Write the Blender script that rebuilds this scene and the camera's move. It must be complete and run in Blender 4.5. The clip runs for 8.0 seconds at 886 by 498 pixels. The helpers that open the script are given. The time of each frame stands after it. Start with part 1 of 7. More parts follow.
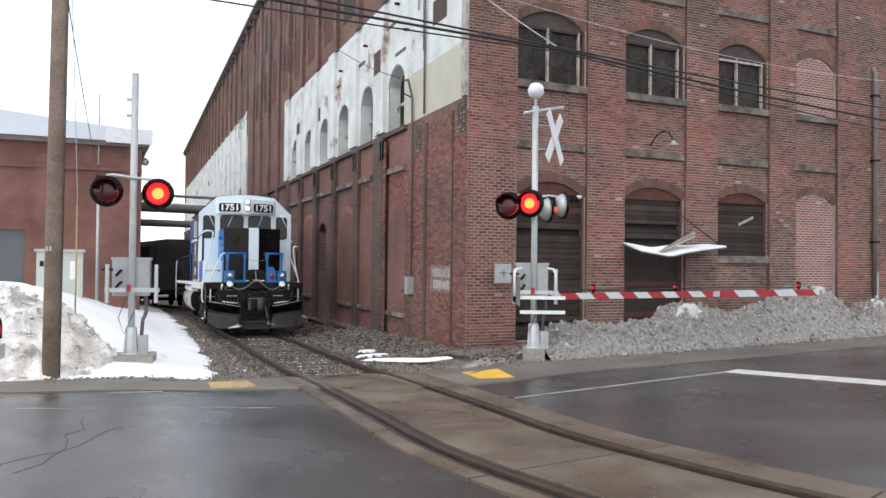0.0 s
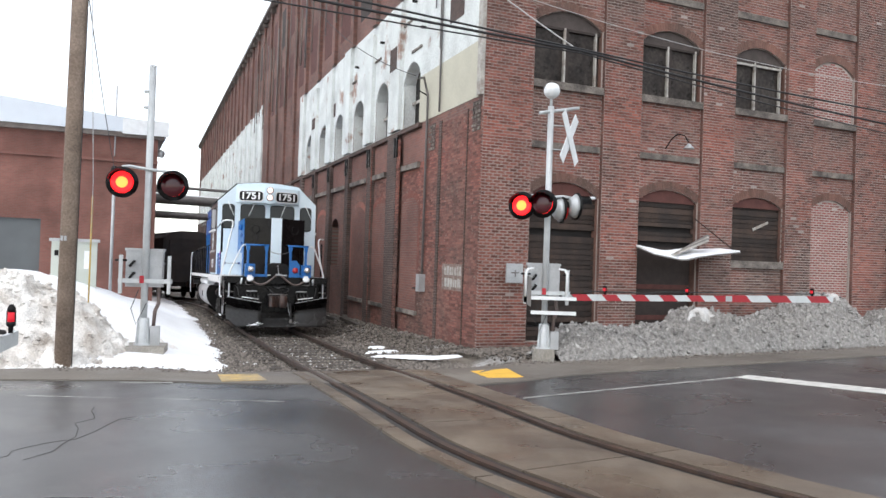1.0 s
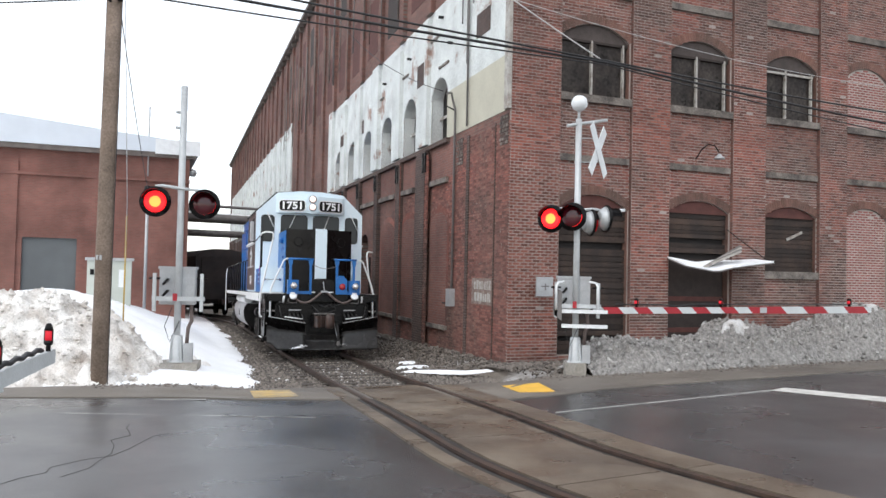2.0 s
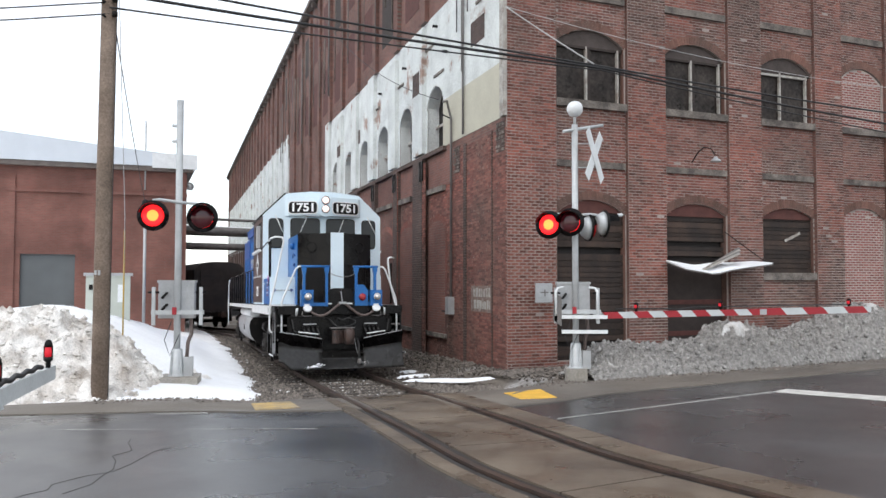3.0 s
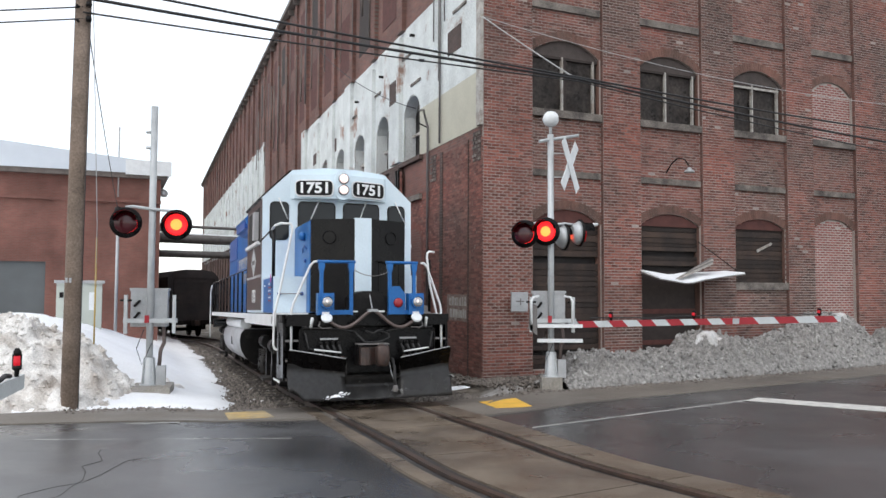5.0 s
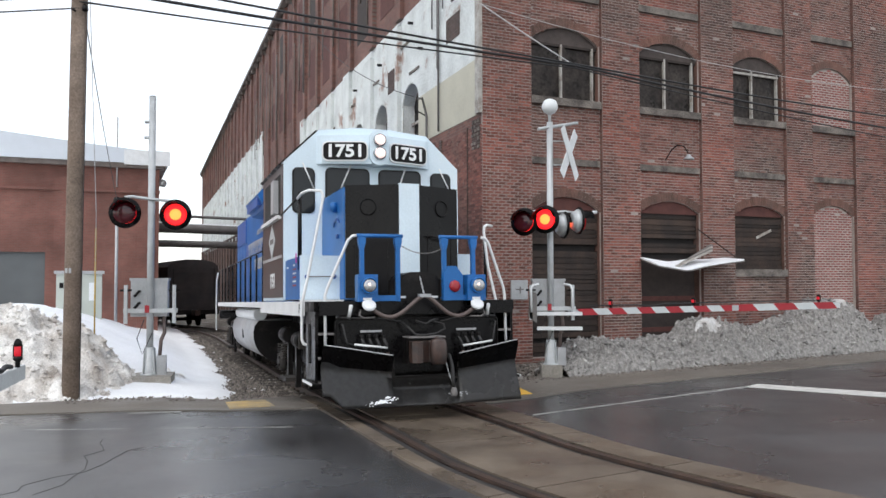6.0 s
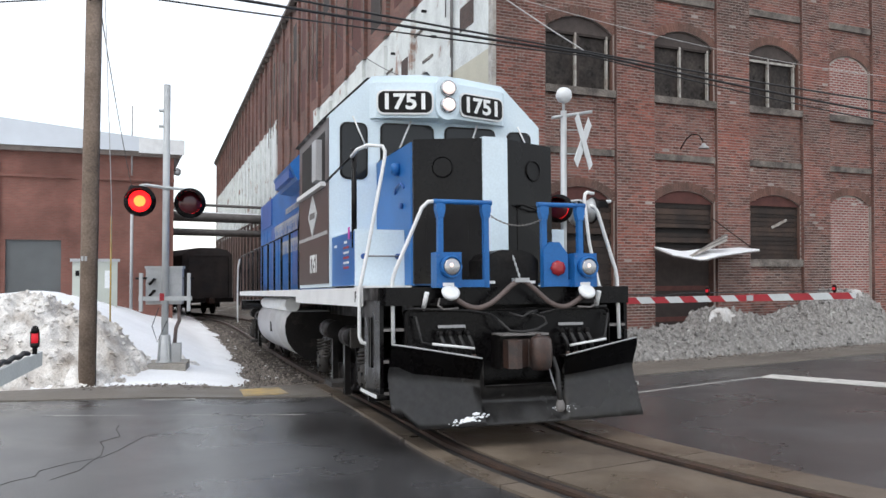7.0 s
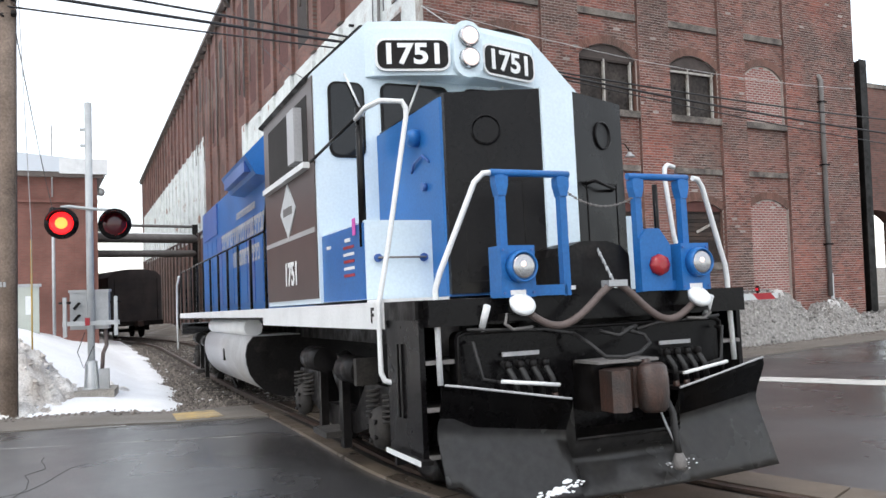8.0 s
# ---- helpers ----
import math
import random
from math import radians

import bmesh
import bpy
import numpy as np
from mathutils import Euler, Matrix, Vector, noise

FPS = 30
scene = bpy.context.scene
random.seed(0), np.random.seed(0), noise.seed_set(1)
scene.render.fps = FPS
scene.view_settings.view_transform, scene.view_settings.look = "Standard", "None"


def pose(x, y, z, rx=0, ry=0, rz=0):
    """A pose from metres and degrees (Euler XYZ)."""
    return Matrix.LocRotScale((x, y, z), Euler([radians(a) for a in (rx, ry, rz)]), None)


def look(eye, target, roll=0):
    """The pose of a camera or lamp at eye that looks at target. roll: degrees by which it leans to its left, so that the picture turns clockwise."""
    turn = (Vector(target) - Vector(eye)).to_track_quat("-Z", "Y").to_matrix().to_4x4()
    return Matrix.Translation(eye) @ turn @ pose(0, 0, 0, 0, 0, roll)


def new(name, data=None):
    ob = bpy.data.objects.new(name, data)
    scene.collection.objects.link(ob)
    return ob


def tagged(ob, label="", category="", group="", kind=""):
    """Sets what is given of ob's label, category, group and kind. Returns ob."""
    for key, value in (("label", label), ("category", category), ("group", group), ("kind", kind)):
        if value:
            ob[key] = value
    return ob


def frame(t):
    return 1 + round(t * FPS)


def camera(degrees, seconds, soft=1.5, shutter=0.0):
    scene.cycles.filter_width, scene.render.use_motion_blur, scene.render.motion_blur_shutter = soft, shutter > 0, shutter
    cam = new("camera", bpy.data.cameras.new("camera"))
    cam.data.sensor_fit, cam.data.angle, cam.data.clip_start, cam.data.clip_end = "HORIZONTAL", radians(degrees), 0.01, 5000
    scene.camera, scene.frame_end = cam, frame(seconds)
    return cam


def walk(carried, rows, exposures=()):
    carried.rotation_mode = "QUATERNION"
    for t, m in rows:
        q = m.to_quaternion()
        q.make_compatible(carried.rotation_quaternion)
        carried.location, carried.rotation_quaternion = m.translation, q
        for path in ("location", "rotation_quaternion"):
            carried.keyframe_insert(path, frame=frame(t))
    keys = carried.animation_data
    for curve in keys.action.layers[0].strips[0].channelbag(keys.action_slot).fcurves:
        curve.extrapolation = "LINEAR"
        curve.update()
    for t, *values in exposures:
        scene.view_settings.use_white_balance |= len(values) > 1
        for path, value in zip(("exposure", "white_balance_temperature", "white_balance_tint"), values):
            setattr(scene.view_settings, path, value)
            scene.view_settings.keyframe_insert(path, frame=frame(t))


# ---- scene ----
# ---- camera and its walk ----
cam = camera(58.0, 8.0)
EYE = (0.0, 0.0, 1.8)
TURNS = [(0.0, 0.28, 0.86, 0.63), (0.5, -0.47, 0.41, 0.26), (1.0, 1.14, 0.71, 1.96), (1.5, 2.56, 1.52, 0.91), (1.7, 3.26, 1.61, 1.32),
         (2.8, 3.13, 2.07, 0.5), (3.0, 3.17, 2.28, 0.08), (3.5, 2.71, 2.98, 0.15), (4.0, 2.42, 3.17, 0.16), (4.5, 1.91, 2.96, 0.9), (4.7, 1.71, 3.01, 0.58),
         (5.8, 1.32, 2.19, 0.02), (6.0, 1.42, 2.08, -0.06), (6.5, 1.97, 1.82, 0.27), (7.0, 2.36, 1.29, 0.12), (7.5, 0.56, 1.4, -0.43), (8.0, -2.35, 2.15, -1.77)]


def aim(yaw, pitch, roll):
    return Matrix.Translation(EYE) @ pose(0, 0, 0, 0, 0, yaw) @ pose(0, 0, 0, 90 + pitch) @ pose(0, 0, 0, 0, 0, roll)


walk(cam, [(t, aim(y, p, r)) for t, y, p, r in TURNS], exposures=[(0.0, 0.38), (0.5, 0.46), (1.0, 0.55), (1.5, 0.5), (3.0, 0.33), (4.5, 0.25), (6.5, 0.25), (7.2, 0.33), (8.0, 0.55)])

# ---- sky and sun: a bright overcast winter day ----
world = bpy.data.worlds.new("overcast_sky")
scene.world = world
world.use_nodes = True
wn, wl = world.node_tree.nodes, world.node_tree.links
sky = wn.new("ShaderNodeTexSky")
sky.sky_type, sky.sun_disc, sky.sun_elevation, sky.sun_rotation = "NISHITA", False, radians(38), radians(200)
sky_bg = wn["Background"]
sky_bg.inputs["Strength"].default_value = 0.06
wl.new(sky.outputs["Color"], sky_bg.inputs["Color"])
cloud = wn.new("ShaderNodeBackground")
cloud.inputs["Color"].default_value = (0.97, 0.985, 1.0, 1)
cloud.inputs["Strength"].default_value = 0.92
add = wn.new("ShaderNodeAddShader")
wl.new(sky_bg.outputs[0], add.inputs[0])
wl.new(cloud.outputs[0], add.inputs[1])
wl.new(add.outputs[0], wn["World Output"].inputs["Surface"])
sun = new("sun", bpy.data.lights.new("sun", "SUN"))
sun.data.energy, sun.data.angle, sun.data.color = 0.6, radians(25), (1.0, 0.97, 0.92)
sun.matrix_world = look((0, 0, 40), (12, 26, 0))


# ---- materials ----
def mat(name, color, rough=0.8, metal=0.0, vary=0.15, scale=3.0, fine=60.0, bump=0.02, second=None, mix=0.5, spread=0.12, rvary=0.0, island=0.0, spec=0.5, coat=0.0, fleck=0.0):
    """A surface with variation at two scales; second: a colour that comes through in patches; island: variation piece by piece."""
    m = bpy.data.materials.new(name)
    m.use_nodes = True
    n, l = m.node_tree.nodes, m.node_tree.links
    b = n["Principled BSDF"]
    b.inputs["Roughness"].default_value, b.inputs["Metallic"].default_value = rough, metal
    b.inputs["Specular IOR Level"].default_value = spec
    b.inputs["Coat Weight"].default_value = coat
    co = n.new("ShaderNodeTexCoord")
    big, small = n.new("ShaderNodeTexNoise"), n.new("ShaderNodeTexNoise")
    for t, s, d in ((big, scale, 5), (small, fine, 3)):
        t.inputs["Scale"].default_value, t.inputs["Detail"].default_value = s, d
        l.new(co.outputs["Object"], t.inputs["Vector"])
    both = n.new("ShaderNodeMath")
    both.operation = "ADD"
    l.new(big.outputs["Fac"], both.inputs[0])
    l.new(small.outputs["Fac"], both.inputs[1])
    value = both.outputs[0]
    if island:
        geo, info = n.new("ShaderNodeNewGeometry"), n.new("ShaderNodeObjectInfo")
        s1, s2 = n.new("ShaderNodeMath"), n.new("ShaderNodeMath")
        s1.operation, s2.operation = "ADD", "MULTIPLY_ADD"
        l.new(geo.outputs["Random Per Island"], s1.inputs[0])
        l.new(info.outputs["Random"], s1.inputs[1])
        fr = n.new("ShaderNodeMath")
        fr.operation = "FRACT"
        l.new(s1.outputs[0], fr.inputs[0])
        l.new(fr.outputs[0], s2.inputs[0])
        s2.inputs[1].default_value = island
        l.new(value, s2.inputs[2])
        value = s2.outputs[0]
    rng = n.new("ShaderNodeMapRange")
    rng.inputs["From Min"].default_value, rng.inputs["From Max"].default_value = 0.7, 1.3 + island
    rng.inputs["To Min"].default_value, rng.inputs["To Max"].default_value = 1 - vary, 1 + vary
    l.new(value, rng.inputs["Value"])
    base = n.new("ShaderNodeMix")
    base.data_type, base.blend_type = "RGBA", "MIX"
    base.inputs["A"].default_value = (*color, 1)
    base.inputs["B"].default_value = (*(second or color), 1)
    if second:
        pat = n.new("ShaderNodeTexNoise")
        pat.inputs["Scale"].default_value, pat.inputs["Detail"].default_value, pat.inputs["Roughness"].default_value = scale * 0.6, 8, 0.65
        l.new(co.outputs["Object"], pat.inputs["Vector"])
        st = n.new("ShaderNodeMapRange")
        st.inputs["From Min"].default_value, st.inputs["From Max"].default_value = 1 - mix - spread, 1 - mix + spread
        l.new(pat.outputs["Fac"], st.inputs["Value"])
        l.new(st.outputs[0], base.inputs["Factor"])
    else:
        base.inputs["Factor"].default_value = 0
    hsv = n.new("ShaderNodeHueSaturation")
    l.new(base.outputs["Result"], hsv.inputs["Color"])
    l.new(rng.outputs[0], hsv.inputs["Value"])
    l.new(hsv.outputs[0], b.inputs["Base Color"])
    if fleck:
        fn, fs, fm = n.new("ShaderNodeTexNoise"), n.new("ShaderNodeMapRange"), n.new("ShaderNodeMix")
        fn.inputs["Scale"].default_value, fn.inputs["Detail"].default_value, fn.inputs["Roughness"].default_value = 9.0, 6, 0.7
        l.new(co.outputs["Object"], fn.inputs["Vector"])
        fs.inputs["From Min"].default_value, fs.inputs["From Max"].default_value, fs.inputs["To Max"].default_value = 0.56, 0.7, fleck
        l.new(fn.outputs["Fac"], fs.inputs["Value"])
        fm.data_type = "RGBA"
        fm.inputs["B"].default_value = (0.46, 0.4, 0.36, 1)
        l.new(fs.outputs[0], fm.inputs["Factor"])
        l.new(hsv.outputs[0], fm.inputs["A"])
        l.new(fm.outputs["Result"], b.inputs["Base Color"])
    if rvary:
        rr = n.new("ShaderNodeMapRange")
        rr.inputs["From Min"].default_value, rr.inputs["From Max"].default_value = 0.35, 0.65
        rr.inputs["To Min"].default_value, rr.inputs["To Max"].default_value = max(0.03, rough - rvary), min(1, rough + rvary)
        l.new(big.outputs["Fac"], rr.inputs["Value"])
        l.new(rr.outputs[0], b.inputs["Roughness"])
    if bump:
        bp = n.new("ShaderNodeBump")
        bp.inputs["Strength"].default_value, bp.inputs["Distance"].default_value = 0.6, bump
        l.new(small.outputs["Fac"], bp.inputs["Height"])
        l.new(bp.outputs[0], b.inputs["Normal"])
    return m


def glow(name, color, strength):
    m = bpy.data.materials.new(name)
    m.use_nodes = True
    b = m.node_tree.nodes["Principled BSDF"]
    b.inputs["Base Color"].default_value = (*color, 1)
    b.inputs["Emission Color"].default_value = (*color, 1)
    b.inputs["Emission Strength"].default_value = strength
    return m


def brick_mat(name, c1, c2, mortar, scale=1.0):
    """Courses of brick at true size for walls too far off for single bricks; runs in the object's x and z."""
    m = bpy.data.materials.new(name)
    m.use_nodes = True
    n, l = m.node_tree.nodes, m.node_tree.links
    b = n["Principled BSDF"]
    b.inputs["Roughness"].default_value = 0.9
    co, sep, com = n.new("ShaderNodeTexCoord"), n.new("ShaderNodeSeparateXYZ"), n.new("ShaderNodeCombineXYZ")
    l.new(co.outputs["Object"], sep.inputs[0])
    l.new(sep.outputs["X"], com.inputs["X"])
    l.new(sep.outputs["Z"], com.inputs["Y"])
    br = n.new("ShaderNodeTexBrick")
    br.inputs["Color1"].default_value, br.inputs["Color2"].default_value, br.inputs["Mortar"].default_value = (*c1, 1), (*c2, 1), (*mortar, 1)
    br.inputs["Scale"].default_value, br.inputs["Brick Width"].default_value, br.inputs["Row Height"].default_value = 1, 0.215, 0.0733
    br.inputs["Mortar Size"].default_value = 0.006
    l.new(com.outputs[0], br.inputs["Vector"])
    ns = n.new("ShaderNodeTexNoise")
    ns.inputs["Scale"].default_value, ns.inputs["Detail"].default_value = 0.5, 8
    l.new(co.outputs["Object"], ns.inputs["Vector"])
    rg = n.new("ShaderNodeMapRange")
    rg.inputs["From Min"].default_value, rg.inputs["From Max"].default_value, rg.inputs["To Min"].default_value, rg.inputs["To Max"].default_value = 0.3, 0.7, 0.6, 1.25
    l.new(ns.outputs["Fac"], rg.inputs["Value"])
    hs = n.new("ShaderNodeHueSaturation")
    l.new(br.outputs["Color"], hs.inputs["Color"])
    l.new(rg.outputs[0], hs.inputs["Value"])
    l.new(hs.outputs[0], b.inputs["Base Color"])
    bp = n.new("ShaderNodeBump")
    bp.inputs["Strength"].default_value, bp.inputs["Distance"].default_value, bp.invert = 0.7, 0.008, True
    l.new(br.outputs["Fac"], bp.inputs["Height"])
    l.new(bp.outputs[0], b.inputs["Normal"])
    return m


M_ASPHALT = mat("wet_asphalt", (0.07, 0.069, 0.071), 0.27, vary=0.35, scale=0.35, fine=70, bump=0.004, second=(0.036, 0.035, 0.036), mix=0.5, spread=0.1, rvary=0.13, spec=0.85)
M_GROUND = mat("thawing_dirt", (0.17, 0.145, 0.12), 0.9, vary=0.4, scale=0.8, fine=25, bump=0.05, second=(0.36, 0.35, 0.34), mix=0.42, spread=0.05)
M_WALKWAY = mat("damp_concrete", (0.16, 0.14, 0.118), 0.6, vary=0.25, scale=0.7, fine=50, bump=0.008, second=(0.13, 0.115, 0.1), mix=0.5, rvary=0.2)
M_PANEL = mat("crossing_concrete", (0.155, 0.122, 0.09), 0.42, vary=0.25, scale=1.2, fine=60, bump=0.006, second=(0.1, 0.078, 0.06), mix=0.5, rvary=0.22)
M_YELLOW = mat("yellow_tactile", (0.72, 0.42, 0.06), 0.6, vary=0.2, scale=4, bump=0.004)
M_WORNYELLOW = mat("worn_yellow", (0.5, 0.34, 0.12), 0.7, vary=0.25, scale=4, bump=0.004, second=(0.3, 0.25, 0.17))
M_ROADWHITE = mat("worn_road_paint", (0.6, 0.59, 0.56), 0.5, vary=0.25, scale=6, bump=0.002, second=(0.25, 0.24, 0.23), mix=0.35)
M_RAIL = mat("rail_steel", (0.05, 0.036, 0.03), 0.42, metal=0.1, vary=0.3, scale=5, bump=0.002, second=(0.075, 0.045, 0.032))
M_FLANGE = mat("black_rubber", (0.03, 0.028, 0.027), 0.55, vary=0.3, bump=0.004)
M_TIE = mat("creosoted_wood", (0.06, 0.05, 0.042), 0.85, vary=0.3, scale=6, bump=0.01)
M_BALLAST = mat("ballast_stone", (0.15, 0.13, 0.113), 0.85, vary=0.8, scale=8, fine=30, bump=0.01, island=1.2)
M_BRICK = mat("red_brick", (0.228, 0.083, 0.065), 0.9, vary=0.65, scale=0.6, fine=40, bump=0.006, second=(0.14, 0.083, 0.068), mix=0.5, spread=0.12, island=0.9, fleck=0.55)
M_PIER = mat("pier_brick", (0.255, 0.088, 0.066), 0.9, vary=0.65, scale=0.5, fine=40, bump=0.006, second=(0.125, 0.07, 0.058), mix=0.5, spread=0.1, island=1.0, fleck=0.5)
M_ARCH = mat("sooty_arch_brick", (0.2, 0.1, 0.076), 0.9, vary=0.4, scale=1.2, fine=40, bump=0.006, second=(0.13, 0.08, 0.065), island=0.3)
M_FILLBRICK = mat("infill_brick", (0.27, 0.092, 0.078), 0.9, vary=0.4, scale=1.5, fine=40, bump=0.006, island=0.6)
M_MORTAR = mat("sooty_mortar", (0.34, 0.29, 0.265), 0.95, vary=0.5, scale=0.8, bump=0.004)
M_PALEMORTAR = mat("pale_mortar", (0.44, 0.38, 0.35), 0.95, vary=0.2, scale=2, bump=0.004)
M_FARBRICK = brick_mat("weathered_brickwork", (0.215, 0.1, 0.08), (0.14, 0.074, 0.062), (0.17, 0.135, 0.12))
M_SOOTBRICK = brick_mat("sooty_brickwork", (0.1, 0.06, 0.05), (0.06, 0.042, 0.037), (0.16, 0.13, 0.12))
M_PATCHBRICK = brick_mat("infill_brickwork", (0.22, 0.093, 0.073), (0.165, 0.078, 0.064), (0.2, 0.15, 0.135))
M_NOTICE = mat("faded_notice_paint", (0.2, 0.14, 0.12), 0.9, vary=0.4, scale=8, bump=0.002, second=(0.36, 0.33, 0.3), mix=0.4)
M_SHEDBRICK = brick_mat("shed_brickwork", (0.235, 0.1, 0.08), (0.2, 0.088, 0.07), (0.19, 0.125, 0.105))
M_WHITEWASH = mat("peeling_white_paint", (0.62, 0.65, 0.64), 0.8, vary=0.25, scale=1.1, fine=30, bump=0.01, second=(0.33, 0.23, 0.19), mix=0.39, spread=0.03)
M_CREAM = mat("cream_paint", (0.5, 0.48, 0.39), 0.8, vary=0.1, scale=1.2, fine=30, bump=0.004, second=(0.55, 0.47, 0.36), mix=0.33, spread=0.06)
M_STONE = mat("weathered_sandstone", (0.24, 0.21, 0.185), 0.9, vary=0.45, scale=2.5, fine=40, bump=0.014, second=(0.09, 0.077, 0.07), mix=0.5)
# near-black colour that stands in for the shade of unlit interiors
M_DARKIN = mat("painted_interior_shade", (0.02, 0.017, 0.016), 0.9, vary=0.3, bump=0)
M_OLDGLASS = mat("grimy_glass", (0.026, 0.021, 0.019), 0.4, spec=0.12, vary=0.5, scale=3, fine=12, bump=0, second=(0.055, 0.046, 0.041), rvary=0.15)
M_FRAME = mat("flaking_window_wood", (0.42, 0.4, 0.37), 0.8, vary=0.25, scale=6, bump=0.004, second=(0.2, 0.15, 0.12), mix=0.4)
M_DKFRAME = mat("dark_window_wood", (0.034, 0.024, 0.021), 0.8, vary=0.3, scale=6, bump=0.004)
M_REDWOOD = mat("faded_red_board", (0.095, 0.034, 0.028), 0.85, vary=0.3, scale=5, bump=0.004)
M_BOARD = mat("weathered_board", (0.055, 0.034, 0.025), 0.85, vary=0.75, scale=2.5, fine=25, bump=0.008, second=(0.028, 0.02, 0.017), mix=0.55, island=1.0)
M_ROOFEDGE = mat("dark_eave_wood", (0.17, 0.145, 0.13), 0.85, vary=0.3, scale=3, bump=0.01)
M_SNOW = mat("clean_snow", (0.91, 0.925, 0.95), 0.75, vary=0.05, scale=1.5, fine=20, bump=0.02)
M_DIRTYSNOW = mat("dirty_snow", (0.85, 0.83, 0.8), 0.8, vary=0.25, scale=3.4, fine=34, bump=0.06, second=(0.42, 0.37, 0.325), mix=0.46, spread=0.14)
M_CRUSTSNOW = mat("thawing_crust", (0.55, 0.545, 0.54), 0.7, vary=0.3, scale=6, fine=40, bump=0.02, second=(0.4, 0.37, 0.34), mix=0.4)
M_GREYSNOW = mat("gritty_grey_snow", (0.31, 0.295, 0.28), 0.7, vary=0.5, scale=14, fine=90, bump=0.04, second=(0.2, 0.19, 0.18), mix=0.45, spread=0.1)
M_ICECHUNK = mat("gritty_ice_chunk", (0.36, 0.35, 0.335), 0.65, vary=0.7, scale=12, fine=60, bump=0.01, second=(0.16, 0.15, 0.14), mix=0.45, island=1.2)
M_GALV = mat("galvanised_steel", (0.42, 0.43, 0.44), 0.5, metal=0.35, vary=0.15, scale=5, bump=0.002)
M_SILVER = mat("silver_painted_steel", (0.5, 0.52, 0.53), 0.45, metal=0.3, vary=0.12, scale=6, bump=0.002)
M_WOODPOLE = mat("weathered_pole_wood", (0.26, 0.2, 0.16), 0.9, vary=0.35, scale=2, fine=30, bump=0.01, second=(0.17, 0.125, 0.095), mix=0.5)
M_BLACK = mat("black_paint", (0.005, 0.0045, 0.005), 0.26, vary=0.35, scale=2.2, fine=30, bump=0.0012, second=(0.009, 0.008, 0.008), mix=0.42, rvary=0.12, spec=0.17)
M_GRIME = mat("grimy_black_iron", (0.007, 0.006, 0.006), 0.5, vary=0.5, scale=5, fine=30, bump=0.003, second=(0.026, 0.022, 0.02), mix=0.36, spec=0.2, rvary=0.2)
M_BLUE = mat("railway_blue_paint", (0.016, 0.125, 0.37), 0.36, vary=0.16, scale=1.5, fine=40, bump=0.0008, second=(0.02, 0.145, 0.42), mix=0.4, spec=0.35)
M_DKBLUE = mat("deep_blue_paint", (0.03, 0.085, 0.3), 0.4, vary=0.2, scale=1.5, bump=0.0008, second=(0.05, 0.13, 0.36))
M_ICE = mat("pale_blue_white_paint", (0.66, 0.77, 0.84), 0.35, vary=0.07, scale=1.5, fine=40, bump=0.0008, second=(0.7, 0.79, 0.84), mix=0.4, spec=0.4)
M_WHITE = mat("white_paint", (0.76, 0.77, 0.77), 0.4, vary=0.1, scale=3, bump=0.001, second=(0.6, 0.58, 0.55), mix=0.3)
M_BROWN = mat("dark_brown_paint", (0.075, 0.052, 0.048), 0.4, vary=0.15, scale=2, bump=0.001)
M_RUST = mat("rusty_steel", (0.06, 0.03, 0.022), 0.4, vary=0.4, scale=9, bump=0.006, second=(0.03, 0.024, 0.022), mix=0.5)
M_TANK = mat("grey_tank_paint", (0.4, 0.4, 0.41), 0.45, vary=0.2, scale=1.5, bump=0.001, second=(0.3, 0.29, 0.28), mix=0.35)
# plow black lifted to grey, with the reflection of sky and wet road in it
M_PLOW = mat("plow_reflection_grey", (0.05, 0.049, 0.05), 0.24, spec=0.6, vary=0.2, scale=1.6, fine=14, bump=0.0004, second=(0.062, 0.057, 0.052), mix=0.45, rvary=0.08)
M_DUSTY = mat("road_dust_on_iron", (0.04, 0.035, 0.031), 0.8, vary=0.4, scale=6, bump=0.003, second=(0.02, 0.018, 0.017), mix=0.5)
M_DKHOSE = mat("black_rubber_hose", (0.02, 0.019, 0.019), 0.6, vary=0.25, scale=8, bump=0.003)
M_FAINT = mat("faded_road_paint", (0.34, 0.335, 0.32), 0.5, vary=0.35, scale=6, bump=0.001, second=(0.12, 0.12, 0.12), mix=0.4)
M_UPBOARD = mat("grey_arch_board", (0.07, 0.055, 0.05), 0.85, vary=0.3, scale=5, bump=0.004)
M_HOSE = mat("grey_rubber_hose", (0.12, 0.09, 0.082), 0.6, vary=0.25, scale=8, bump=0.003)
M_CABGLASS = mat("tinted_cab_glass", (0.012, 0.013, 0.014), 0.06, vary=0.2, bump=0, spec=0.35)
M_CHROME = mat("lamp_reflector", (0.4, 0.4, 0.41), 0.18, metal=0.9, vary=0.05, bump=0)
M_REDLENS = mat("red_lens", (0.3, 0.018, 0.025), 0.2, vary=0.1, bump=0)
# colour of an unlit lens, for the disc that covers the lit one
M_BLINKCOVER = mat("blink_cover_red", (0.06, 0.006, 0.01), 0.15, vary=0.1, bump=0)
M_LIT = glow("lit_signal_red", (1.0, 0.016, 0.02), 1.35)
M_LITHOT = glow("lit_signal_amber", (1.0, 0.23, 0.045), 2.0)
M_ARMRED = glow("lit_arm_red", (0.5, 0.008, 0.02), 0.5)
M_HEAD = glow("lit_headlight", (1.0, 0.78, 0.72), 0.6)
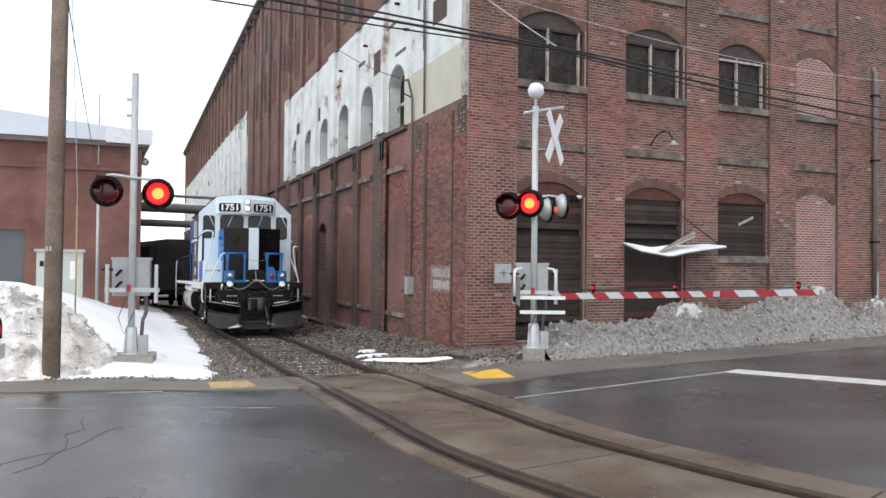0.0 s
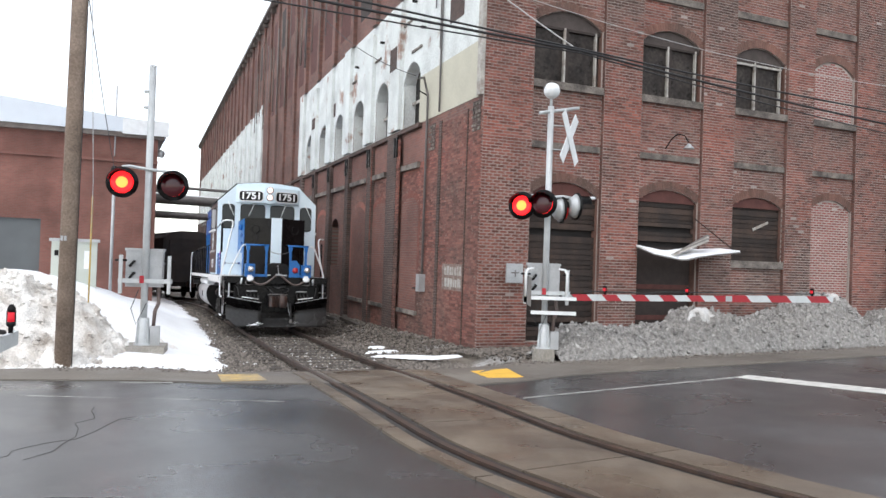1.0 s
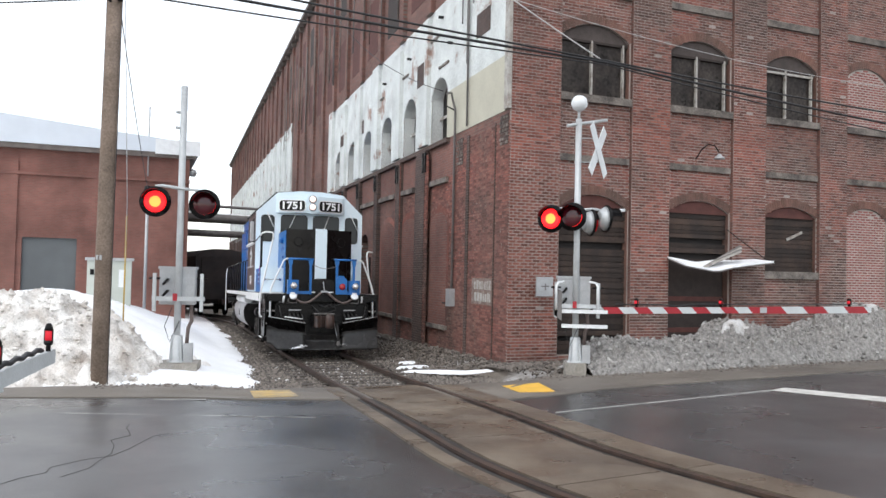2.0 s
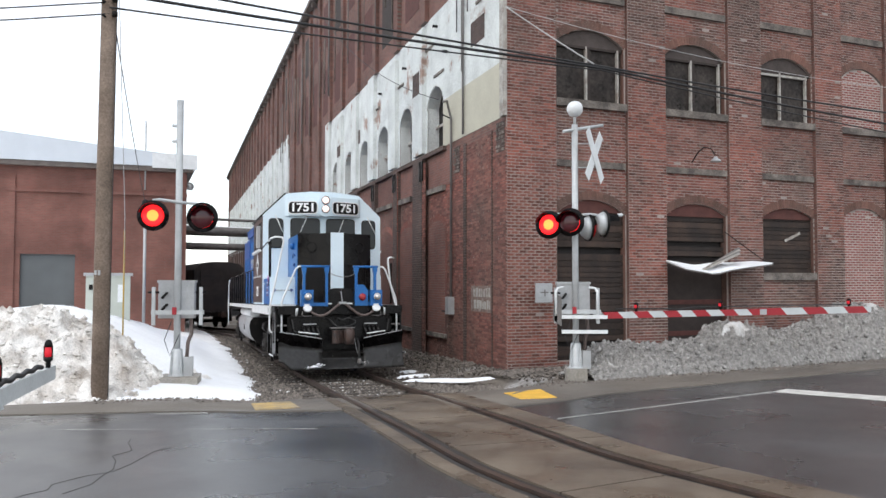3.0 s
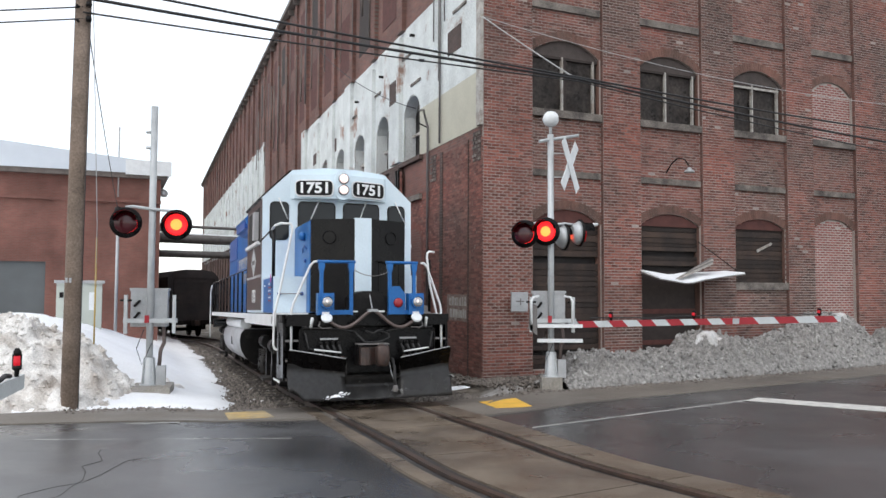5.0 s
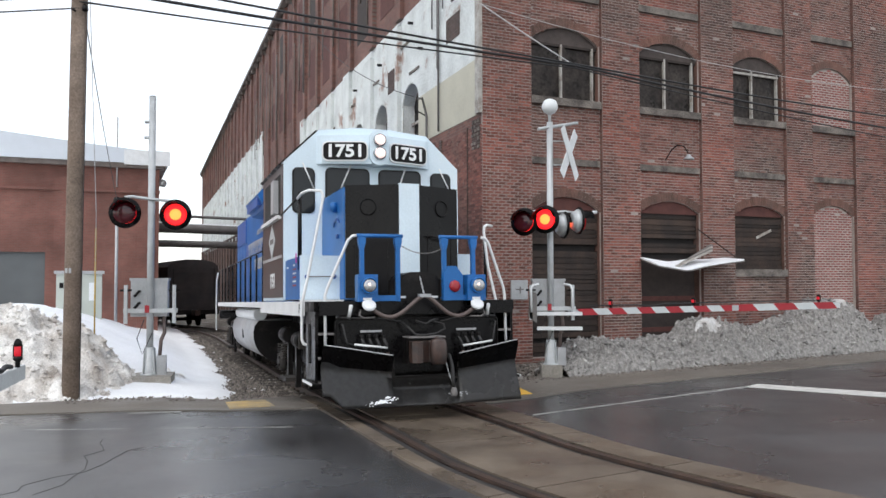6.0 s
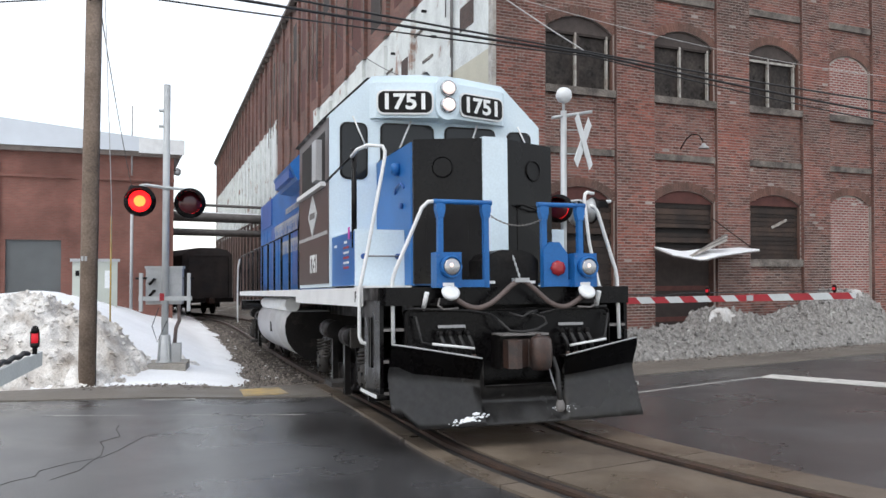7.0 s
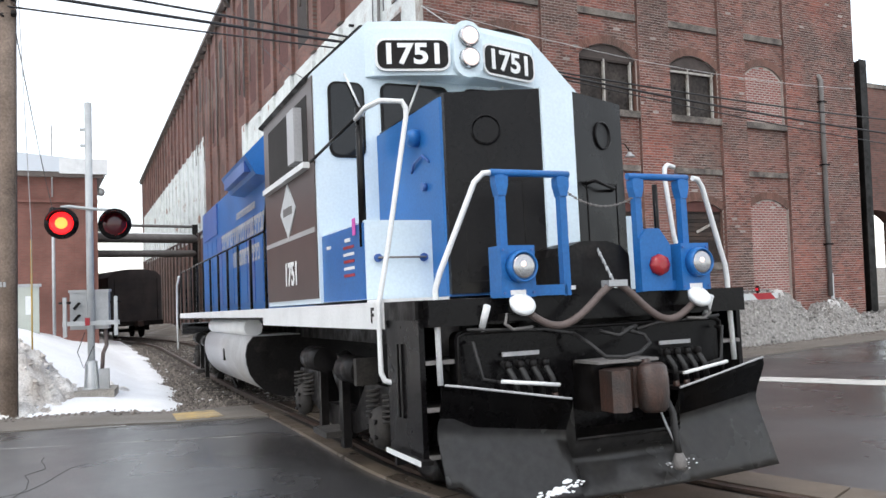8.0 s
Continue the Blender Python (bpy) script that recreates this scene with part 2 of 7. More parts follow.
M_STRIPERED = mat("reflective_red", (0.34, 0.015, 0.025), 0.4, vary=0.15, bump=0)
M_STRIPEWHITE = mat("reflective_white", (0.54, 0.57, 0.58), 0.4, vary=0.12, bump=0)
M_SIGNWHITE = mat("sign_white", (0.74, 0.76, 0.77), 0.5, vary=0.12, scale=4, bump=0.001)
M_DOORGREY = mat("grey_shutter", (0.1, 0.11, 0.115), 0.6, vary=0.15, scale=1, bump=0.002)
M_CABINET = mat("pale_green_cabinet", (0.47, 0.5, 0.45), 0.6, vary=0.1, scale=2, bump=0.002)
M_WIRE = mat("black_cable", (0.02, 0.02, 0.022), 0.6, vary=0.1, bump=0)
M_PALEWIRE = mat("bare_aluminium_cable", (0.5, 0.5, 0.5), 0.5, vary=0.1, bump=0)
M_BOXCAR = mat("sooty_boxcar_paint", (0.035, 0.034, 0.036), 0.7, vary=0.3, scale=1.5, bump=0.003, second=(0.06, 0.05, 0.048))
M_PIPE = mat("dull_steam_pipe", (0.17, 0.16, 0.155), 0.7, vary=0.25, scale=3, bump=0.003)
M_CONCRETE = mat("pale_concrete", (0.36, 0.34, 0.31), 0.85, vary=0.3, scale=3, fine=40, bump=0.006, second=(0.25, 0.23, 0.2))
# pale blue-grey: distance haze painted into the hill colour
M_HILL = mat("haze_coloured_hill", (0.62, 0.66, 0.7), 1.0, vary=0.06, scale=0.02, bump=0)
M_YELLOWPLASTIC = mat("yellow_guy_cover", (0.45, 0.3, 0.06), 0.6, vary=0.15, bump=0.001)
M_TEXTWHITE = mat("lettering_white", (0.82, 0.83, 0.83), 0.5, vary=0.05, bump=0)
M_PINK = mat("magenta_tape", (0.6, 0.08, 0.4), 0.6, vary=0.1, bump=0)
M_METALROOF = mat("pale_metal_roof", (0.62, 0.67, 0.73), 0.5, vary=0.08, scale=1, bump=0.002)


# ---- mesh helpers ----
def solid(bm, pts, faces):
    v = [bm.verts.new(p) for p in pts]
    for f in faces:
        bm.faces.new([v[i] for i in f])
    return v


def box(bm, x0, x1, y0, y1, z0, z1, m=None):
    p = [(x, y, z) for z in (z0, z1) for y in (y0, y1) for x in (x0, x1)]
    if m is not None:
        p = [m @ Vector(q) for q in p]
    return solid(bm, p, [(0, 2, 3, 1), (4, 5, 7, 6), (0, 1, 5, 4), (2, 6, 7, 3), (0, 4, 6, 2), (1, 3, 7, 5)])


def prism(bm, outline, axis, a0, a1, m=None):
    """An outline of (p, q) pushed along an axis: 'x' takes (y, z), 'y' takes (x, z), 'z' takes (x, y)."""
    def put(p, q, a):
        v = {"x": (a, p, q), "y": (p, a, q), "z": (p, q, a)}[axis]
        return m @ Vector(v) if m is not None else v
    k = len(outline)
    v = [bm.verts.new(put(p, q, a)) for a in (a0, a1) for p, q in outline]
    bm.faces.new(v[:k][::-1])
    bm.faces.new(v[k:])
    for i in range(k):
        j = (i + 1) % k
        bm.faces.new((v[i], v[j], v[k + j], v[k + i]))


def tube(bm, pts, r, seg=8, r_end=None, caps=True):
    """A round bar along a line of points."""
    pts = [Vector(p) for p in pts]
    rings, side = [], None
    for i, p in enumerate(pts):
        d = ((pts[min(i + 1, len(pts) - 1)] - p).normalized() + (p - pts[max(i - 1, 0)]).normalized()).normalized()
        if side is None:
            side = d.orthogonal().normalized()
        side = (side - d * side.dot(d)).normalized()
        up = d.cross(side)
        rr = r if r_end is None else r + (r_end - r) * i / (len(pts) - 1)
        rings.append([bm.verts.new(p + (side * math.cos(a) + up * math.sin(a)) * rr) for a in (2 * math.pi * k / seg for k in range(seg))])
    for a, b in zip(rings, rings[1:]):
        for k in range(seg):
            f = bm.faces.new((a[k], a[(k + 1) % seg], b[(k + 1) % seg], b[k]))
            f.smooth = True
    if caps:
        bm.faces.new(rings[0][::-1])
        bm.faces.new(rings[-1])


def lathe(bm, profile, seg=24, m=None):
    """A turned shape: profile of (radius, height) about z."""
    rings = []
    for r, z in profile:
        ring = []
        for k in range(seg):
            a = 2 * math.pi * k / seg
            p = Vector((r * math.cos(a), r * math.sin(a), z))
            ring.append(bm.verts.new(m @ p if m is not None else p))
        rings.append(ring)
    for a, b in zip(rings, rings[1:]):
        for k in range(seg):
            f = bm.faces.new((a[k], a[(k + 1) % seg], b[(k + 1) % seg], b[k]))
            f.smooth = True
    bm.faces.new(rings[0][::-1])
    bm.faces.new(rings[-1])


def rounded(x0, x1, z0, z1, r, n=4):
    out = []
    for cx, cz, a0 in ((x1 - r, z1 - r, 0), (x0 + r, z1 - r, 90), (x0 + r, z0 + r, 180), (x1 - r, z0 + r, 270)):
        out += [(cx + r * math.cos(radians(a0 + 90 * k / n)), cz + r * math.sin(radians(a0 + 90 * k / n))) for k in range(n + 1)]
    return out


def bevel(bm, w, seg=2):
    edges = [e for e in bm.edges if len(e.link_faces) == 2 and e.calc_face_angle(0) > 0.5]
    bmesh.ops.bevel(bm, geom=edges, offset=w, segments=seg, affect="EDGES", clamp_overlap=True)


def part(name, bm, material, parent=None, label="", fix=True):
    """Links a bmesh as one mesh object, under a thing or a part if one is given."""
    if fix:
        bmesh.ops.recalc_face_normals(bm, faces=bm.faces)
    me = bpy.data.meshes.new(name)
    bm.to_mesh(me)
    bm.free()
    me.materials.append(material)
    ob = new(name, me)
    ob.parent = parent
    if label:
        ob["label"] = label
    return ob


def cube(name, dims, material, parent=None, label="", b=0.0):
    bm = bmesh.new()
    box(bm, *dims)
    if b:
        bevel(bm, b)
    return part(name, bm, material, parent, label)


def bar(name, pts, r, material, parent=None, label="", seg=8):
    bm = bmesh.new()
    tube(bm, pts, r, seg)
    return part(name, bm, material, parent, label)


def thing(name, label, category, m=None, group="", kind=""):
    ob = new(name)
    ob.empty_display_size = 0.2
    if m is not None:
        ob.matrix_world = m
    return tagged(ob, label, category, group, kind)


def raw(name, verts, faces, material, parent=None, label=""):
    me = bpy.data.meshes.new(name)
    me.from_pydata(verts, [], faces)
    me.materials.append(material)
    ob = new(name, me)
    ob.parent = parent
    if label:
        ob["label"] = label
    return ob


def lettering(name, text, size, material, parent, m, label="", width=1.0):
    cu = bpy.data.curves.new(name, "FONT")
    cu.body, cu.size, cu.extrude, cu.align_x, cu.align_y, cu.offset = text, size, 0.002, "CENTER", "CENTER", size * 0.03
    tmp = bpy.data.objects.new(name + "_outline", cu)
    scene.collection.objects.link(tmp)
    me = bpy.data.meshes.new_from_object(tmp.evaluated_get(bpy.context.evaluated_depsgraph_get()))
    bpy.data.objects.remove(tmp)
    me.transform(m @ Matrix.Diagonal((width, 1, 1, 1)))
    me.materials.clear()
    me.materials.append(material)
    ob = new(name, me)
    ob.parent = parent
    if label:
        ob["label"] = label
    return ob


# ---- the lie of the land: it falls gently away along the track ----
ORIGIN, AXIS = Vector((1.47, 5.8)), Vector((-0.3665, 0.9304))
SIDE = Vector((0.9304, 0.3665))
GRADE, TRACK_YAW = 0.022, 21.5


def along(x, y):
    return (x - ORIGIN.x) * AXIS.x + (y - ORIGIN.y) * AXIS.y


def fall(u):
    return -GRADE * min(max(0.0, u - 1.0), 90.0)


def smooth(t):
    t = min(max(t, 0.0), 1.0)
    return t * t * (3 - 2 * t)


def dip(u, across):
    """The ballast lies in a shallow trough past the street."""
    return -0.13 * smooth((u - 3.5) / 10.0) * smooth((3.4 - abs(across)) / 1.1)


def land(x, y):
    across = (x - ORIGIN.x) * SIDE.x + (y - ORIGIN.y) * SIDE.y
    u = along(x, y)
    return fall(u) + 0.02 * min(max(0.0, across - 1.4), 22.0) + dip(u, across)


def drift(u):
    """How far the track's axis lies right of its straight line: it bends at both ends."""
    return 0.054 * max(0.0, 3.2 - u) ** 2 - 0.0075 * max(0.0, u - 30.0) ** 2 if u > -6 else 0.054 * 9.2**2 + 0.99 * (-6 - u)


def on_track(u, side=0.0, up=0.0):
    e = 0.05
    slope = (drift(u + e) - drift(u - e)) / (2 * e)
    d = (AXIS + SIDE * slope).normalized()
    n = Vector((d.y, -d.x))
    p = ORIGIN + AXIS * u + SIDE * drift(u) + n * side
    return Vector((p.x, p.y, fall(u) + dip(u, 0.0) + up))


KERB = [(-70, 0.5), (-30, 7.2), (-6.89, 11.27), (-5.37, 11.54), (-3.56, 11.94), (-2.72, 12.1), (0.25, 12.4), (1.37, 13.18), (3.47, 14.37), (5.85, 15.55), (8.25, 16.85), (30, 27.5), (70, 47)]
BACK = [(-70, 1.9), (-30, 8.4), (-7.51, 12.27), (-6.78, 12.59), (-4.87, 13.14), (-3.82, 13.42), (-1.0, 14.3), (0.2, 14.95), (2.25, 15.5), (3.91, 16.2), (6.57, 17.45), (9.6, 19.0), (30, 29), (70, 48.5)]


def curve_y(pts, x):
    return float(np.interp(x, [p[0] for p in pts], [p[1] for p in pts]))


def spread_x(pts, x0, x1, step):
    xs = set(np.arange(x0, x1 + 0.01, step).round(3)) | {p[0] for p in pts if x0 <= p[0] <= x1}
    return sorted(float(x) for x in xs)


def sheet(name, xs, low, high, rows, up, material, label, bump=None):
    """A strip of ground between two lines, laid on the land."""
    verts, faces = [], []
    for x in xs:
        a, b = low(x), high(x)
        for r in range(rows + 1):
            y = a + (b - a) * r / rows
            verts.append((x, y, land(x, y) + up + (bump(x, y) if bump else 0)))
    w = rows + 1
    for i in range(len(xs) - 1):
        for r in range(rows):
            faces.append((i * w + r, (i + 1) * w + r, (i + 1) * w + r + 1, i * w + r + 1))
    ob = raw(name, verts, faces, material)
    return tagged(ob, label, name.split("_")[0], kind="structure")


def build_ground():
    xs = [-900, -400, -200] + [float(v) for v in np.arange(-100, -24, 4)] + [float(v) for v in np.arange(-24, 8, 0.8)] + [float(v) for v in np.arange(8, 101, 4)] + [200, 400, 900]
    ys = [-900, -300, -100] + [float(v) for v in np.arange(-40, 10, 3)] + [float(v) for v in np.arange(10, 60, 0.8)] + [float(v) for v in np.arange(60, 141, 3)] + [250, 500, 1200]
    def trough(x, y):
        across = (x - ORIGIN.x) * SIDE.x + (y - ORIGIN.y) * SIDE.y
        return -0.2 * smooth((3.3 - abs(across)) / 1.1) * smooth((along(x, y) - 8.0) / 0.8)
    verts = [(x, y, land(x, y) - 0.03 + trough(x, y)) for x in xs for y in ys]
    w = len(ys)
    faces = [(i * w + j, (i + 1) * w + j, (i + 1) * w + j + 1, i * w + j + 1) for i in range(len(xs) - 1) for j in range(w - 1)]
    tagged(raw("ground", verts, faces, M_GROUND), "thawing brown dirt and gravel with patches of old snow", "ground", kind="structure")
    kerb, back = (lambda x: curve_y(KERB, x)), (lambda x: curve_y(BACK, x))
    sheet("road", spread_x(KERB, -70, 70, 1.0), lambda x: -40.0, kerb, 60, 0.0, M_ASPHALT, "dark wet worn asphalt street with fine cracks")
    pave = sheet("pavement", spread_x(KERB + BACK, -70, 70, 1.0), kerb, back, 2, 0.02, M_WALKWAY, "damp brown concrete pavement strip along the street")
    m = pave.modifiers.new("thick", "SOLIDIFY")
    m.thickness, m.offset = 0.15, -1


def slab(name, corners, up, thick, material, label="", parent=None, b=0.0):
    bm = bmesh.new()
    top = [bm.verts.new((x, y, land(x, y) + up)) for x, y in corners]
    low = [bm.verts.new((x, y, land(x, y) + up - thick)) for x, y in corners]
    bm.faces.new(top)
    bm.faces.new(low[::-1])
    k = len(top)
    for i in range(k):
        bm.faces.new((top[i], low[i], low[(i + 1) % k], top[(i + 1) % k]))
    if b:
        bevel(bm, b, 1)
    return part(name, bm, material, parent, label)


def build_markings():
    tagged(slab("tactile_plate", [(0.29, 14.26), (0.55, 13.3), (1.15, 13.35), (0.95, 14.55)], 0.032, 0.02, M_YELLOW), "bright yellow tactile warning plate on the pavement", "tactile plate", "tactile plates")
    tagged(slab("tactile_plate", [(-3.52, 12.06), (-2.91, 12.37), (-3.27, 13.2), (-3.85, 12.95)], 0.032, 0.02, M_WORNYELLOW), "worn dull yellow tactile plate on the pavement", "tactile plate", "tactile plates")
    tagged(slab("stop_line", [(4.69, 13.52), (5.03, 13.85), (8.3, 10.65), (7.95, 10.2)], 0.006, 0.005, M_ROADWHITE), "worn white painted stop line on asphalt", "road marking", kind="structure")
    tagged(slab("edge_line", [(0.96, 11.14), (0.98, 11.22), (4.69, 13.57), (4.73, 13.48)], 0.005, 0.004, M_FAINT), "thin worn white line on asphalt", "road marking", kind="structure")
    tagged(slab("edge_line", [(-5.56, 10.06), (-5.56, 10.1), (-2.19, 10.32), (-2.19, 10.3)], 0.005, 0.004, M_FAINT), "thin worn white line on asphalt", "road marking", kind="structure")
    tagged(slab("edge_line", [(-9.5, 10.6), (-9.5, 10.68), (-4.15, 11.7), (-4.1, 11.63)], 0.006, 0.005, M_FAINT), "faded white line beside the kerb", "road marking", kind="structure")
    rnd = random.Random(5)
    for x, y, dx, dy, n in ((-4.25, 9.4, 0.05, -0.3, 9), (-3.55, 8.9, -0.05, -0.28, 9), (6.8, 11.0, -0.1, -0.5, 5)):
        pts = [(x, y)]
        for k in range(n):
            pts.append((pts[-1][0] + dx + rnd.uniform(-0.13, 0.13), pts[-1][1] + dy + rnd.uniform(-0.1, 0.1)))
        left = [(p[0] - 0.006, p[1]) for p in pts]
        right = [(p[0] + 0.006, p[1]) for p in reversed(pts)]
        tagged(slab("road_crack", left + right, 0.003, 0.002, M_FLANGE), "dark tar-filled crack in the asphalt", "crack", "road cracks", "structure")


def strip(name, u0, u1, step, s0, s1, up, thick, material, parent=None, label="", b=0.0):
    n = max(1, int(math.ceil((u1 - u0) / step)))
    bm, rows = bmesh.new(), []
    for i in range(n + 1):
        u = u0 + (u1 - u0) * i / n
        rows.append([bm.verts.new(on_track(u, s, h)) for s, h in ((s0, up), (s1, up), (s1, up - thick), (s0, up - thick))])
    for a, c in zip(rows, rows[1:]):
        for k in range(4):
            bm.faces.new((a[k], a[(k + 1) % 4], c[(k + 1) % 4], c[k]))
    bm.faces.new(rows[0])
    bm.faces.new(rows[-1][::-1])
    if b:
        bevel(bm, b, 1)
    return part(name, bm, material, parent, label)


def build_track():
    track = thing("railway_track", "railway track with rusty rails running through a concrete crossing", "railway track", kind="structure")
    for s in (-0.7525, 0.7525):
        bm = bmesh.new()
        prof = [(-0.036, 0.0), (0.036, 0.0), (0.036, -0.035), (0.01, -0.05), (0.01, -0.125), (0.07, -0.15), (-0.07, -0.15), (-0.01, -0.125), (-0.01, -0.05), (-0.036, -0.035)]
        rows = []
        for i in range(0, 141):
            u = -6 + i * 0.6
            rows.append([bm.verts.new(on_track(u, s + a, 0.045 + h)) for a, h in prof])
        for a, c in zip(rows, rows[1:]):
            for k in range(len(prof)):
                bm.faces.new((a[k], a[(k + 1) % len(prof)], c[(k + 1) % len(prof)], c[k]))
        part("rail", bm, M_RAIL, track, "dark rusty steel rail")
    for s0, s1 in ((-0.7, -0.6), (0.6, 0.7), (-0.9, -0.8), (0.8, 0.9)):
        strip("flangeway_seal", -6, 8.8, 0.5, s0, s1, 0.012, 0.06, M_FLANGE, track, "black rubber flangeway strip")
    joints = [-5.05, -2.9, -0.75, 1.4, 3.55, 5.7, 7.85, 8.85]
    for a, c in zip(joints, joints[1:]):
        strip("crossing_panel", a + 0.012, c - 0.012, 0.4, -0.6, 0.6, 0.034, 0.1, M_PANEL, track, b=0.008)
        strip("crossing_panel", a + 0.012, c - 0.012, 0.4, -1.09, -0.9, 0.03, 0.1, M_PANEL, track, b=0.008)
        strip("crossing_panel", a + 0.012, c - 0.012, 0.4, 0.9, 1.34, 0.03, 0.1, M_PANEL, track, b=0.008)
    for i in range(70):
        u = 9.1 + 0.55 * i
        strip("tie", u - 0.11, u + 0.11, 1, -1.25, 1.25, -0.052 + 0.006 * (i % 3), 0.13, M_TIE, track, b=0.012)
    strip("ballast_bed", 8.87, 78, 1.0, -2.7, 2.9, -0.085, 0.2, M_BALLAST, track, "bed of crushed grey stone")
    # loose stones
    rnd = random.Random(11)
    verts, faces = [], []
    for i in range(24000):
        u = 8.9 + 30 * rnd.random() ** 1.6
        s = rnd.uniform(-2.9, 3.0)
        if 0.66 < abs(s) < 0.84:
            continue
        r = rnd.uniform(0.02, 0.055)
        p = on_track(u, s, -0.082 - 0.01 * max(0, abs(s) - 1.5) + r * 0.2)
        a = rnd.uniform(0, 6.3)
        q = len(verts)
        for k in range(4):
            verts.append((p.x + r * math.cos(a + 1.57 * k) * rnd.uniform(0.7, 1.3), p.y + r * math.sin(a + 1.57 * k) * rnd.uniform(0.7, 1.3), p.z + rnd.uniform(-0.01, 0.01)))
        verts += [(p.x, p.y, p.z + r * rnd.uniform(0.6, 1.1)), (p.x, p.y, p.z - r)]
        faces += [(q + k, q + (k + 1) % 4, q + 4) for k in range(4)] + [(q + (k + 1) % 4, q + k, q + 5) for k in range(4)]
    # thawing snow caught between the ties
    sv, sf = [], []
    for i in range(900):
        u, q = 8.95 + 26 * rnd.random() ** 1.5, rnd.uniform(-0.66, 0.66) if rnd.random() < 0.7 else rnd.uniform(-2.3, 2.4)
        if 0.6 < abs(q) < 0.9:
            continue
        k0, c = len(sv), on_track(u, q, -0.05)
        ra, rb = rnd.uniform(0.03, 0.11), rnd.uniform(0.015, 0.05)
        for k in range(7):
            a = 6.283 * k / 7 + rnd.uniform(-0.3, 0.3)
            sv.append((c.x + SIDE.x * ra * math.cos(a) + AXIS.x * rb * math.sin(a), c.y + SIDE.y * ra * math.cos(a) + AXIS.y * rb * math.sin(a), c.z - 0.04))
        sv.append((c.x, c.y, c.z + rnd.uniform(-0.005, 0.015)))
        sf += [(k0 + k, k0 + (k + 1) % 7, k0 + 7) for k in range(7)]
    ob = raw("snow_crumbs", sv, sf, M_CRUSTSNOW, track, "crumbs of thawing snow between the ties")
    ob["kind"] = "stuff"
    ob = raw("ballast_stones", verts, faces, M_BALLAST, track, "loose crushed grey ballast stones")
    ob["kind"] = "stuff"


# ---- the brick mill ----
CORNER = Vector((0.448, 18.03, 0.047))
TRUE = Matrix.Diagonal((0.974, 0.974, 0.974, 1))
FACADE = Matrix.Translation(CORNER) @ pose(0, 0, 0, 0, 0, 26.0) @ TRUE         # x along the street front, -y outwards, z up
FLANK = Matrix.Translation(CORNER) @ pose(0, 0, 0, 0, 0, 111.5) @ TRUE  # x along the track side, +y outwards
BAYS = [(1.33, 3.39), (4.55, 6.61), (7.73, 9.71), (10.74, 12.53)]
PIERS = [(0.0, 1.33), (3.39, 4.55), (6.61, 7.73), (9.71, 10.74), (12.53, 15.9)]
BASE, RECESS = -0.7, 0.1


def arch(s0, s1, spring, crown, s):
    half, mid = (s1 - s0) / 2, (s0 + s1) / 2
    rise = crown - spring
    r = (half * half + rise * rise) / (2 * rise)
    return crown - r + math.sqrt(max(0, r * r - (s - mid) ** 2))


def wall_with_holes(bm, s0, s1, z0, z1, y0, y1, holes):
    """A wall between two planes, with arched openings (s0, s1, sill, spring, crown) through it, in strips."""
    cuts = {s0, s1}
    for h in holes:
        cuts |= set(np.linspace(h[0], h[1], 13).tolist())
    cuts = sorted(c for c in cuts if s0 <= c <= s1)
    for a, b in zip(cuts, cuts[1:]):
        mid = (a + b) / 2
        here = sorted([h for h in holes if h[0] < mid < h[1]], key=lambda h: h[2])
        la = lb = z0
        spans = []
        for h in here:
            if h[2] > la:
                spans.append((la, lb, h[2], h[2]))
            la, lb = arch(h[0], h[1], h[3], h[4], a), arch(h[0], h[1], h[3], h[4], b)
        spans.append((la, lb, z1, z1))
        for la_, lb_, ta, tb in spans:
            p = [(a, y0, la_), (b, y0, lb_), (b, y0, tb), (a, y0, ta), (a, y1, la_), (b, y1, lb_), (b, y1, tb), (a, y1, ta)]
            solid(bm, p, [(0, 1, 2, 3), (7, 6, 5, 4), (0, 4, 5, 1), (3, 2, 6, 7), (0, 3, 7, 4), (1, 5, 6, 2)])
    bmesh.ops.remove_doubles(bm, verts=bm.verts, dist=0.0005)


BL, BH, BJ = 0.203, 0.062, 0.0113


def courses(s0, s1, z0, z1, keep, seed):
    """Places of bricks in running bond: (s, z, length)."""
    out, rows = [], int((z1 - z0) / (BH + BJ))
    for r in range(rows):
        z = z0 + r * (BH + BJ)
        s = s0 + BJ / 2 - (0.1075 if r % 2 else 0.0)
        while s < s1 - 0.02:
            a, b = max(s, s0 + BJ / 2), min(s + BL, s1 - BJ / 2)
            if b - a > 0.03 and keep((a + b) / 2, z + BH / 2):
                out.append((a, z, b - a))
            s += BL + BJ
    return out


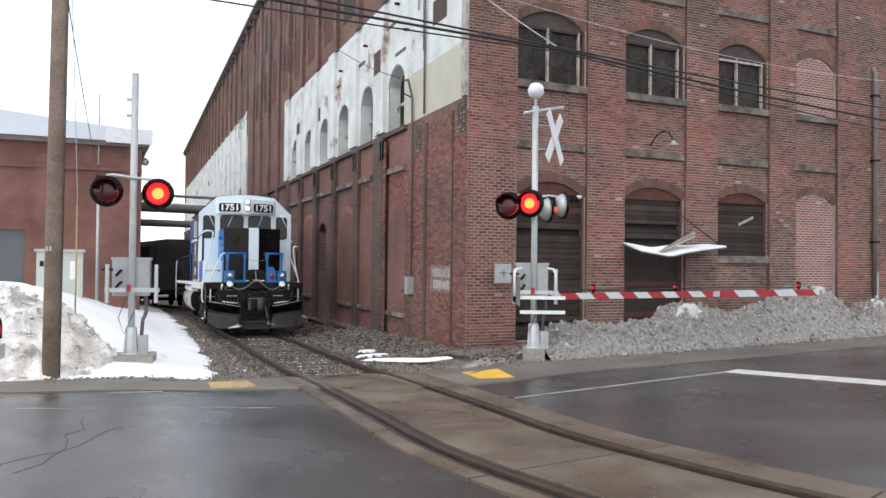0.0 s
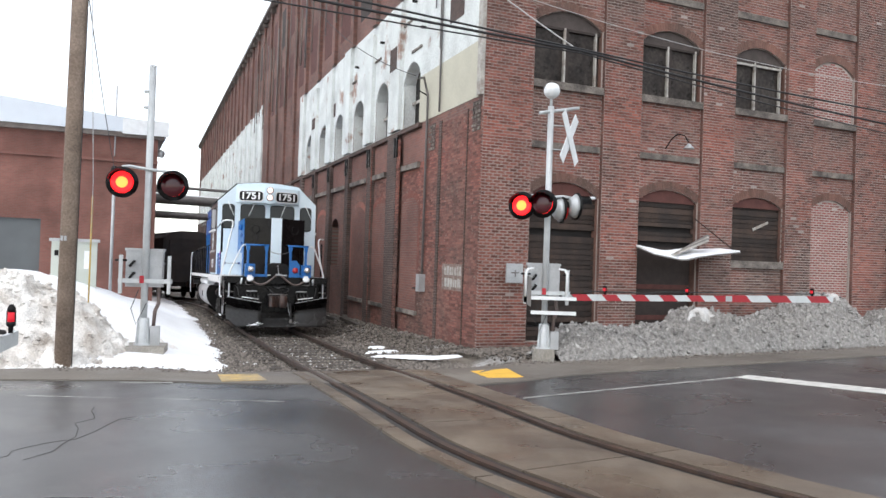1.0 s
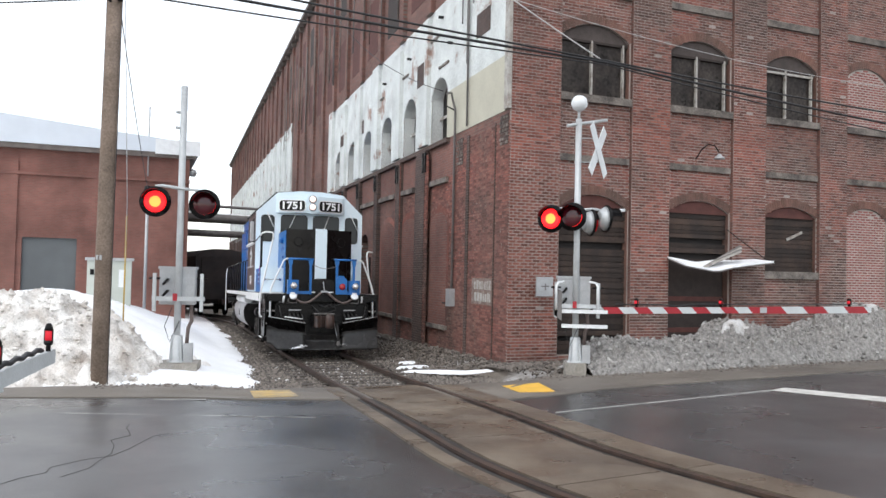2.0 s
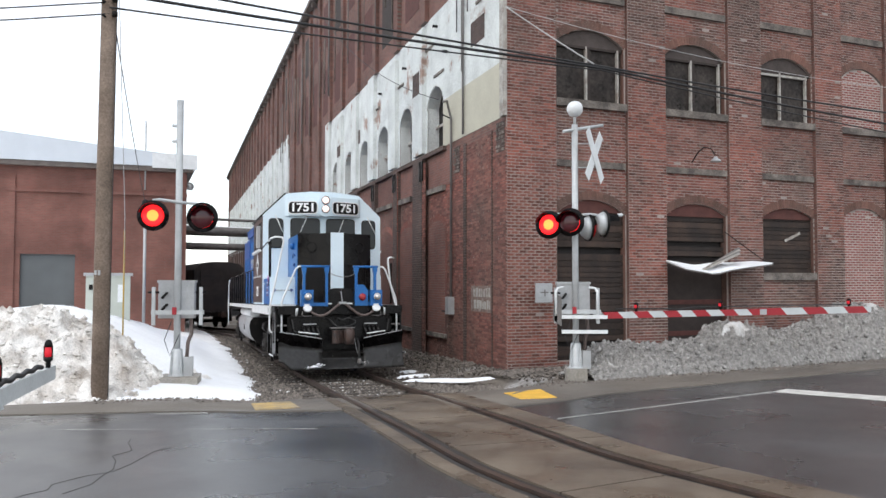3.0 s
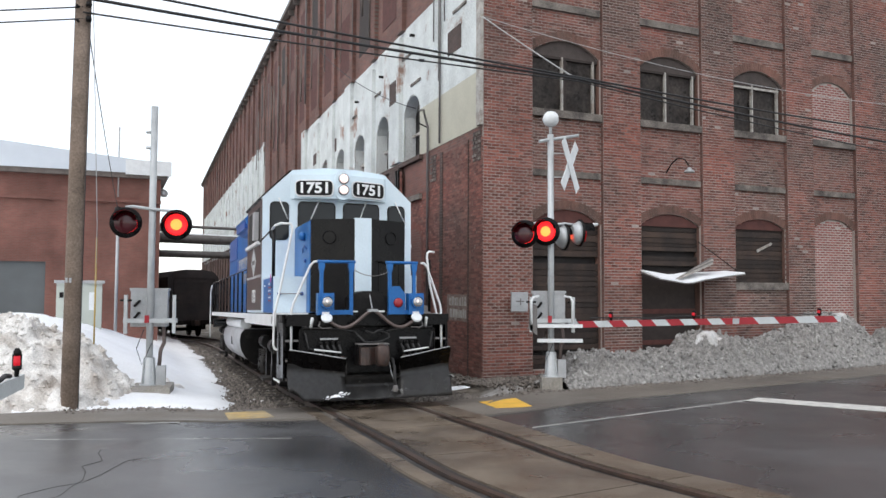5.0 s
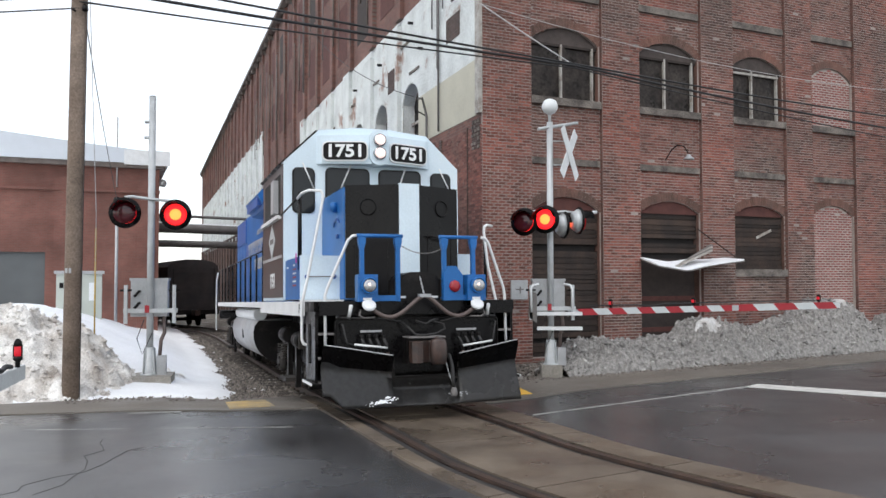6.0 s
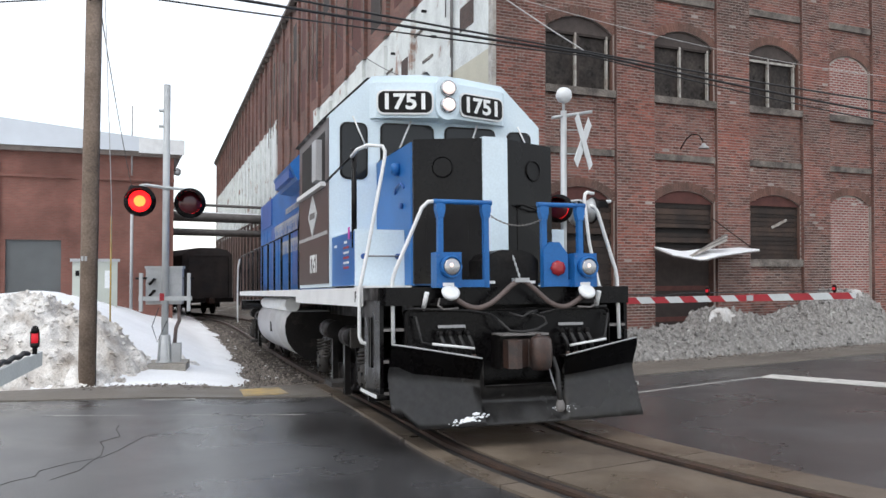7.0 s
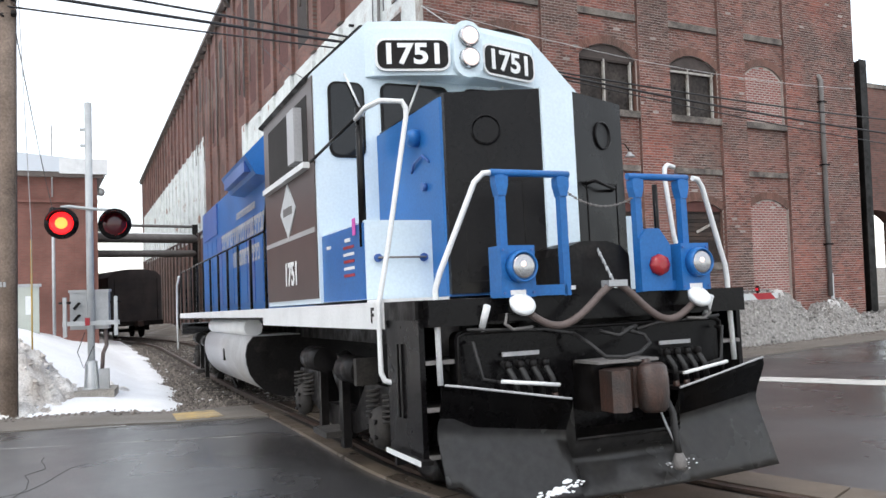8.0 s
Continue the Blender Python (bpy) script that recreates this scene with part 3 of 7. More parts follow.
def lay_bricks(name, bricks, face, out, material, m, parent, seed, label, high=BH):
    """Bricks proud of their mortar; out: +1 or -1, the way that the wall faces along y."""
    rnd = random.Random(seed)
    verts, faces = [], []
    for s, z, w in bricks:
        if rnd.random() < 0.004:
            continue
        d = rnd.uniform(0.004, 0.011)
        y0, y1 = face - out * 0.02, face + out * d
        q = len(verts)
        c = 0.004
        for a, b, e, f, y in ((s, s + w, z, z + high, y0), (s + c, s + w - c, z + c, z + high - c, y1)):
            verts += [(a, y, e), (b, y, e), (b, y, f), (a, y, f)]
        quads = [(4, 5, 6, 7), (0, 1, 5, 4), (1, 2, 6, 5), (2, 3, 7, 6), (3, 0, 4, 7)]
        faces += [tuple(q + k for k in (f if out < 0 else f[::-1])) for f in quads]
    ob = raw(name, verts, faces, material, parent, label)
    ob.matrix_parent_inverse = Matrix.Identity(4)
    ob["kind"] = "stuff"
    return ob


UPPER = [(s0 + 0.03, s1 - 0.05, 6.2, 7.6, 7.97) for s0, s1 in BAYS]
LOWER = [(1.37, 3.35, -0.1, 3.42, 3.78), (4.6, 6.55, -0.1, 3.5, 3.8), (7.78, 9.66, 2.03, 3.53, 3.8), (10.8, 12.48, -0.1, 3.6, 3.9)]


def clear_of(holes):
    def keep(s, z):
        for a, b, sill, spring, crown in holes:
            if a - 0.02 < s < b + 0.02 and z > sill - 0.04 and z < arch(a, b, spring, crown, s) + 0.03:
                return False
        return True
    return keep


def mill_window(holes_at, mill, deep, lower):
    """A tall sash window with a red-brown arched board over two dark panes; built in its opening."""
    s0, s1, sill, spring, crown = holes_at
    w = thing("window", "arched mill window with grimy dark panes and flaking pale mullions" if not lower else "arched mill opening closed with weathered horizontal boards", "window")
    w.parent, w.matrix_parent_inverse = mill, Matrix.Identity(4)
    w.matrix_basis = Matrix.Identity(4)
    del w["category"]
    y = deep
    bm = bmesh.new()
    n = 10
    top = [(s0 + (s1 - s0) * k / n, arch(s0, s1, spring, crown, s0 + (s1 - s0) * k / n)) for k in range(n + 1)]
    tz = spring - 0.03
    prism(bm, [(s0, tz), (s1, tz)] + top[::-1], "y", y - 0.02, y + 0.03)
    part("arch_board", bm, M_REDWOOD if lower else M_UPBOARD, w, "faded arched board")
    return w, tz


def build_mill():
    mill = thing("brick_mill", "old red brick mill with arched windows and peeling white paint", "building", FACADE)
    rnd = random.Random(3)
    H = 17.4
    # street front: piers, recessed bays
    for a, b in PIERS:
        bm = bmesh.new()
        prism(bm, [(a + (0.004 if a < 0.1 else 0), 0), (b, 0), (b, 0.6), (a + (0.053 if a < 0.1 else 0), 0.6)], "z", BASE, H)
        part("pier", bm, M_MORTAR, mill, "tall brick pier of the street front")
    for (a, b), up, lo in zip(BAYS, UPPER, LOWER):
        bm = bmesh.new()
        wall_with_holes(bm, a, b, BASE, H, RECESS, 0.6, [lo, up])
        part("bay_wall", bm, M_MORTAR, mill, "recessed brick wall between two piers")
        cube("pier_side", (b - 0.006, b + 0.002, 0.002, RECESS - 0.002, BASE, 12.0), M_FARBRICK, mill, "brick side of a pier")
        for z0, z1, out in ((4.56, 4.72, 0.08), (8.69, 8.86, 0.08)):
            cube("ledge", (a + 0.01, b - 0.06, RECESS - out, RECESS + 0.05, z0, z1), M_STONE, mill, "weathered stone ledge", 0.02)
        cube("sill", (a + 0.005, b - 0.03, RECESS - 0.11, RECESS + 0.3, up[2] - 0.18, up[2]), M_STONE, mill, "weathered stone window sill", 0.02)
    cube("sill", (7.74, 9.69, RECESS - 0.09, RECESS + 0.3, 1.83, 2.03), M_STONE, mill, "weathered stone window sill", 0.02)
    # brick reveals of the openings
    for hole in UPPER[:3] + LOWER[:3]:
        for q0, q1 in ((hole[0] + 0.001, hole[0] + 0.012), (hole[1] - 0.012, hole[1] - 0.001)):
            cube("reveal", (q0, q1, RECESS + 0.003, RECESS + 0.4, hole[2], hole[3] + 0.01), M_ARCH, mill, "sooty brick reveal of an opening")
    # upper windows
    for i, hole in enumerate(UPPER[:3]):
        w, tz = mill_window(hole, mill, RECESS + 0.09, False)
        s0, s1, sill = hole[:3]
        cube("pane", (s0, s1, RECESS + 0.13, RECESS + 0.14, sill, tz), M_OLDGLASS, w, "grimy dark glass")
        cube("head", (s0, s1, RECESS + 0.06, RECESS + 0.13, tz - 0.06, tz), M_DKFRAME, w, "dark window head")
        mid = s0 + (s1 - s0) * (0.46 if i < 2 else 0.42)
        cube("mullion", (mid - 0.024, mid + 0.024, RECESS + 0.04, RECESS + 0.12, sill, tz), M_FRAME, w, "flaking pale mullion")
        cube("mullion", (mid + 0.025, mid + 0.12, RECESS + 0.06, RECESS + 0.125, sill, tz), M_DKFRAME, w, "dark sash stile")
        cube("jamb", (s1 - 0.17, s1 - 0.125, RECESS + 0.04, RECESS + 0.12, sill, tz), M_FRAME, w, "flaking pale jamb")
        cube("jamb", (s0, s0 + 0.05, RECESS + 0.04, RECESS + 0.12, sill, tz), M_DKFRAME, w, "dark jamb")
        if i == 2:
            cube("rail_bar", (s0 + 0.02, s1 - 0.1, RECESS + 0.04, RECESS + 0.11, tz - 0.12, tz - 0.06), M_FRAME, w, "pale window rail")
    # lower openings: boards
    for i, hole in enumerate(LOWER[:3]):
        w, tz = mill_window(hole, mill, RECESS + 0.07, True)
        s0, s1, sill = hole[:3]
        # the shade behind the boards is a sheet painted dark
        cube("backing", (s0, s1, RECESS + 0.2, RECESS + 0.22, sill, tz), M_DARKIN, w, "sheet painted dark for the shade behind the boards")
        z = sill if i != 1 else 2.45
        while z < tz - 0.05:
            h = rnd.uniform(0.09, 0.17)
            if rnd.random() < (0.96 if i == 0 else 0.9):
                t = rnd.uniform(-0.015, 0.015)
                bm = bmesh.new()
                box(bm, s0, s1, RECESS + 0.08 + abs(t), RECESS + 0.12 + abs(t), z, min(z + h - 0.012, tz), Matrix.Rotation(0, 4, "Y"))
                part("board", bm, M_BOARD, w)
            z += h
        if i == 1:
            cube("door_leaf", (s0 + 0.05, s1 - 0.05, RECESS + 0.14, RECESS + 0.18, -0.1, 2.3), M_DKFRAME, w, "dark double door")
            for zz in (0.4, 1.2):
                cube("door_rail", (s0 + 0.05, s1 - 0.05, RECESS + 0.12, RECESS + 0.14, zz, zz + 0.12), M_REDWOOD, w, "faded door rail")
        if i == 2:
            bm = bmesh.new()
            box(bm, -0.3, 0.3, 0, 0.02, -0.035, 0.035, Matrix.Translation((8.95, RECESS + 0.06, 3.02)) @ pose(0, 0, 0, 0, -22))
            part("loose_slat", bm, M_FRAME, w, "loose pale slat")
    # bricked-up openings
    for hole in (UPPER[3], LOWER[3]):
        s0, s1, sill = hole[:3]
        bm = bmesh.new()
        box(bm, s0, s1, RECESS + 0.05, RECESS + 0.3, sill, hole[4])
        part("infill", bm, M_PALEMORTAR, mill, "bricked-up opening with pale mortar")
        inside = lambda s, z, h=hole: z < arch(h[0], h[1], h[3], h[4], s) - 0.04
        lay_bricks("infill_bricks", [(q + 0.012, z + 0.0, w - 0.024) for q, z, w in courses(s0, s1, sill, hole[4], inside, 1)], RECESS + 0.05, -1, M_FILLBRICK, None, mill, 9, "redder infill bricks", 0.05)
    # bricks of the street front
    k = 0
    for a, b in PIERS:
        top = 12.0
        bricks = courses(a, b, BASE, top, lambda s, z: True, 1)
        single = [q for q in bricks if a == 0.0 and 1.2 < q[1] < 4.6][:300]
        if single:
            me = bpy.data.meshes.new("brick")
            c = 0.004
            me.from_pydata([(0, 0.02, 0), (BL, 0.02, 0), (BL, 0.02, BH), (0, 0.02, BH), (c, -0.008, c), (BL - c, -0.008, c), (BL - c, -0.008, BH - c), (c, -0.008, BH - c)], [],
                           [(4, 5, 6, 7), (0, 1, 5, 4), (1, 2, 6, 5), (2, 3, 7, 6), (3, 0, 4, 7)])
            me.materials.append(M_PIER)
            for s, z, w in single:
                ob = new("brick", me)
                ob.parent = mill
                ob.location, ob.scale = (s, 0, z), (w / BL, 1, 1)
            bricks = [q for q in bricks if q not in set(single)]
        lay_bricks("pier_bricks", bricks, 0.0, -1, M_PIER, None, mill, 20 + k, "weathered red pier bricks")
        k += 1
    for (a, b), up, lo in zip(BAYS, UPPER, LOWER):
        keep = clear_of([up, lo])
        lay_bricks("bay_bricks", courses(a, b, BASE, 12.0, keep, 1), RECESS, -1, M_BRICK, None, mill, 40 + k, "weathered red bay bricks")
        for hole in (up, lo):  # arch ring of bricks on end
            verts, faces = [], []
            s0, s1, sill, spring, crown = hole
            half, mid, rise = (s1 - s0) / 2, (s0 + s1) / 2, crown - spring
            r = (half * half + rise * rise) / (2 * rise)
            cz, span = crown - r, math.asin(half / r)
            n = int(2 * span * r / 0.075)
            for i in range(n):
                t0, t1 = -span + 2 * span * (i + 0.07) / n, -span + 2 * span * (i + 0.93) / n
                q = len(verts)
                for y in (RECESS + 0.01, RECESS - 0.012):
                    for rr, t in ((r + 0.005, t0), (r + 0.005, t1), (r + 0.22, t1), (r + 0.22, t0)):
                        verts.append((mid + rr * math.sin(t), y, cz + rr * math.cos(t)))
                faces += [tuple(q + v for v in f) for f in ((4, 5, 6, 7), (0, 1, 5, 4), (1, 2, 6, 5), (2, 3, 7, 6), (3, 0, 4, 7))]
            ob = raw("arch_bricks", verts, faces, M_ARCH, mill, "ring of bricks set on end over an opening")
            ob["kind"] = "stuff"
        k += 1
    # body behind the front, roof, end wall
    # inner sheet, its near-black colour stands for the unlit rooms
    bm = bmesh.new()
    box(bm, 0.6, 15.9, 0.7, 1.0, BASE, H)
    part("inner_wall", bm, M_DARKIN, mill, "inner sheet painted dark for the unlit inside of the street front")
    bm = bmesh.new()
    prism(bm, [(-0.1, -0.1), (16.1, -0.1), (24.6, 109), (8.45, 109)], "z", H, H + 0.25)
    part("roof", bm, M_ROOFEDGE, mill, "flat dark roof with a projecting eave")
    bm = bmesh.new()
    box(bm, 15.5, 15.9, 0.6, 30, BASE, H)
    part("end_wall", bm, M_FARBRICK, mill, "plain brick end wall")
    build_flank(mill, H)
    return mill


def build_flank(mill, H):
    """The long wall beside the track."""
    turn = Matrix.Rotation(radians(85.5), 4, "Z")
    wall = part("side_wall", flank_mesh(H), M_FARBRICK, mill, "long brick side wall beside the track")
    wall.matrix_parent_inverse = turn

    def sub(ob):
        ob.parent, ob.matrix_parent_inverse = mill, turn
        return ob
    pil = [3.13 + 3.24 * i for i in range(33)]
    rnd = random.Random(8)
    for i, s in enumerate(pil):
        if i == 0:
            continue
        l, r = ((0.02, 1.0) if i == 1 else (0.3, 0.22)) if i < 4 else (0.32, 0.32)
        sub(cube("pilaster", (s - l, s + r, -0.02, 0.15, BASE - 1.5, 5.55), M_SOOTBRICK, None, "sooty dark brick pilaster", 0.01))
        for q in (0.06, 0.3):
            if i < 6:
                sub(cube("anchor_grid", (s - 0.2 + q, s - 0.1 + q, 0.14, 0.19, 4.85, 5.46), M_GRIME, None, "rusty iron anchor strap"))
        up = 0.26
        painted = s < 22.6
        z0, z1 = 5.7, (9.75 if s < 38 or s > 106 else 11.9)
        if painted:
            sub(cube("pilaster", (s + 0.0, s + 1.0, -0.02, 0.14, z0 + 0.02, z1 - 0.15 * (i % 3)), M_WHITEWASH, None, "white-painted pilaster", 0.015))
        else:
            sub(cube("pilaster", (s - up, s + up, -0.02, 0.12, z0, z1), M_WHITEWASH if s > 37 else M_FARBRICK, None, "weathered pilaster"))
        sub(cube("pilaster", (s - up, s + up, -0.02, 0.14, z1, H), M_FARBRICK, None, "brick pilaster"))
    for i in range(33):
        a = 0.35 if i == 0 else pil[i - 1] + 0.28
        b = pil[i] - 0.28
        if 0 < i < 8:
            sub(cube("lintel_ledge", (a + (1.2 if i in (1, 2) else 0.25) - (0.0 if i > 1 else 0.15), b - 0.02, -0.01, 0.1, 4.38, 4.54), M_STONE, None, "weathered stone ledge", 0.02))
        if 0 < i < 8:
            # walled-up arched window of the bay
            c, e = (a + 1.05, b - 0.02) if i in (1, 2) else (a + 0.45, b - 0.35)
            if i == 2:
                c = a + 0.85
            if i != 4:
                for grow, dep, m_ in ((0.16, 0.014, M_PIER), (0.0, 0.02, M_PATCHBRICK)):
                    bm = bmesh.new()
                    prism(bm, [(c - grow, 0.3), (e + grow, 0.3)] + [(c - grow + (e - c + 2 * grow) * (0.5 + 0.5 * math.cos(math.pi * k / 12)), 3.15 + grow * 0.3 + (0.42 + grow) * math.sin(math.pi * k / 12)) for k in range(13)], "y", -0.01, dep)
                    sub(part("walled_up_window", bm, m_, None, "arched window walled up with brick"))
                sub(cube("sill", (c - 0.15, e + 0.1, -0.01, 0.09, 0.18, 0.3), M_STONE, None, "weathered stone window sill", 0.02))
            sub(cube("brick_panel", (a + 0.2, b - 0.05, -0.01, 0.016, 4.54, 5.44), M_PATCHBRICK, None, "redder brick panel over the ledge"))
        # boarded upper openings
        for z in (10.5, 14.0) if b < 38 else (14.0,):
            m = 0.55 if b - a > 1.5 else 0.3
            sub(cube("boarded_window", (a + m, b - m, -0.12, 0.012, z, z + 2.3), M_REDWOOD if rnd.random() < 0.75 else M_DKFRAME, None, "tall boarded-up window"))
    # white paint on the second storey: lies on the wall between its openings
    def coat(s0, s1, z0, z1, holes, material, label):
        bm = bmesh.new()
        wall_with_holes(bm, s0, s1, z0, z1, 0.004, 0.012, holes)
        sub(part("paint_coat", bm, material, None, label))
    coat(0.3, 22.55, 7.0, 9.78, [h for h in FLANK_HOLES if h[2] > 5], M_WHITEWASH, "peeling white paint")
    coat(6.2, 22.55, 5.66, 7.0, [(h[0], h[1], 5.6, 7.0, 7.001) for h in FLANK_HOLES if h[2] > 5 and h[0] > 6], M_WHITEWASH, "peeling white paint")
    coat(0.3, 6.2, 5.66, 7.0, [(4.69, 6.19, 5.6, 7.0, 7.001)], M_CREAM, "faded cream paint")
    coat(38.8, 106, 5.2, 11.9, [], M_WHITEWASH, "peeling white paint")
    sub(cube("corner_board", (0.0, 0.24, 0.0, 0.09, 5.66, 17.0), M_FRAME, None, "pale grey corner board"))
    sub(cube("string_course", (4.4, 108.9, -0.02, 0.12, 5.52, 5.65), M_SOOTBRICK, None, "dark projecting string course", 0.02))
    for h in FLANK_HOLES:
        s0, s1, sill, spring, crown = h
        # shaded interior put in as a dark-coloured sheet
        sub(cube("opening_back", (s0 - 0.1, s1 + 0.1, -0.42, -0.38, sill - 0.1, crown + 0.1), M_DARKIN, None, "sheet painted dark for the shaded interior behind an arched opening"))
        if sill > 5:
            bm = bmesh.new()
            pts = [(s0 + (s1 - s0) * k / 12, arch(s0, s1, spring, crown, s0 + (s1 - s0) * k / 12)) for k in range(13)]
            prism(bm, [(a, b - 0.004) for a, b in pts] + [(a, b - 0.025) for a, b in pts[::-1]], "y", -0.37, -0.005)
            sub(part("arch_soffit", bm, M_WHITEWASH, None, "white-painted underside of an arch"))
            sub(cube("jamb_face", (s1 - 0.03, s1 - 0.005, -0.37, -0.01, sill, spring - 0.02), M_WHITEWASH, None, "pale painted jamb"))
            sub(cube("sash_bar", (s0, s1, -0.3, -0.26, sill + 0.75, sill + 0.83), M_FRAME, None, "grey sash bar"))
            sub(cube("sash_bar", (s0 + (s1 - s0) * 0.45, s0 + (s1 - s0) * 0.5, -0.3, -0.26, sill, spring), M_FRAME, None, "grey sash bar"))
    for s, z, w, h, o in ((1.4, 7.9, 0.95, 0.62, 0.005), (6.68, 7.65, 0.7, 0.7, 0.13), (15.8, 7.6, 0.8, 0.55, 0.005), (19.5, 7.6, 0.7, 0.5, 0.13)):
        sub(cube("vent_patch", (s, s + w, o, o + 0.025, z, z + h), M_SOOTBRICK, None, "bare sooty brick where a vent was closed"))
    for s, z in ((0.12, 4.85), (3.25, 4.75)):
        sub(cube("anchor_grid", (s, s + 0.5, 0.0, 0.014, z, z + 0.72), M_SOOTBRICK, None, "sooty honeycomb of broken brick"))
        bm = bmesh.new()
        for i in range(7):
            for j in range(3):
                if rnd.random() < 0.75:
                    q0 = s + 0.02 + 0.17 * j + (0.06 if i % 2 else 0)
                    box(bm, q0, min(q0 + 0.1, s + 0.5), 0.0, 0.035, z + 0.1 * i + 0.015, z + 0.1 * i + 0.075)
        sub(part("honeycomb_bricks", bm, M_STONE, None, "pale broken bricks standing proud"))["kind"] = "stuff"
    # added bars at random, for pipes, dark streaks and shadow beside the pilasters
    for k in range(26):
        q0 = 3.4 + 1.55 * k + rnd.uniform(-0.5, 0.5)
        za, zb = rnd.uniform(9.9, 12.0), rnd.uniform(13.5, 17.2)
        sub(bar("wall_bar", [(q0, 0.2, za), (q0 + rnd.uniform(-0.05, 0.05), 0.2, zb)], rnd.choice((0.02, 0.03, 0.045)), M_ROOFEDGE if k % 3 else M_PIPE, None, "thin dull bar up the wall, for pipes, streaks and pilaster shadow", 6))
    for s, w in ((0.88, 0.03), (2.72, 0.2)):
        sub(cube("pier_edge", (s, s + w, -0.01, 0.03, -1.2, 5.45), M_SOOTBRICK, None, "sooty edge of the corner pier"))
    for s, z0, z1, r in ((2.84, 5.7, 12.5, 0.03), (3.35, 8.6, 12.5, 0.02), (2.5, 8.9, 12.0, 0.02), (2.95, 7.4, 12.2, 0.014)):
        ob = bar("wall_pipe", [(s, 0.07, z0), (s, 0.07, z1)], r, M_PIPE, None, "dull pipe up the painted wall")
        sub(ob)
    for s, z in ((0.75, 9.35), (5.2, 9.3), (4.3, 8.3), (8.6, 8.9), (12.0, 8.8)):
        sub(cube("wall_bracket", (s, s + 0.07, 0.0, 0.16, z, z + 0.07), M_GRIME, None, "rusty iron wall bracket"))
        sub(cube("crack_ledge", (s + 0.3, s + 1.2, 0.0, 0.05, z - 0.45, z - 0.38), M_STONE, None, "broken stone ledge"))
    # bricks of the side wall nearest the street
    lay = courses(0.0, 9.2, -1.2, 5.45, clear_of([h for h in FLANK_HOLES if h[2] < 5]), 1)
    ob = lay_bricks("side_bricks", [q for q in lay if all(abs(q[0] + 0.1 - s) > 0.42 for s in pil[1:])], 0.0, 1, M_BRICK, None, mill, 77, "weathered red side bricks")
    ob.matrix_parent_inverse = turn
    for s in pil[1:3]:
        ob = lay_bricks("pilaster_bricks", courses(s - 0.32, s + 0.32, -1.2, 5.45, lambda a, b: True, 1), 0.13, 1, M_PIER, None, mill, 78, "weathered red pilaster bricks")
        ob.matrix_parent_inverse = turn
    # iron eave brackets
    for i in range(60):
        s = 2 + 1.8 * i
        sub(cube("eave_bracket", (s, s + 0.14, 0.0, 0.32, 17.1, 17.4), M_ROOFEDGE, None, "dark timber eave bracket"))
    sub(cube("eave", (-0.1, 108.9, 0.0, 0.42, 17.4, 17.6), M_ROOFEDGE, None, "dark projecting timber eave"))


FLANK_HOLES = [(4.69, 6.25, 5.7, 7.1, 7.6), (7.93, 9.4, 5.7, 7.1, 7.6), (11.05, 12.55, 5.7, 7.1, 7.55), (14.23, 15.75, 5.7, 7.1, 7.55), (17.05, 18.9, 5.7, 7.1, 7.55), (20.1, 22.0, 5.7, 7.1, 7.55), (14.5, 15.8, 1.4, 2.95, 3.3)]


def flank_mesh(H):
    bm = bmesh.new()
    wall_with_holes(bm, 0.07, 26.0, BASE - 1.5, H, -0.55, 0.0, FLANK_HOLES)
    box(bm, 26.0, 108.9, -0.55, 0.0, BASE - 2.5, H)
    return bm


def mill_point(s, z, out=0.0, flank=False):
    """A place on the street front or on the side wall, out metres before it."""
    if flank:
        d, n = Vector((-0.3665, 0.9304)), Vector((-0.9304, -0.3665))
    else:
        d, n = Vector((0.8988, 0.4384)), Vector((0.4384, -0.8988))
    p = Vector((CORNER.x, CORNER.y)) + d * (0.974 * s) + n * out
    return Vector((p.x, p.y, z))


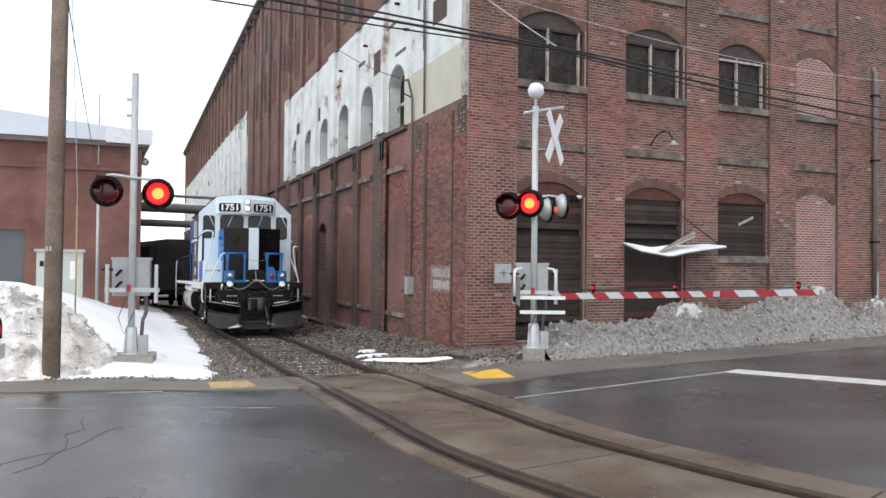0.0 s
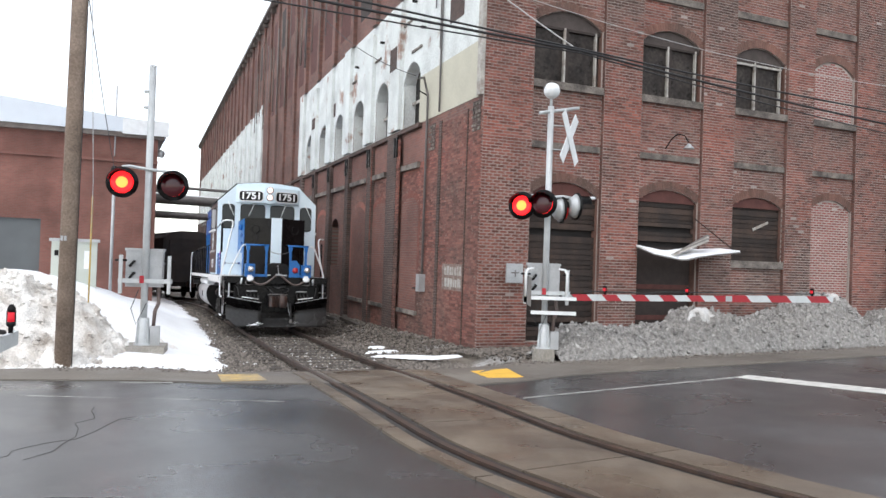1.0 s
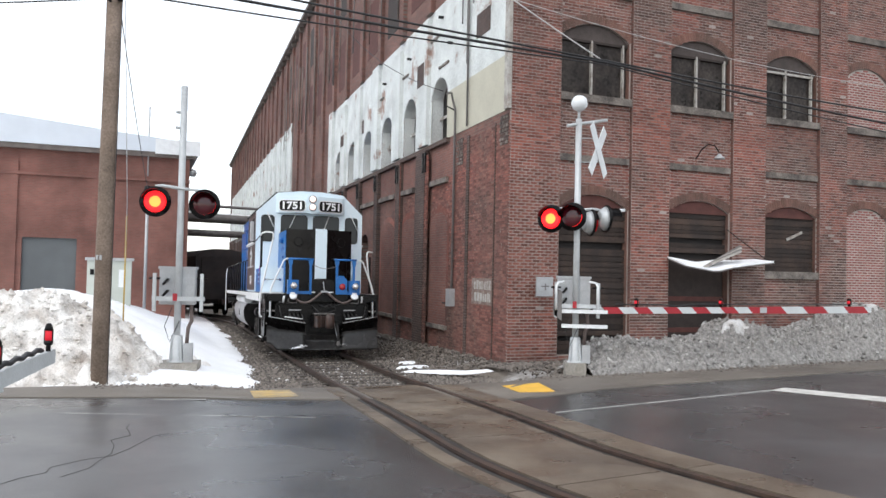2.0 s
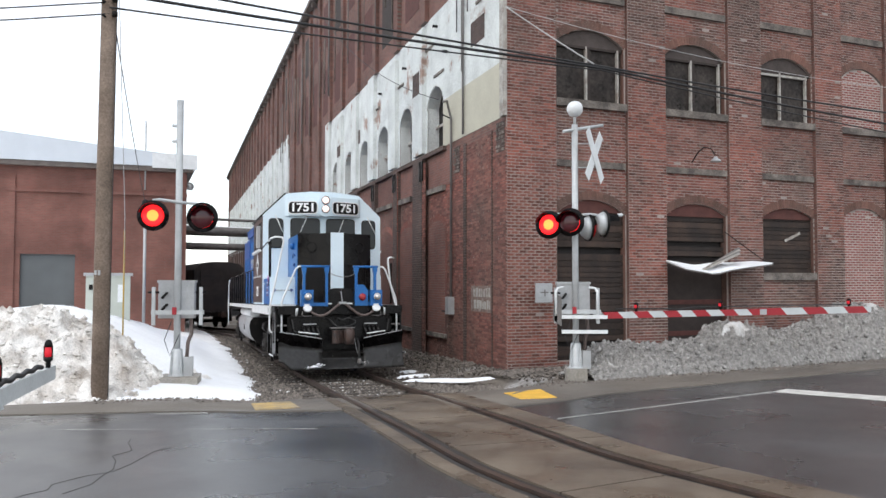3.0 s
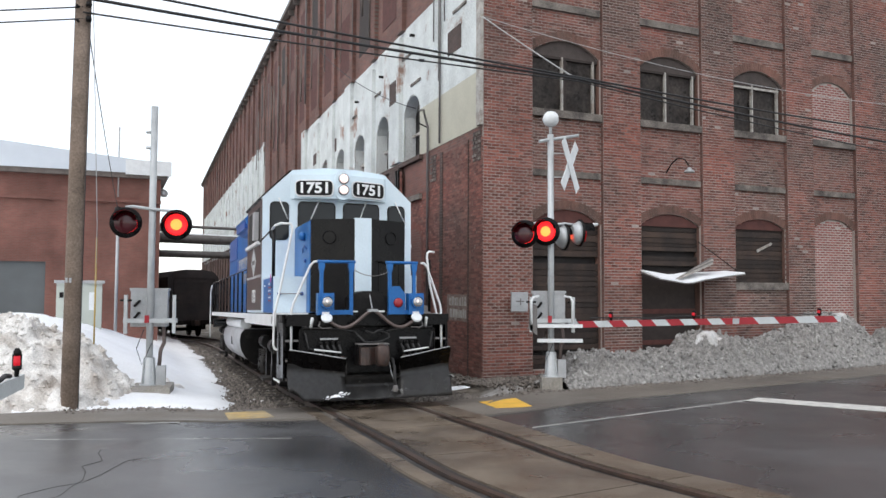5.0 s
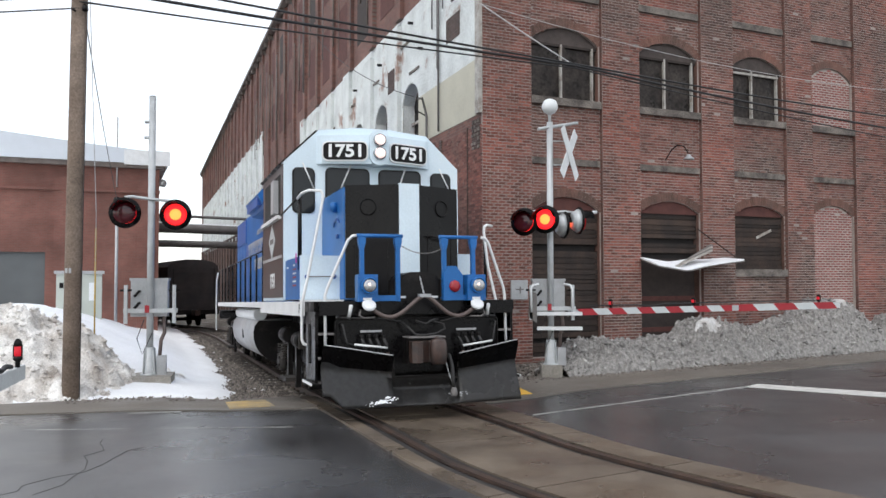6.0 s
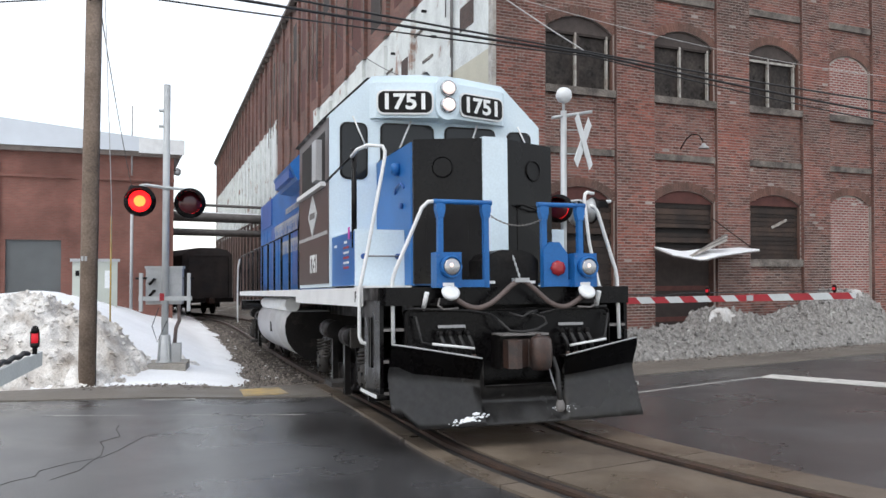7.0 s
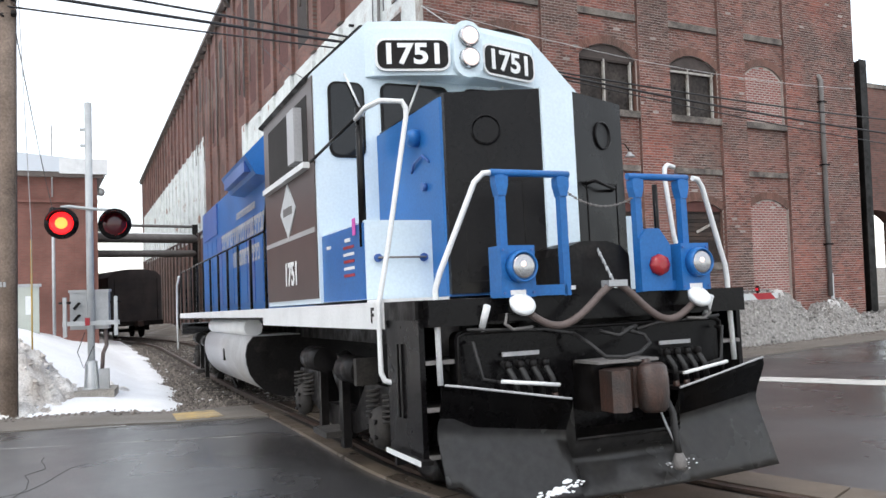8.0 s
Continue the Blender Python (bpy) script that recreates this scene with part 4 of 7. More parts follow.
def build_mill_fittings():
    # torn canopy over the door
    can = thing("door_canopy", "bent sheet-metal door canopy with snow on it, hanging torn", "canopy", FACADE)
    pts = [(-0.1, 2.07), (0.3, 2.02), (0.75, 1.96), (0.95, 1.97), (1.4, 2.06), (2.0, 2.14), (2.72, 2.22)]

    def rise(q):
        return 0.2 - 0.14 * smooth((q - 0.9) / 1.6)

    def slab_of(y_in, y_out, lift, thick):
        """A bent sheet that leans down from the wall."""
        b = bmesh.new()
        rows = []
        for y, t in ((y_in, 0), (y_out, 0), (y_out, thick), (y_in, thick)):
            rows.append([b.verts.new((4.6 + q, y, z + lift + t + rise(q) * (y - y_out) / (y_in - y_out))) for q, z in pts])
        for i in range(4):
            for j in range(len(pts) - 1):
                b.faces.new((rows[i][j], rows[i][j + 1], rows[(i + 1) % 4][j + 1], rows[(i + 1) % 4][j]))
        for j in (0, len(pts) - 1):
            b.faces.new([r[j] for r in rows])
        return b
    part("sheet", slab_of(0.02, -0.75, 0.0, 0.025), M_PIPE, can, "bent grey sheet metal")
    part("snow_cover", slab_of(-0.02, -0.72, 0.028, 0.035), M_SNOW, can, "thin layer of snow")
    for k in range(4):
        bm = bmesh.new()
        box(bm, -0.65, 0.65, -0.05, 0.05, -0.02, 0.02, Matrix.Translation((5.75 + 0.08 * k, -0.55 + 0.07 * k, 2.28 + 0.03 * k)) @ pose(0, 0, 0, 0, -20 - 2 * k))
        part("loose_strip", bm, M_PIPE if k % 2 else M_FRAME, can, "loose splintered strip")
    bar("stay_rod", [(6.4, RECESS - 0.1, 3.1), (7.1, -0.7, 2.3)], 0.012, M_GRIME, can)
    # gooseneck lamp
    lamp = thing("wall_lamp", "small pale gooseneck lamp with an enamel shade on brick wall", "lamp", FACADE)
    bar("arm", [(5.45, RECESS, 4.88), (5.45, -0.12, 5.1), (5.5, -0.3, 5.22), (5.62, -0.42, 5.18), (5.72, -0.45, 5.02)], 0.016, M_GRIME, lamp)
    bm = bmesh.new()
    lathe(bm, [(0.14, 0.0), (0.125, 0.04), (0.07, 0.08), (0.04, 0.13), (0.02, 0.14)], 20, Matrix.Translation((5.74, -0.45, 4.84)))
    part("shade", bm, M_GALV, lamp, "pale enamel shade")
    # drain pipe
    drain = thing("drain_pipe", "grey metal downpipe fixed to the brick wall", "pipe", FACADE)
    bar("pipe", [(14.05, -0.1, 0.9), (14.05, -0.1, 7.7), (14.05, 0.0, 7.9)], 0.075, M_PIPE, drain)
    bar("lower_pipe", [(14.1, -0.12, -0.6), (14.1, -0.12, 1.6)], 0.05, M_SILVER, drain, "pale lower pipe")
    for z in (2.5, 5.0, 7.0):
        cube("strap", (13.93, 14.17, -0.19, 0.0, z, z + 0.05), M_GRIME, drain)
    # conduit and meter box on the side wall
    box_ = thing("meter_box", "grey electrical box with a conduit rising up the brick wall", "meter box", FLANK)
    cube("case", (3.7, 3.98, 0.0, 0.18, 0.88, 1.36), M_GALV, box_, "", 0.015)
    bar("conduit", [(3.78, 0.08, 1.33), (3.78, 0.08, 6.3), (3.65, 0.25, 6.75), (3.55, 0.4, 6.7)], 0.035, M_PIPE, box_)
    bar("conduit_arm", [(3.78, 0.1, 6.3), (4.1, 0.3, 6.5)], 0.02, M_GRIME, box_)
    bar("stub", [(4.06, 0.1, 0.95), (4.5, 0.1, 0.95)], 0.02, M_GRIME, box_)
    # faded writing on the wall, past reading
    sign = thing("painted_notice", "faded pale painted notice on the brick wall, unreadable", "notice", FLANK)
    rnd = random.Random(2)
    cube("backing_paint", (0.97, 2.36, 0.006, 0.0125, 1.02, 1.68), M_NOTICE, sign, "worn pale paint behind the strokes")
    for row, z in enumerate((1.4, 1.1)):
        s = 1.05
        while s < 2.2:
            w = rnd.uniform(0.06, 0.16)
            cube("stroke", (s, s + w, 0.009, 0.0165, z, z + rnd.uniform(0.18, 0.23)), M_FRAME, sign)
            s += w + rnd.uniform(0.03, 0.07)
    # grey plate sign by the corner
    plate = thing("metal_sign_plate", "small weathered blue-grey metal sign plate with dark unreadable bars", "sign", FACADE)
    cube("plate", (0.62, 1.06, -0.24, -0.2, 1.3, 1.75), M_GALV, plate, "", 0.01)
    cube("bar_mark", (0.74, 0.95, -0.246, -0.24, 1.52, 1.55), M_PIPE, plate)
    cube("bar_mark", (0.84, 0.87, -0.246, -0.24, 1.44, 1.6), M_PIPE, plate)
    bar("bracket", [(0.85, -0.2, 1.5), (0.85, 0.02, 1.5)], 0.03, M_GALV, plate)


def build_neighbours():
    """The low wing past the mill's end, and the steel column at its corner."""
    wing = thing("brick_wing", "lower red brick wing with a dark recessed doorway", "building", FACADE)
    bm = bmesh.new()
    wall_with_holes(bm, 15.95, 34, -1.0, 7.9, 0.5, 1.0, [(16.3, 18.6, -1.0, 3.3, 3.7)])
    part("wall", bm, M_FARBRICK, wing)
    # dark-coloured sheet for the shade inside the doorway
    cube("doorway_back", (16.0, 19, 1.6, 1.7, -1, 4), M_DARKIN, wing, "sheet painted dark for the shade in the doorway recess")
    cube("coping", (15.92, 34, 0.45, 1.05, 7.9, 8.05), M_STONE, wing)
    column = thing("steel_column", "tall dark rusty steel column beside the brick wall", "column", FACADE)
    bm = bmesh.new()
    for d in ((16.05, 16.4, -0.1, -0.05, -0.8, 8.6), (16.05, 16.4, 0.25, 0.3, -0.8, 8.6), (16.2, 16.25, -0.05, 0.25, -0.8, 8.6)):
        box(bm, *d)
    part("shaft", bm, M_GRIME, column)
    cube("foot_plate", (15.95, 16.5, -0.2, 0.4, -0.82, -0.78), M_GRIME, column)
    # shed on the other side of the track
    yaw = 24.0
    corner = Vector((-14.6, 38.0))
    shed = thing("brick_shed", "red brick shed with pale metal roof and grey shutter door", "building", Matrix.Translation((corner.x, corner.y, 0)) @ pose(0, 0, 0, 0, 0, yaw))
    bm = bmesh.new()
    wall_with_holes(bm, -40, 0, -2.0, 7.05, 0, 0.4, [(-7.17, -4.89, -2.0, 3.0, 3.001)])
    part("front_wall", bm, M_SHEDBRICK, shed)
    bm = bmesh.new()
    box(bm, -0.4, 0, 0.4, 40, -2.5, 7.05)
    part("side_wall", bm, M_SHEDBRICK, shed)
    for s in (-39, -33, -27, -20.5, -14, -7.75, -4.2, -0.6):
        cube("pilaster", (s - 0.35, s + 0.35, -0.1, 0.01, -2, 6.5), M_SHEDBRICK, shed)
    cube("corbel", (-40, 0.02, -0.13, 0.02, 5.85, 6.0), M_SHEDBRICK, shed)
    cube("shutter_door", (-7.17, -4.89, 0.15, 0.22, -2, 3.0), M_DOORGREY, shed, "grey roller shutter door")
    cube("gutter", (-40, 0.25, -0.35, -0.05, 7.02, 7.24), M_ROOFEDGE, shed, "dark eave gutter")
    bm = bmesh.new()
    prism(bm, [(-40.3, 7.24), (0.4, 7.24), (0.4, 7.75), (-3.2, 8.05), (-9.0, 8.6), (-16, 8.3), (-40.3, 7.8)], "y", -0.45, 41)
    part("roof", bm, M_METALROOF, shed, "pale grey snow-dusted metal roof")
    cube("white_fascia", (-1.6, 0.45, -0.5, -0.44, 7.15, 7.85), M_SIGNWHITE, shed, "white fascia end")
    for z in (6.9, 5.2):
        bm = bmesh.new()
        lathe(bm, [(0.08, -0.2), (0.2, 0.0), (0.2, 0.08), (0.08, 0.2)], 12, Matrix.Translation((0.14, 0.25, z - 0.5)) @ pose(0, 0, 0, 0, 70))
        part("horn", bm, M_GALV, shed, "pale wall-mounted horn")
    bar("antenna", [(-1.9, -0.2, 6.1), (-1.9, -0.2, 9.4)], 0.035, M_GALV, shed)
    # pipe bridge across the track
    bridge = thing("pipe_bridge", "three dull steel pipes carried across the track, thin snow on top", "pipe bridge")
    for z, r, m in ((6.05, 0.1, M_PIPE), (5.2, 0.32, M_PIPE), (4.15, 0.24, M_PIPE)):
        bar("pipe", [(-22, 52, z), (-17.0, 56.0, z), (-13.5, 58.8, z)], r, m, bridge, "", 12)
    bar("snow_line", [(-22, 52, 5.5), (-17, 56, 5.5), (-13.5, 58.8, 5.5)], 0.09, M_SNOW, bridge, "thin line of snow")
    for x, y in ((-15.2, 57.4),):
        cube("trestle_post", (x - 0.2, x + 0.2, y - 0.2, y + 0.2, -1.6, 6.2), M_GRIME, bridge)
    # far hills, the haze before them put into their pale colour
    bm = bmesh.new()
    xs = np.linspace(-700, 500, 60)
    rnd = random.Random(4)
    top = [(float(x), 18 + 16 * math.sin(x * 0.011 + 1) + 9 * math.sin(x * 0.037) + rnd.uniform(-1.5, 1.5)) for x in xs]
    prism(bm, [(-700, -30), (500, -30)] + top[::-1], "y", 880, 900)
    tagged(part("backdrop", bm, M_HILL), "wooded hills in the distance, coloured pale for the haze", "hills", kind="structure")


def build_boxcar():
    u = 44.5
    p = on_track(u)
    q = on_track(u + 8)
    yaw = math.degrees(math.atan2(-(q.x - p.x), q.y - p.y))
    car = thing("boxcar", "dark sooty boxcar with ribbed end, standing on the track", "freight car", Matrix.Translation((p.x + 0.5, p.y, p.z + 0.045)) @ pose(0, 0, 0, -1.2, 0, yaw))
    bm = bmesh.new()
    prism(bm, [(-1.5, 0.95), (1.5, 0.95), (1.5, 3.5), (1.2, 3.82), (0.5, 3.95), (-0.5, 3.95), (-1.2, 3.82), (-1.5, 3.5)], "y", 0, 13)
    bevel(bm, 0.05)
    part("body", bm, M_BOXCAR, car)
    for k in range(9):
        bm = bmesh.new()
        box(bm, -1.35, 1.35, -0.06, 0.02, 1.15 + 0.29 * k, 1.28 + 0.29 * k)
        bevel(bm, 0.025)
        part("end_rib", bm, M_BOXCAR, car)
    cube("end_sill", (-1.5, 1.5, -0.15, 0.2, 0.72, 0.98), M_GRIME, car, "", 0.02)
    bm = bmesh.new()
    box(bm, -0.16, 0.16, -0.75, 0, 0.68, 0.98)
    bevel(bm, 0.05)
    part("coupler", bm, M_RUST, car, "rusty coupler")
    for x in (-1.2, 1.2):
        bar("ladder_stile", [(x, -0.12, 1.0), (x, -0.12, 3.4)], 0.02, M_GRIME, car)
    for y in (1.4, 3.1, 10, 11.7):
        for x in (-0.75, 0.75):
            bm = bmesh.new()
            lathe(bm, [(0.42, -0.06), (0.42, 0.06)], 20, Matrix.Translation((x, y, 0.42)) @ pose(0, 0, 0, 0, 90))
            part("wheel", bm, M_GRIME, car)
        tube_pts = [(-0.8, y, 0.42), (0.8, y, 0.42)]
        bar("axle", tube_pts, 0.08, M_GRIME, car)
    for x in (-1.0, 1.0):
        cube("truck_side", (x - 0.08, x + 0.08, 1.0, 3.5, 0.4, 0.75), M_GRIME, car, "", 0.03)
    cube("floor_frame", (-1.3, 1.3, 0.2, 12.8, 0.75, 0.96), M_GRIME, car)


# ---- the locomotive: y runs back from its front handrails, z up from the rails ----
def loco_shell(loco):
    # cab
    prof = [(-1.5, 1.61), (-1.5, 3.85), (-0.93, 4.4), (-0.3, 4.47), (0.3, 4.47), (0.93, 4.4), (1.5, 3.85), (1.5, 1.61)]
    bm = bmesh.new()
    prism(bm, prof, "y", 2.5, 4.9)
    bevel(bm, 0.03)
    cab = part("cab", bm, M_ICE, loco, "pale blue-white cab with sloped roof shoulders")
    bm = bmesh.new()
    prism(bm, [(-1.56, 3.83), (-0.95, 4.43), (-0.3, 4.5), (0.3, 4.5), (0.95, 4.43), (1.56, 3.83), (1.5, 3.8), (-1.5, 3.8)], "y", 2.7, 5.0)
    part("cab_roof", bm, M_GRIME, cab, "dark cab roof")
    for x0, x1, z0, z1 in ((-1.34, -1.02, 3.04, 3.74), (-0.8, -0.1, 3.2, 3.76), (0.1, 0.8, 3.2, 3.76), (1.02, 1.34, 3.04, 3.74)):
        bm = bmesh.new()
        prism(bm, rounded(x0 - 0.025, x1 + 0.025, z0 - 0.025, z1 + 0.025, 0.09), "y", 2.485, 2.5)
        w = part("front_window", bm, M_GRIME, cab, "dark rubber window gasket")
        bm = bmesh.new()
        prism(bm, rounded(x0, x1, z0, z1, 0.07), "y", 2.478, 2.484)
        part("glass", bm, M_CABGLASS, w, "dark tinted glass")
    for x, a in ((-1.2, -0.18), (-0.4, 0.18), (0.55, 0.15), (1.15, -0.2)):
        bar("wiper", [(x, 2.46, 3.84), (x - a, 2.45, 3.42)], 0.012, M_WHITE, cab, "thin pale wiper")
    # brow with number boards and headlights
    bm = bmesh.new()
    low = [(-0.97, 2.5), (-0.9, 2.42), (-0.15, 2.2), (0.15, 2.2), (0.9, 2.42), (0.97, 2.5)]
    prism(bm, low, "z", 3.83, 4.3)
    bevel(bm, 0.02)
    brow = part("brow", bm, M_ICE, cab, "pale vee-shaped brow that holds the number boards")
    for s in (-1, 1):
        m = Matrix.Translation((s * 0.535, 2.303, 4.03)) @ pose(0, 0, 0, 0, 0, s * 16.3)
        bm = bmesh.new()
        prism(bm, rounded(-0.375, 0.375, -0.165, 0.165, 0.1), "y", -0.03, 0.02, m)
        board = part("number_board_rim", bm, M_WHITE, cab, "pale number board rim")
        bm = bmesh.new()
        prism(bm, rounded(-0.352, 0.352, -0.142, 0.142, 0.08), "y", -0.036, -0.03, m)
        part("number_board", bm, M_GRIME, board, "dark number board")
        lettering("road_number", "1751", 0.285, M_TEXTWHITE, board, m @ Matrix.Translation((0, -0.038, -0.005)) @ pose(0, 0, 0, 90), "white road number", 1.12)
    bm = bmesh.new()
    prism(bm, rounded(-0.16, 0.16, 3.8, 4.38, 0.15), "y", 2.13, 2.4)
    housing = part("headlight_housing", bm, M_ICE, cab)
    for z in (4.21, 3.99):
        bm = bmesh.new()
        lathe(bm, [(0.105, 0.0), (0.105, 0.05), (0.085, 0.055)], 20, Matrix.Translation((0, 2.13, z)) @ pose(0, 0, 0, 90))
        lamp = part("headlight", bm, M_CHROME, cab, "round chrome-rimmed headlight")
        bm = bmesh.new()
        lathe(bm, [(0.085, 0.0), (0.075, 0.025), (0.02, 0.035)], 20, Matrix.Translation((0, 2.077, z)) @ pose(0, 0, 0, 90))
        part("lens", bm, M_HEAD, lamp, "lit warm headlight lens")
    # cab sides
    for s in (-1, 1):
        cube("side_panel", (min(s * 1.5, s * 1.512), max(s * 1.5, s * 1.512), 2.54, 4.88, 1.66, 3.82), M_BROWN, cab, "dark brown cab side panel")
        # open window: the cab's inner shade is painted as a dark sheet
        cube("side_window", (min(s * 1.5, s * 1.516), max(s * 1.5, s * 1.516), 2.75, 4.6, 3.0, 3.68), M_DARKIN, cab, "open side window, a sheet painted dark for the unlit cab")
        cube("window_sash", (min(s * 1.51, s * 1.6), max(s * 1.51, s * 1.6), 2.95, 3.25, 3.05, 3.6), M_TANK, cab, "pale sliding window sash", 0.01)
        cube("window_ledge", (min(s * 1.5, s * 1.58), max(s * 1.5, s * 1.58), 2.7, 4.7, 2.94, 3.0), M_WHITE, cab, "pale arm rest under the side window", 0.01)
        cube("panel_strip", (min(s * 1.512, s * 1.518), max(s * 1.512, s * 1.518), 2.58, 4.86, 2.3, 2.35), M_TANK, cab, "pale panel strip")
    bm = bmesh.new()
    prism(bm, [(3.67, 2.33), (4.03, 2.63), (3.67, 2.93), (3.31, 2.63)], "x", -1.522, -1.512)
    part("diamond_sign", bm, M_STRIPEWHITE, cab, "white diamond emblem")
    cube("emblem_bar", (-1.526, -1.522, 3.47, 3.87, 2.585, 2.67), M_PIPE, cab)
    lettering("cab_number", "1751", 0.34, M_TEXTWHITE, cab, Matrix.Translation((-1.52, 3.6, 1.93)) @ pose(0, 0, 0, 90, 0, -90), "white cab number", 0.9)
    # nose: a blunt vee in plan
    plan = [(-0.875, 2.5), (-0.875, 0.96), (-0.85, 0.91), (-0.15, 0.63), (0.15, 0.63), (0.85, 0.91), (0.875, 0.96), (0.875, 2.5)]
    bm = bmesh.new()
    prism(bm, plan, "z", 1.61, 3.24)
    bevel(bm, 0.06, 4)
    nose = part("short_hood", bm, M_BLUE, loco, "low blue nose with black front and white centre stripe")
    for s in (-1, 1):
        bm = bmesh.new()
        prism(bm, [(s * 0.862, 0.885), (s * 0.135, 0.575), (s * 0.135, 2.45), (s * 0.862, 2.45)], "z", 1.63, 3.262)
        bevel(bm, 0.075, 4)
        for f in bm.faces:
            f.smooth = f.calc_area() < 0.05 or len(f.verts) == 3
        part("nose_front", bm, M_BLACK, nose, "glossy black nose front")
        bm = bmesh.new()
        for a, b, c, d in ((0.3, 0.74, 2.52, 2.53), (0.3, 0.74, 1.72, 1.73), (0.3, 0.31, 1.72, 2.53), (0.73, 0.74, 1.72, 2.53)):
            x0, x1 = sorted((s * a, s * b))
            y0 = 0.575 + (abs((x0 + x1) / 2) - 0.135) * 0.4264
            m = Matrix.Translation(((x0 + x1) / 2, y0, 0)) @ pose(0, 0, 0, 0, 0, s * 23.1)
            box(bm, -(x1 - x0) / 2 * 1.08, (x1 - x0) / 2 * 1.08, -0.006, 0.02, c, d, m)
        part("door_seam", bm, M_GRIME, nose, "raised seam of a nose door")
    bm = bmesh.new()
    prism(bm, [(-0.15, 0.556), (0.15, 0.556), (0.15, 2.45), (-0.15, 2.45)], "z", 1.63, 3.275)
    bevel(bm, 0.045, 4)
    part("centre_stripe", bm, M_ICE, nose, "white centre stripe")
    for s in (-1, 1):
        m = Matrix.Translation((s * 0.56, 0.757, 2.94)) @ pose(0, 0, 0, 90, 0, s * 23.1)
        bm = bmesh.new()
        lathe(bm, [(0.125, -0.01), (0.125, 0.014), (0.115, 0.02), (0.108, 0.012), (0.104, 0.004), (0.02, 0.004)], 28, m)
        for f in bm.faces:
            f.smooth = False
        part("class_lamp", bm, M_BLACK, nose, "blanked round class lamp")
    bar("grab_iron", [(0.3, 0.66, 2.5), (0.34, 0.58, 2.52), (0.6, 0.68, 2.47), (0.66, 0.8, 2.47)], 0.014, M_GRIME, nose, "bent dark grab iron")
    bm = bmesh.new()
    lathe(bm, [(0.08, 0.0), (0.08, 0.06), (0.05, 0.1)], 16, Matrix.Translation((-0.875, 1.45, 3.0)) @ pose(0, 0, 0, 0, -90))
    part("sand_cap", bm, M_BLUE, nose)
    bar("latch", [(-0.88, 1.2, 2.75), (-0.9, 1.3, 2.82), (-0.9, 1.5, 2.78), (-0.88, 1.6, 2.72)], 0.012, M_DKBLUE, nose)
    bm = bmesh.new()
    lathe(bm, [(0.035, 0.0), (0.035, 0.04)], 12, Matrix.Translation((-0.875, 1.3, 2.55)) @ pose(0, 0, 0, 0, -90))
    part("bolt_cap", bm, M_DKBLUE, nose)
    # boxes beside the nose
    bm = bmesh.new()
    box(bm, -1.46, -0.87, 1.22, 2.49, 1.615, 2.26)
    bevel(bm, 0.02)
    bx = part("side_box", bm, M_ICE, loco, "white step box with a handle beside the nose")
    cube("box_side", (-1.468, -1.46, 1.24, 2.5, 1.62, 2.24), M_BLUE, bx, "blue box side")
    bar("box_handle", [(-1.36, 1.2, 1.95), (-1.36, 1.16, 1.95), (-0.96, 1.16, 1.95), (-0.96, 1.2, 1.95)], 0.009, M_PIPE, bx, "thin grey handle bar")
    for x in (-1.36, -0.96):
        bm = bmesh.new()
        lathe(bm, [(0.034, 0), (0.034, 0.03)], 12, Matrix.Translation((x, 1.22, 1.95)) @ pose(0, 0, 0, 90))
        part("handle_boss", bm, M_DKBLUE, bx)
    for k in range(5):
        cube("flag_stripe", (-1.472, -1.468, 1.5, 1.8, 1.82 + 0.06 * k, 1.845 + 0.06 * k), M_STRIPERED if k % 2 == 0 else M_WHITE, bx, "striped flag sticker")
    cube("latch_plate", (-1.476, -1.468, 2.2, 2.32, 2.1, 2.13), M_WHITE, bx)
    cube("latch_plate", (-1.476, -1.468, 1.6, 1.74, 2.12, 2.15), M_WHITE, bx)
    cube("marker_tape", (-1.48, -1.474, 1.42, 1.5, 2.16, 2.3), M_PINK, bx, "magenta tape")
    bm = bmesh.new()
    box(bm, 0.87, 1.2, 1.22, 2.49, 1.615, 2.3)
    bevel(bm, 0.02)
    part("side_box", bm, M_ICE, loco, "white box beside the nose")
    # sand box at the front
    bm = bmesh.new()
    prism(bm, [(-0.31, 1.58), (0.31, 1.58), (0.31, 1.87), (0.24, 1.94), (0.12, 1.98), (-0.12, 1.98), (-0.24, 1.94), (-0.31, 1.87)], "y", 0.14, 0.6)
    bevel(bm, 0.02)
    sb = part("sand_box", bm, M_GRIME, loco, "black box with a rounded lid at the nose foot")
    for x in (-0.27, 0.2):
        cube("hinge_plate", (x - 0.07, x + 0.07, 0.125, 0.14, 1.62, 1.65), M_WHITE, sb)


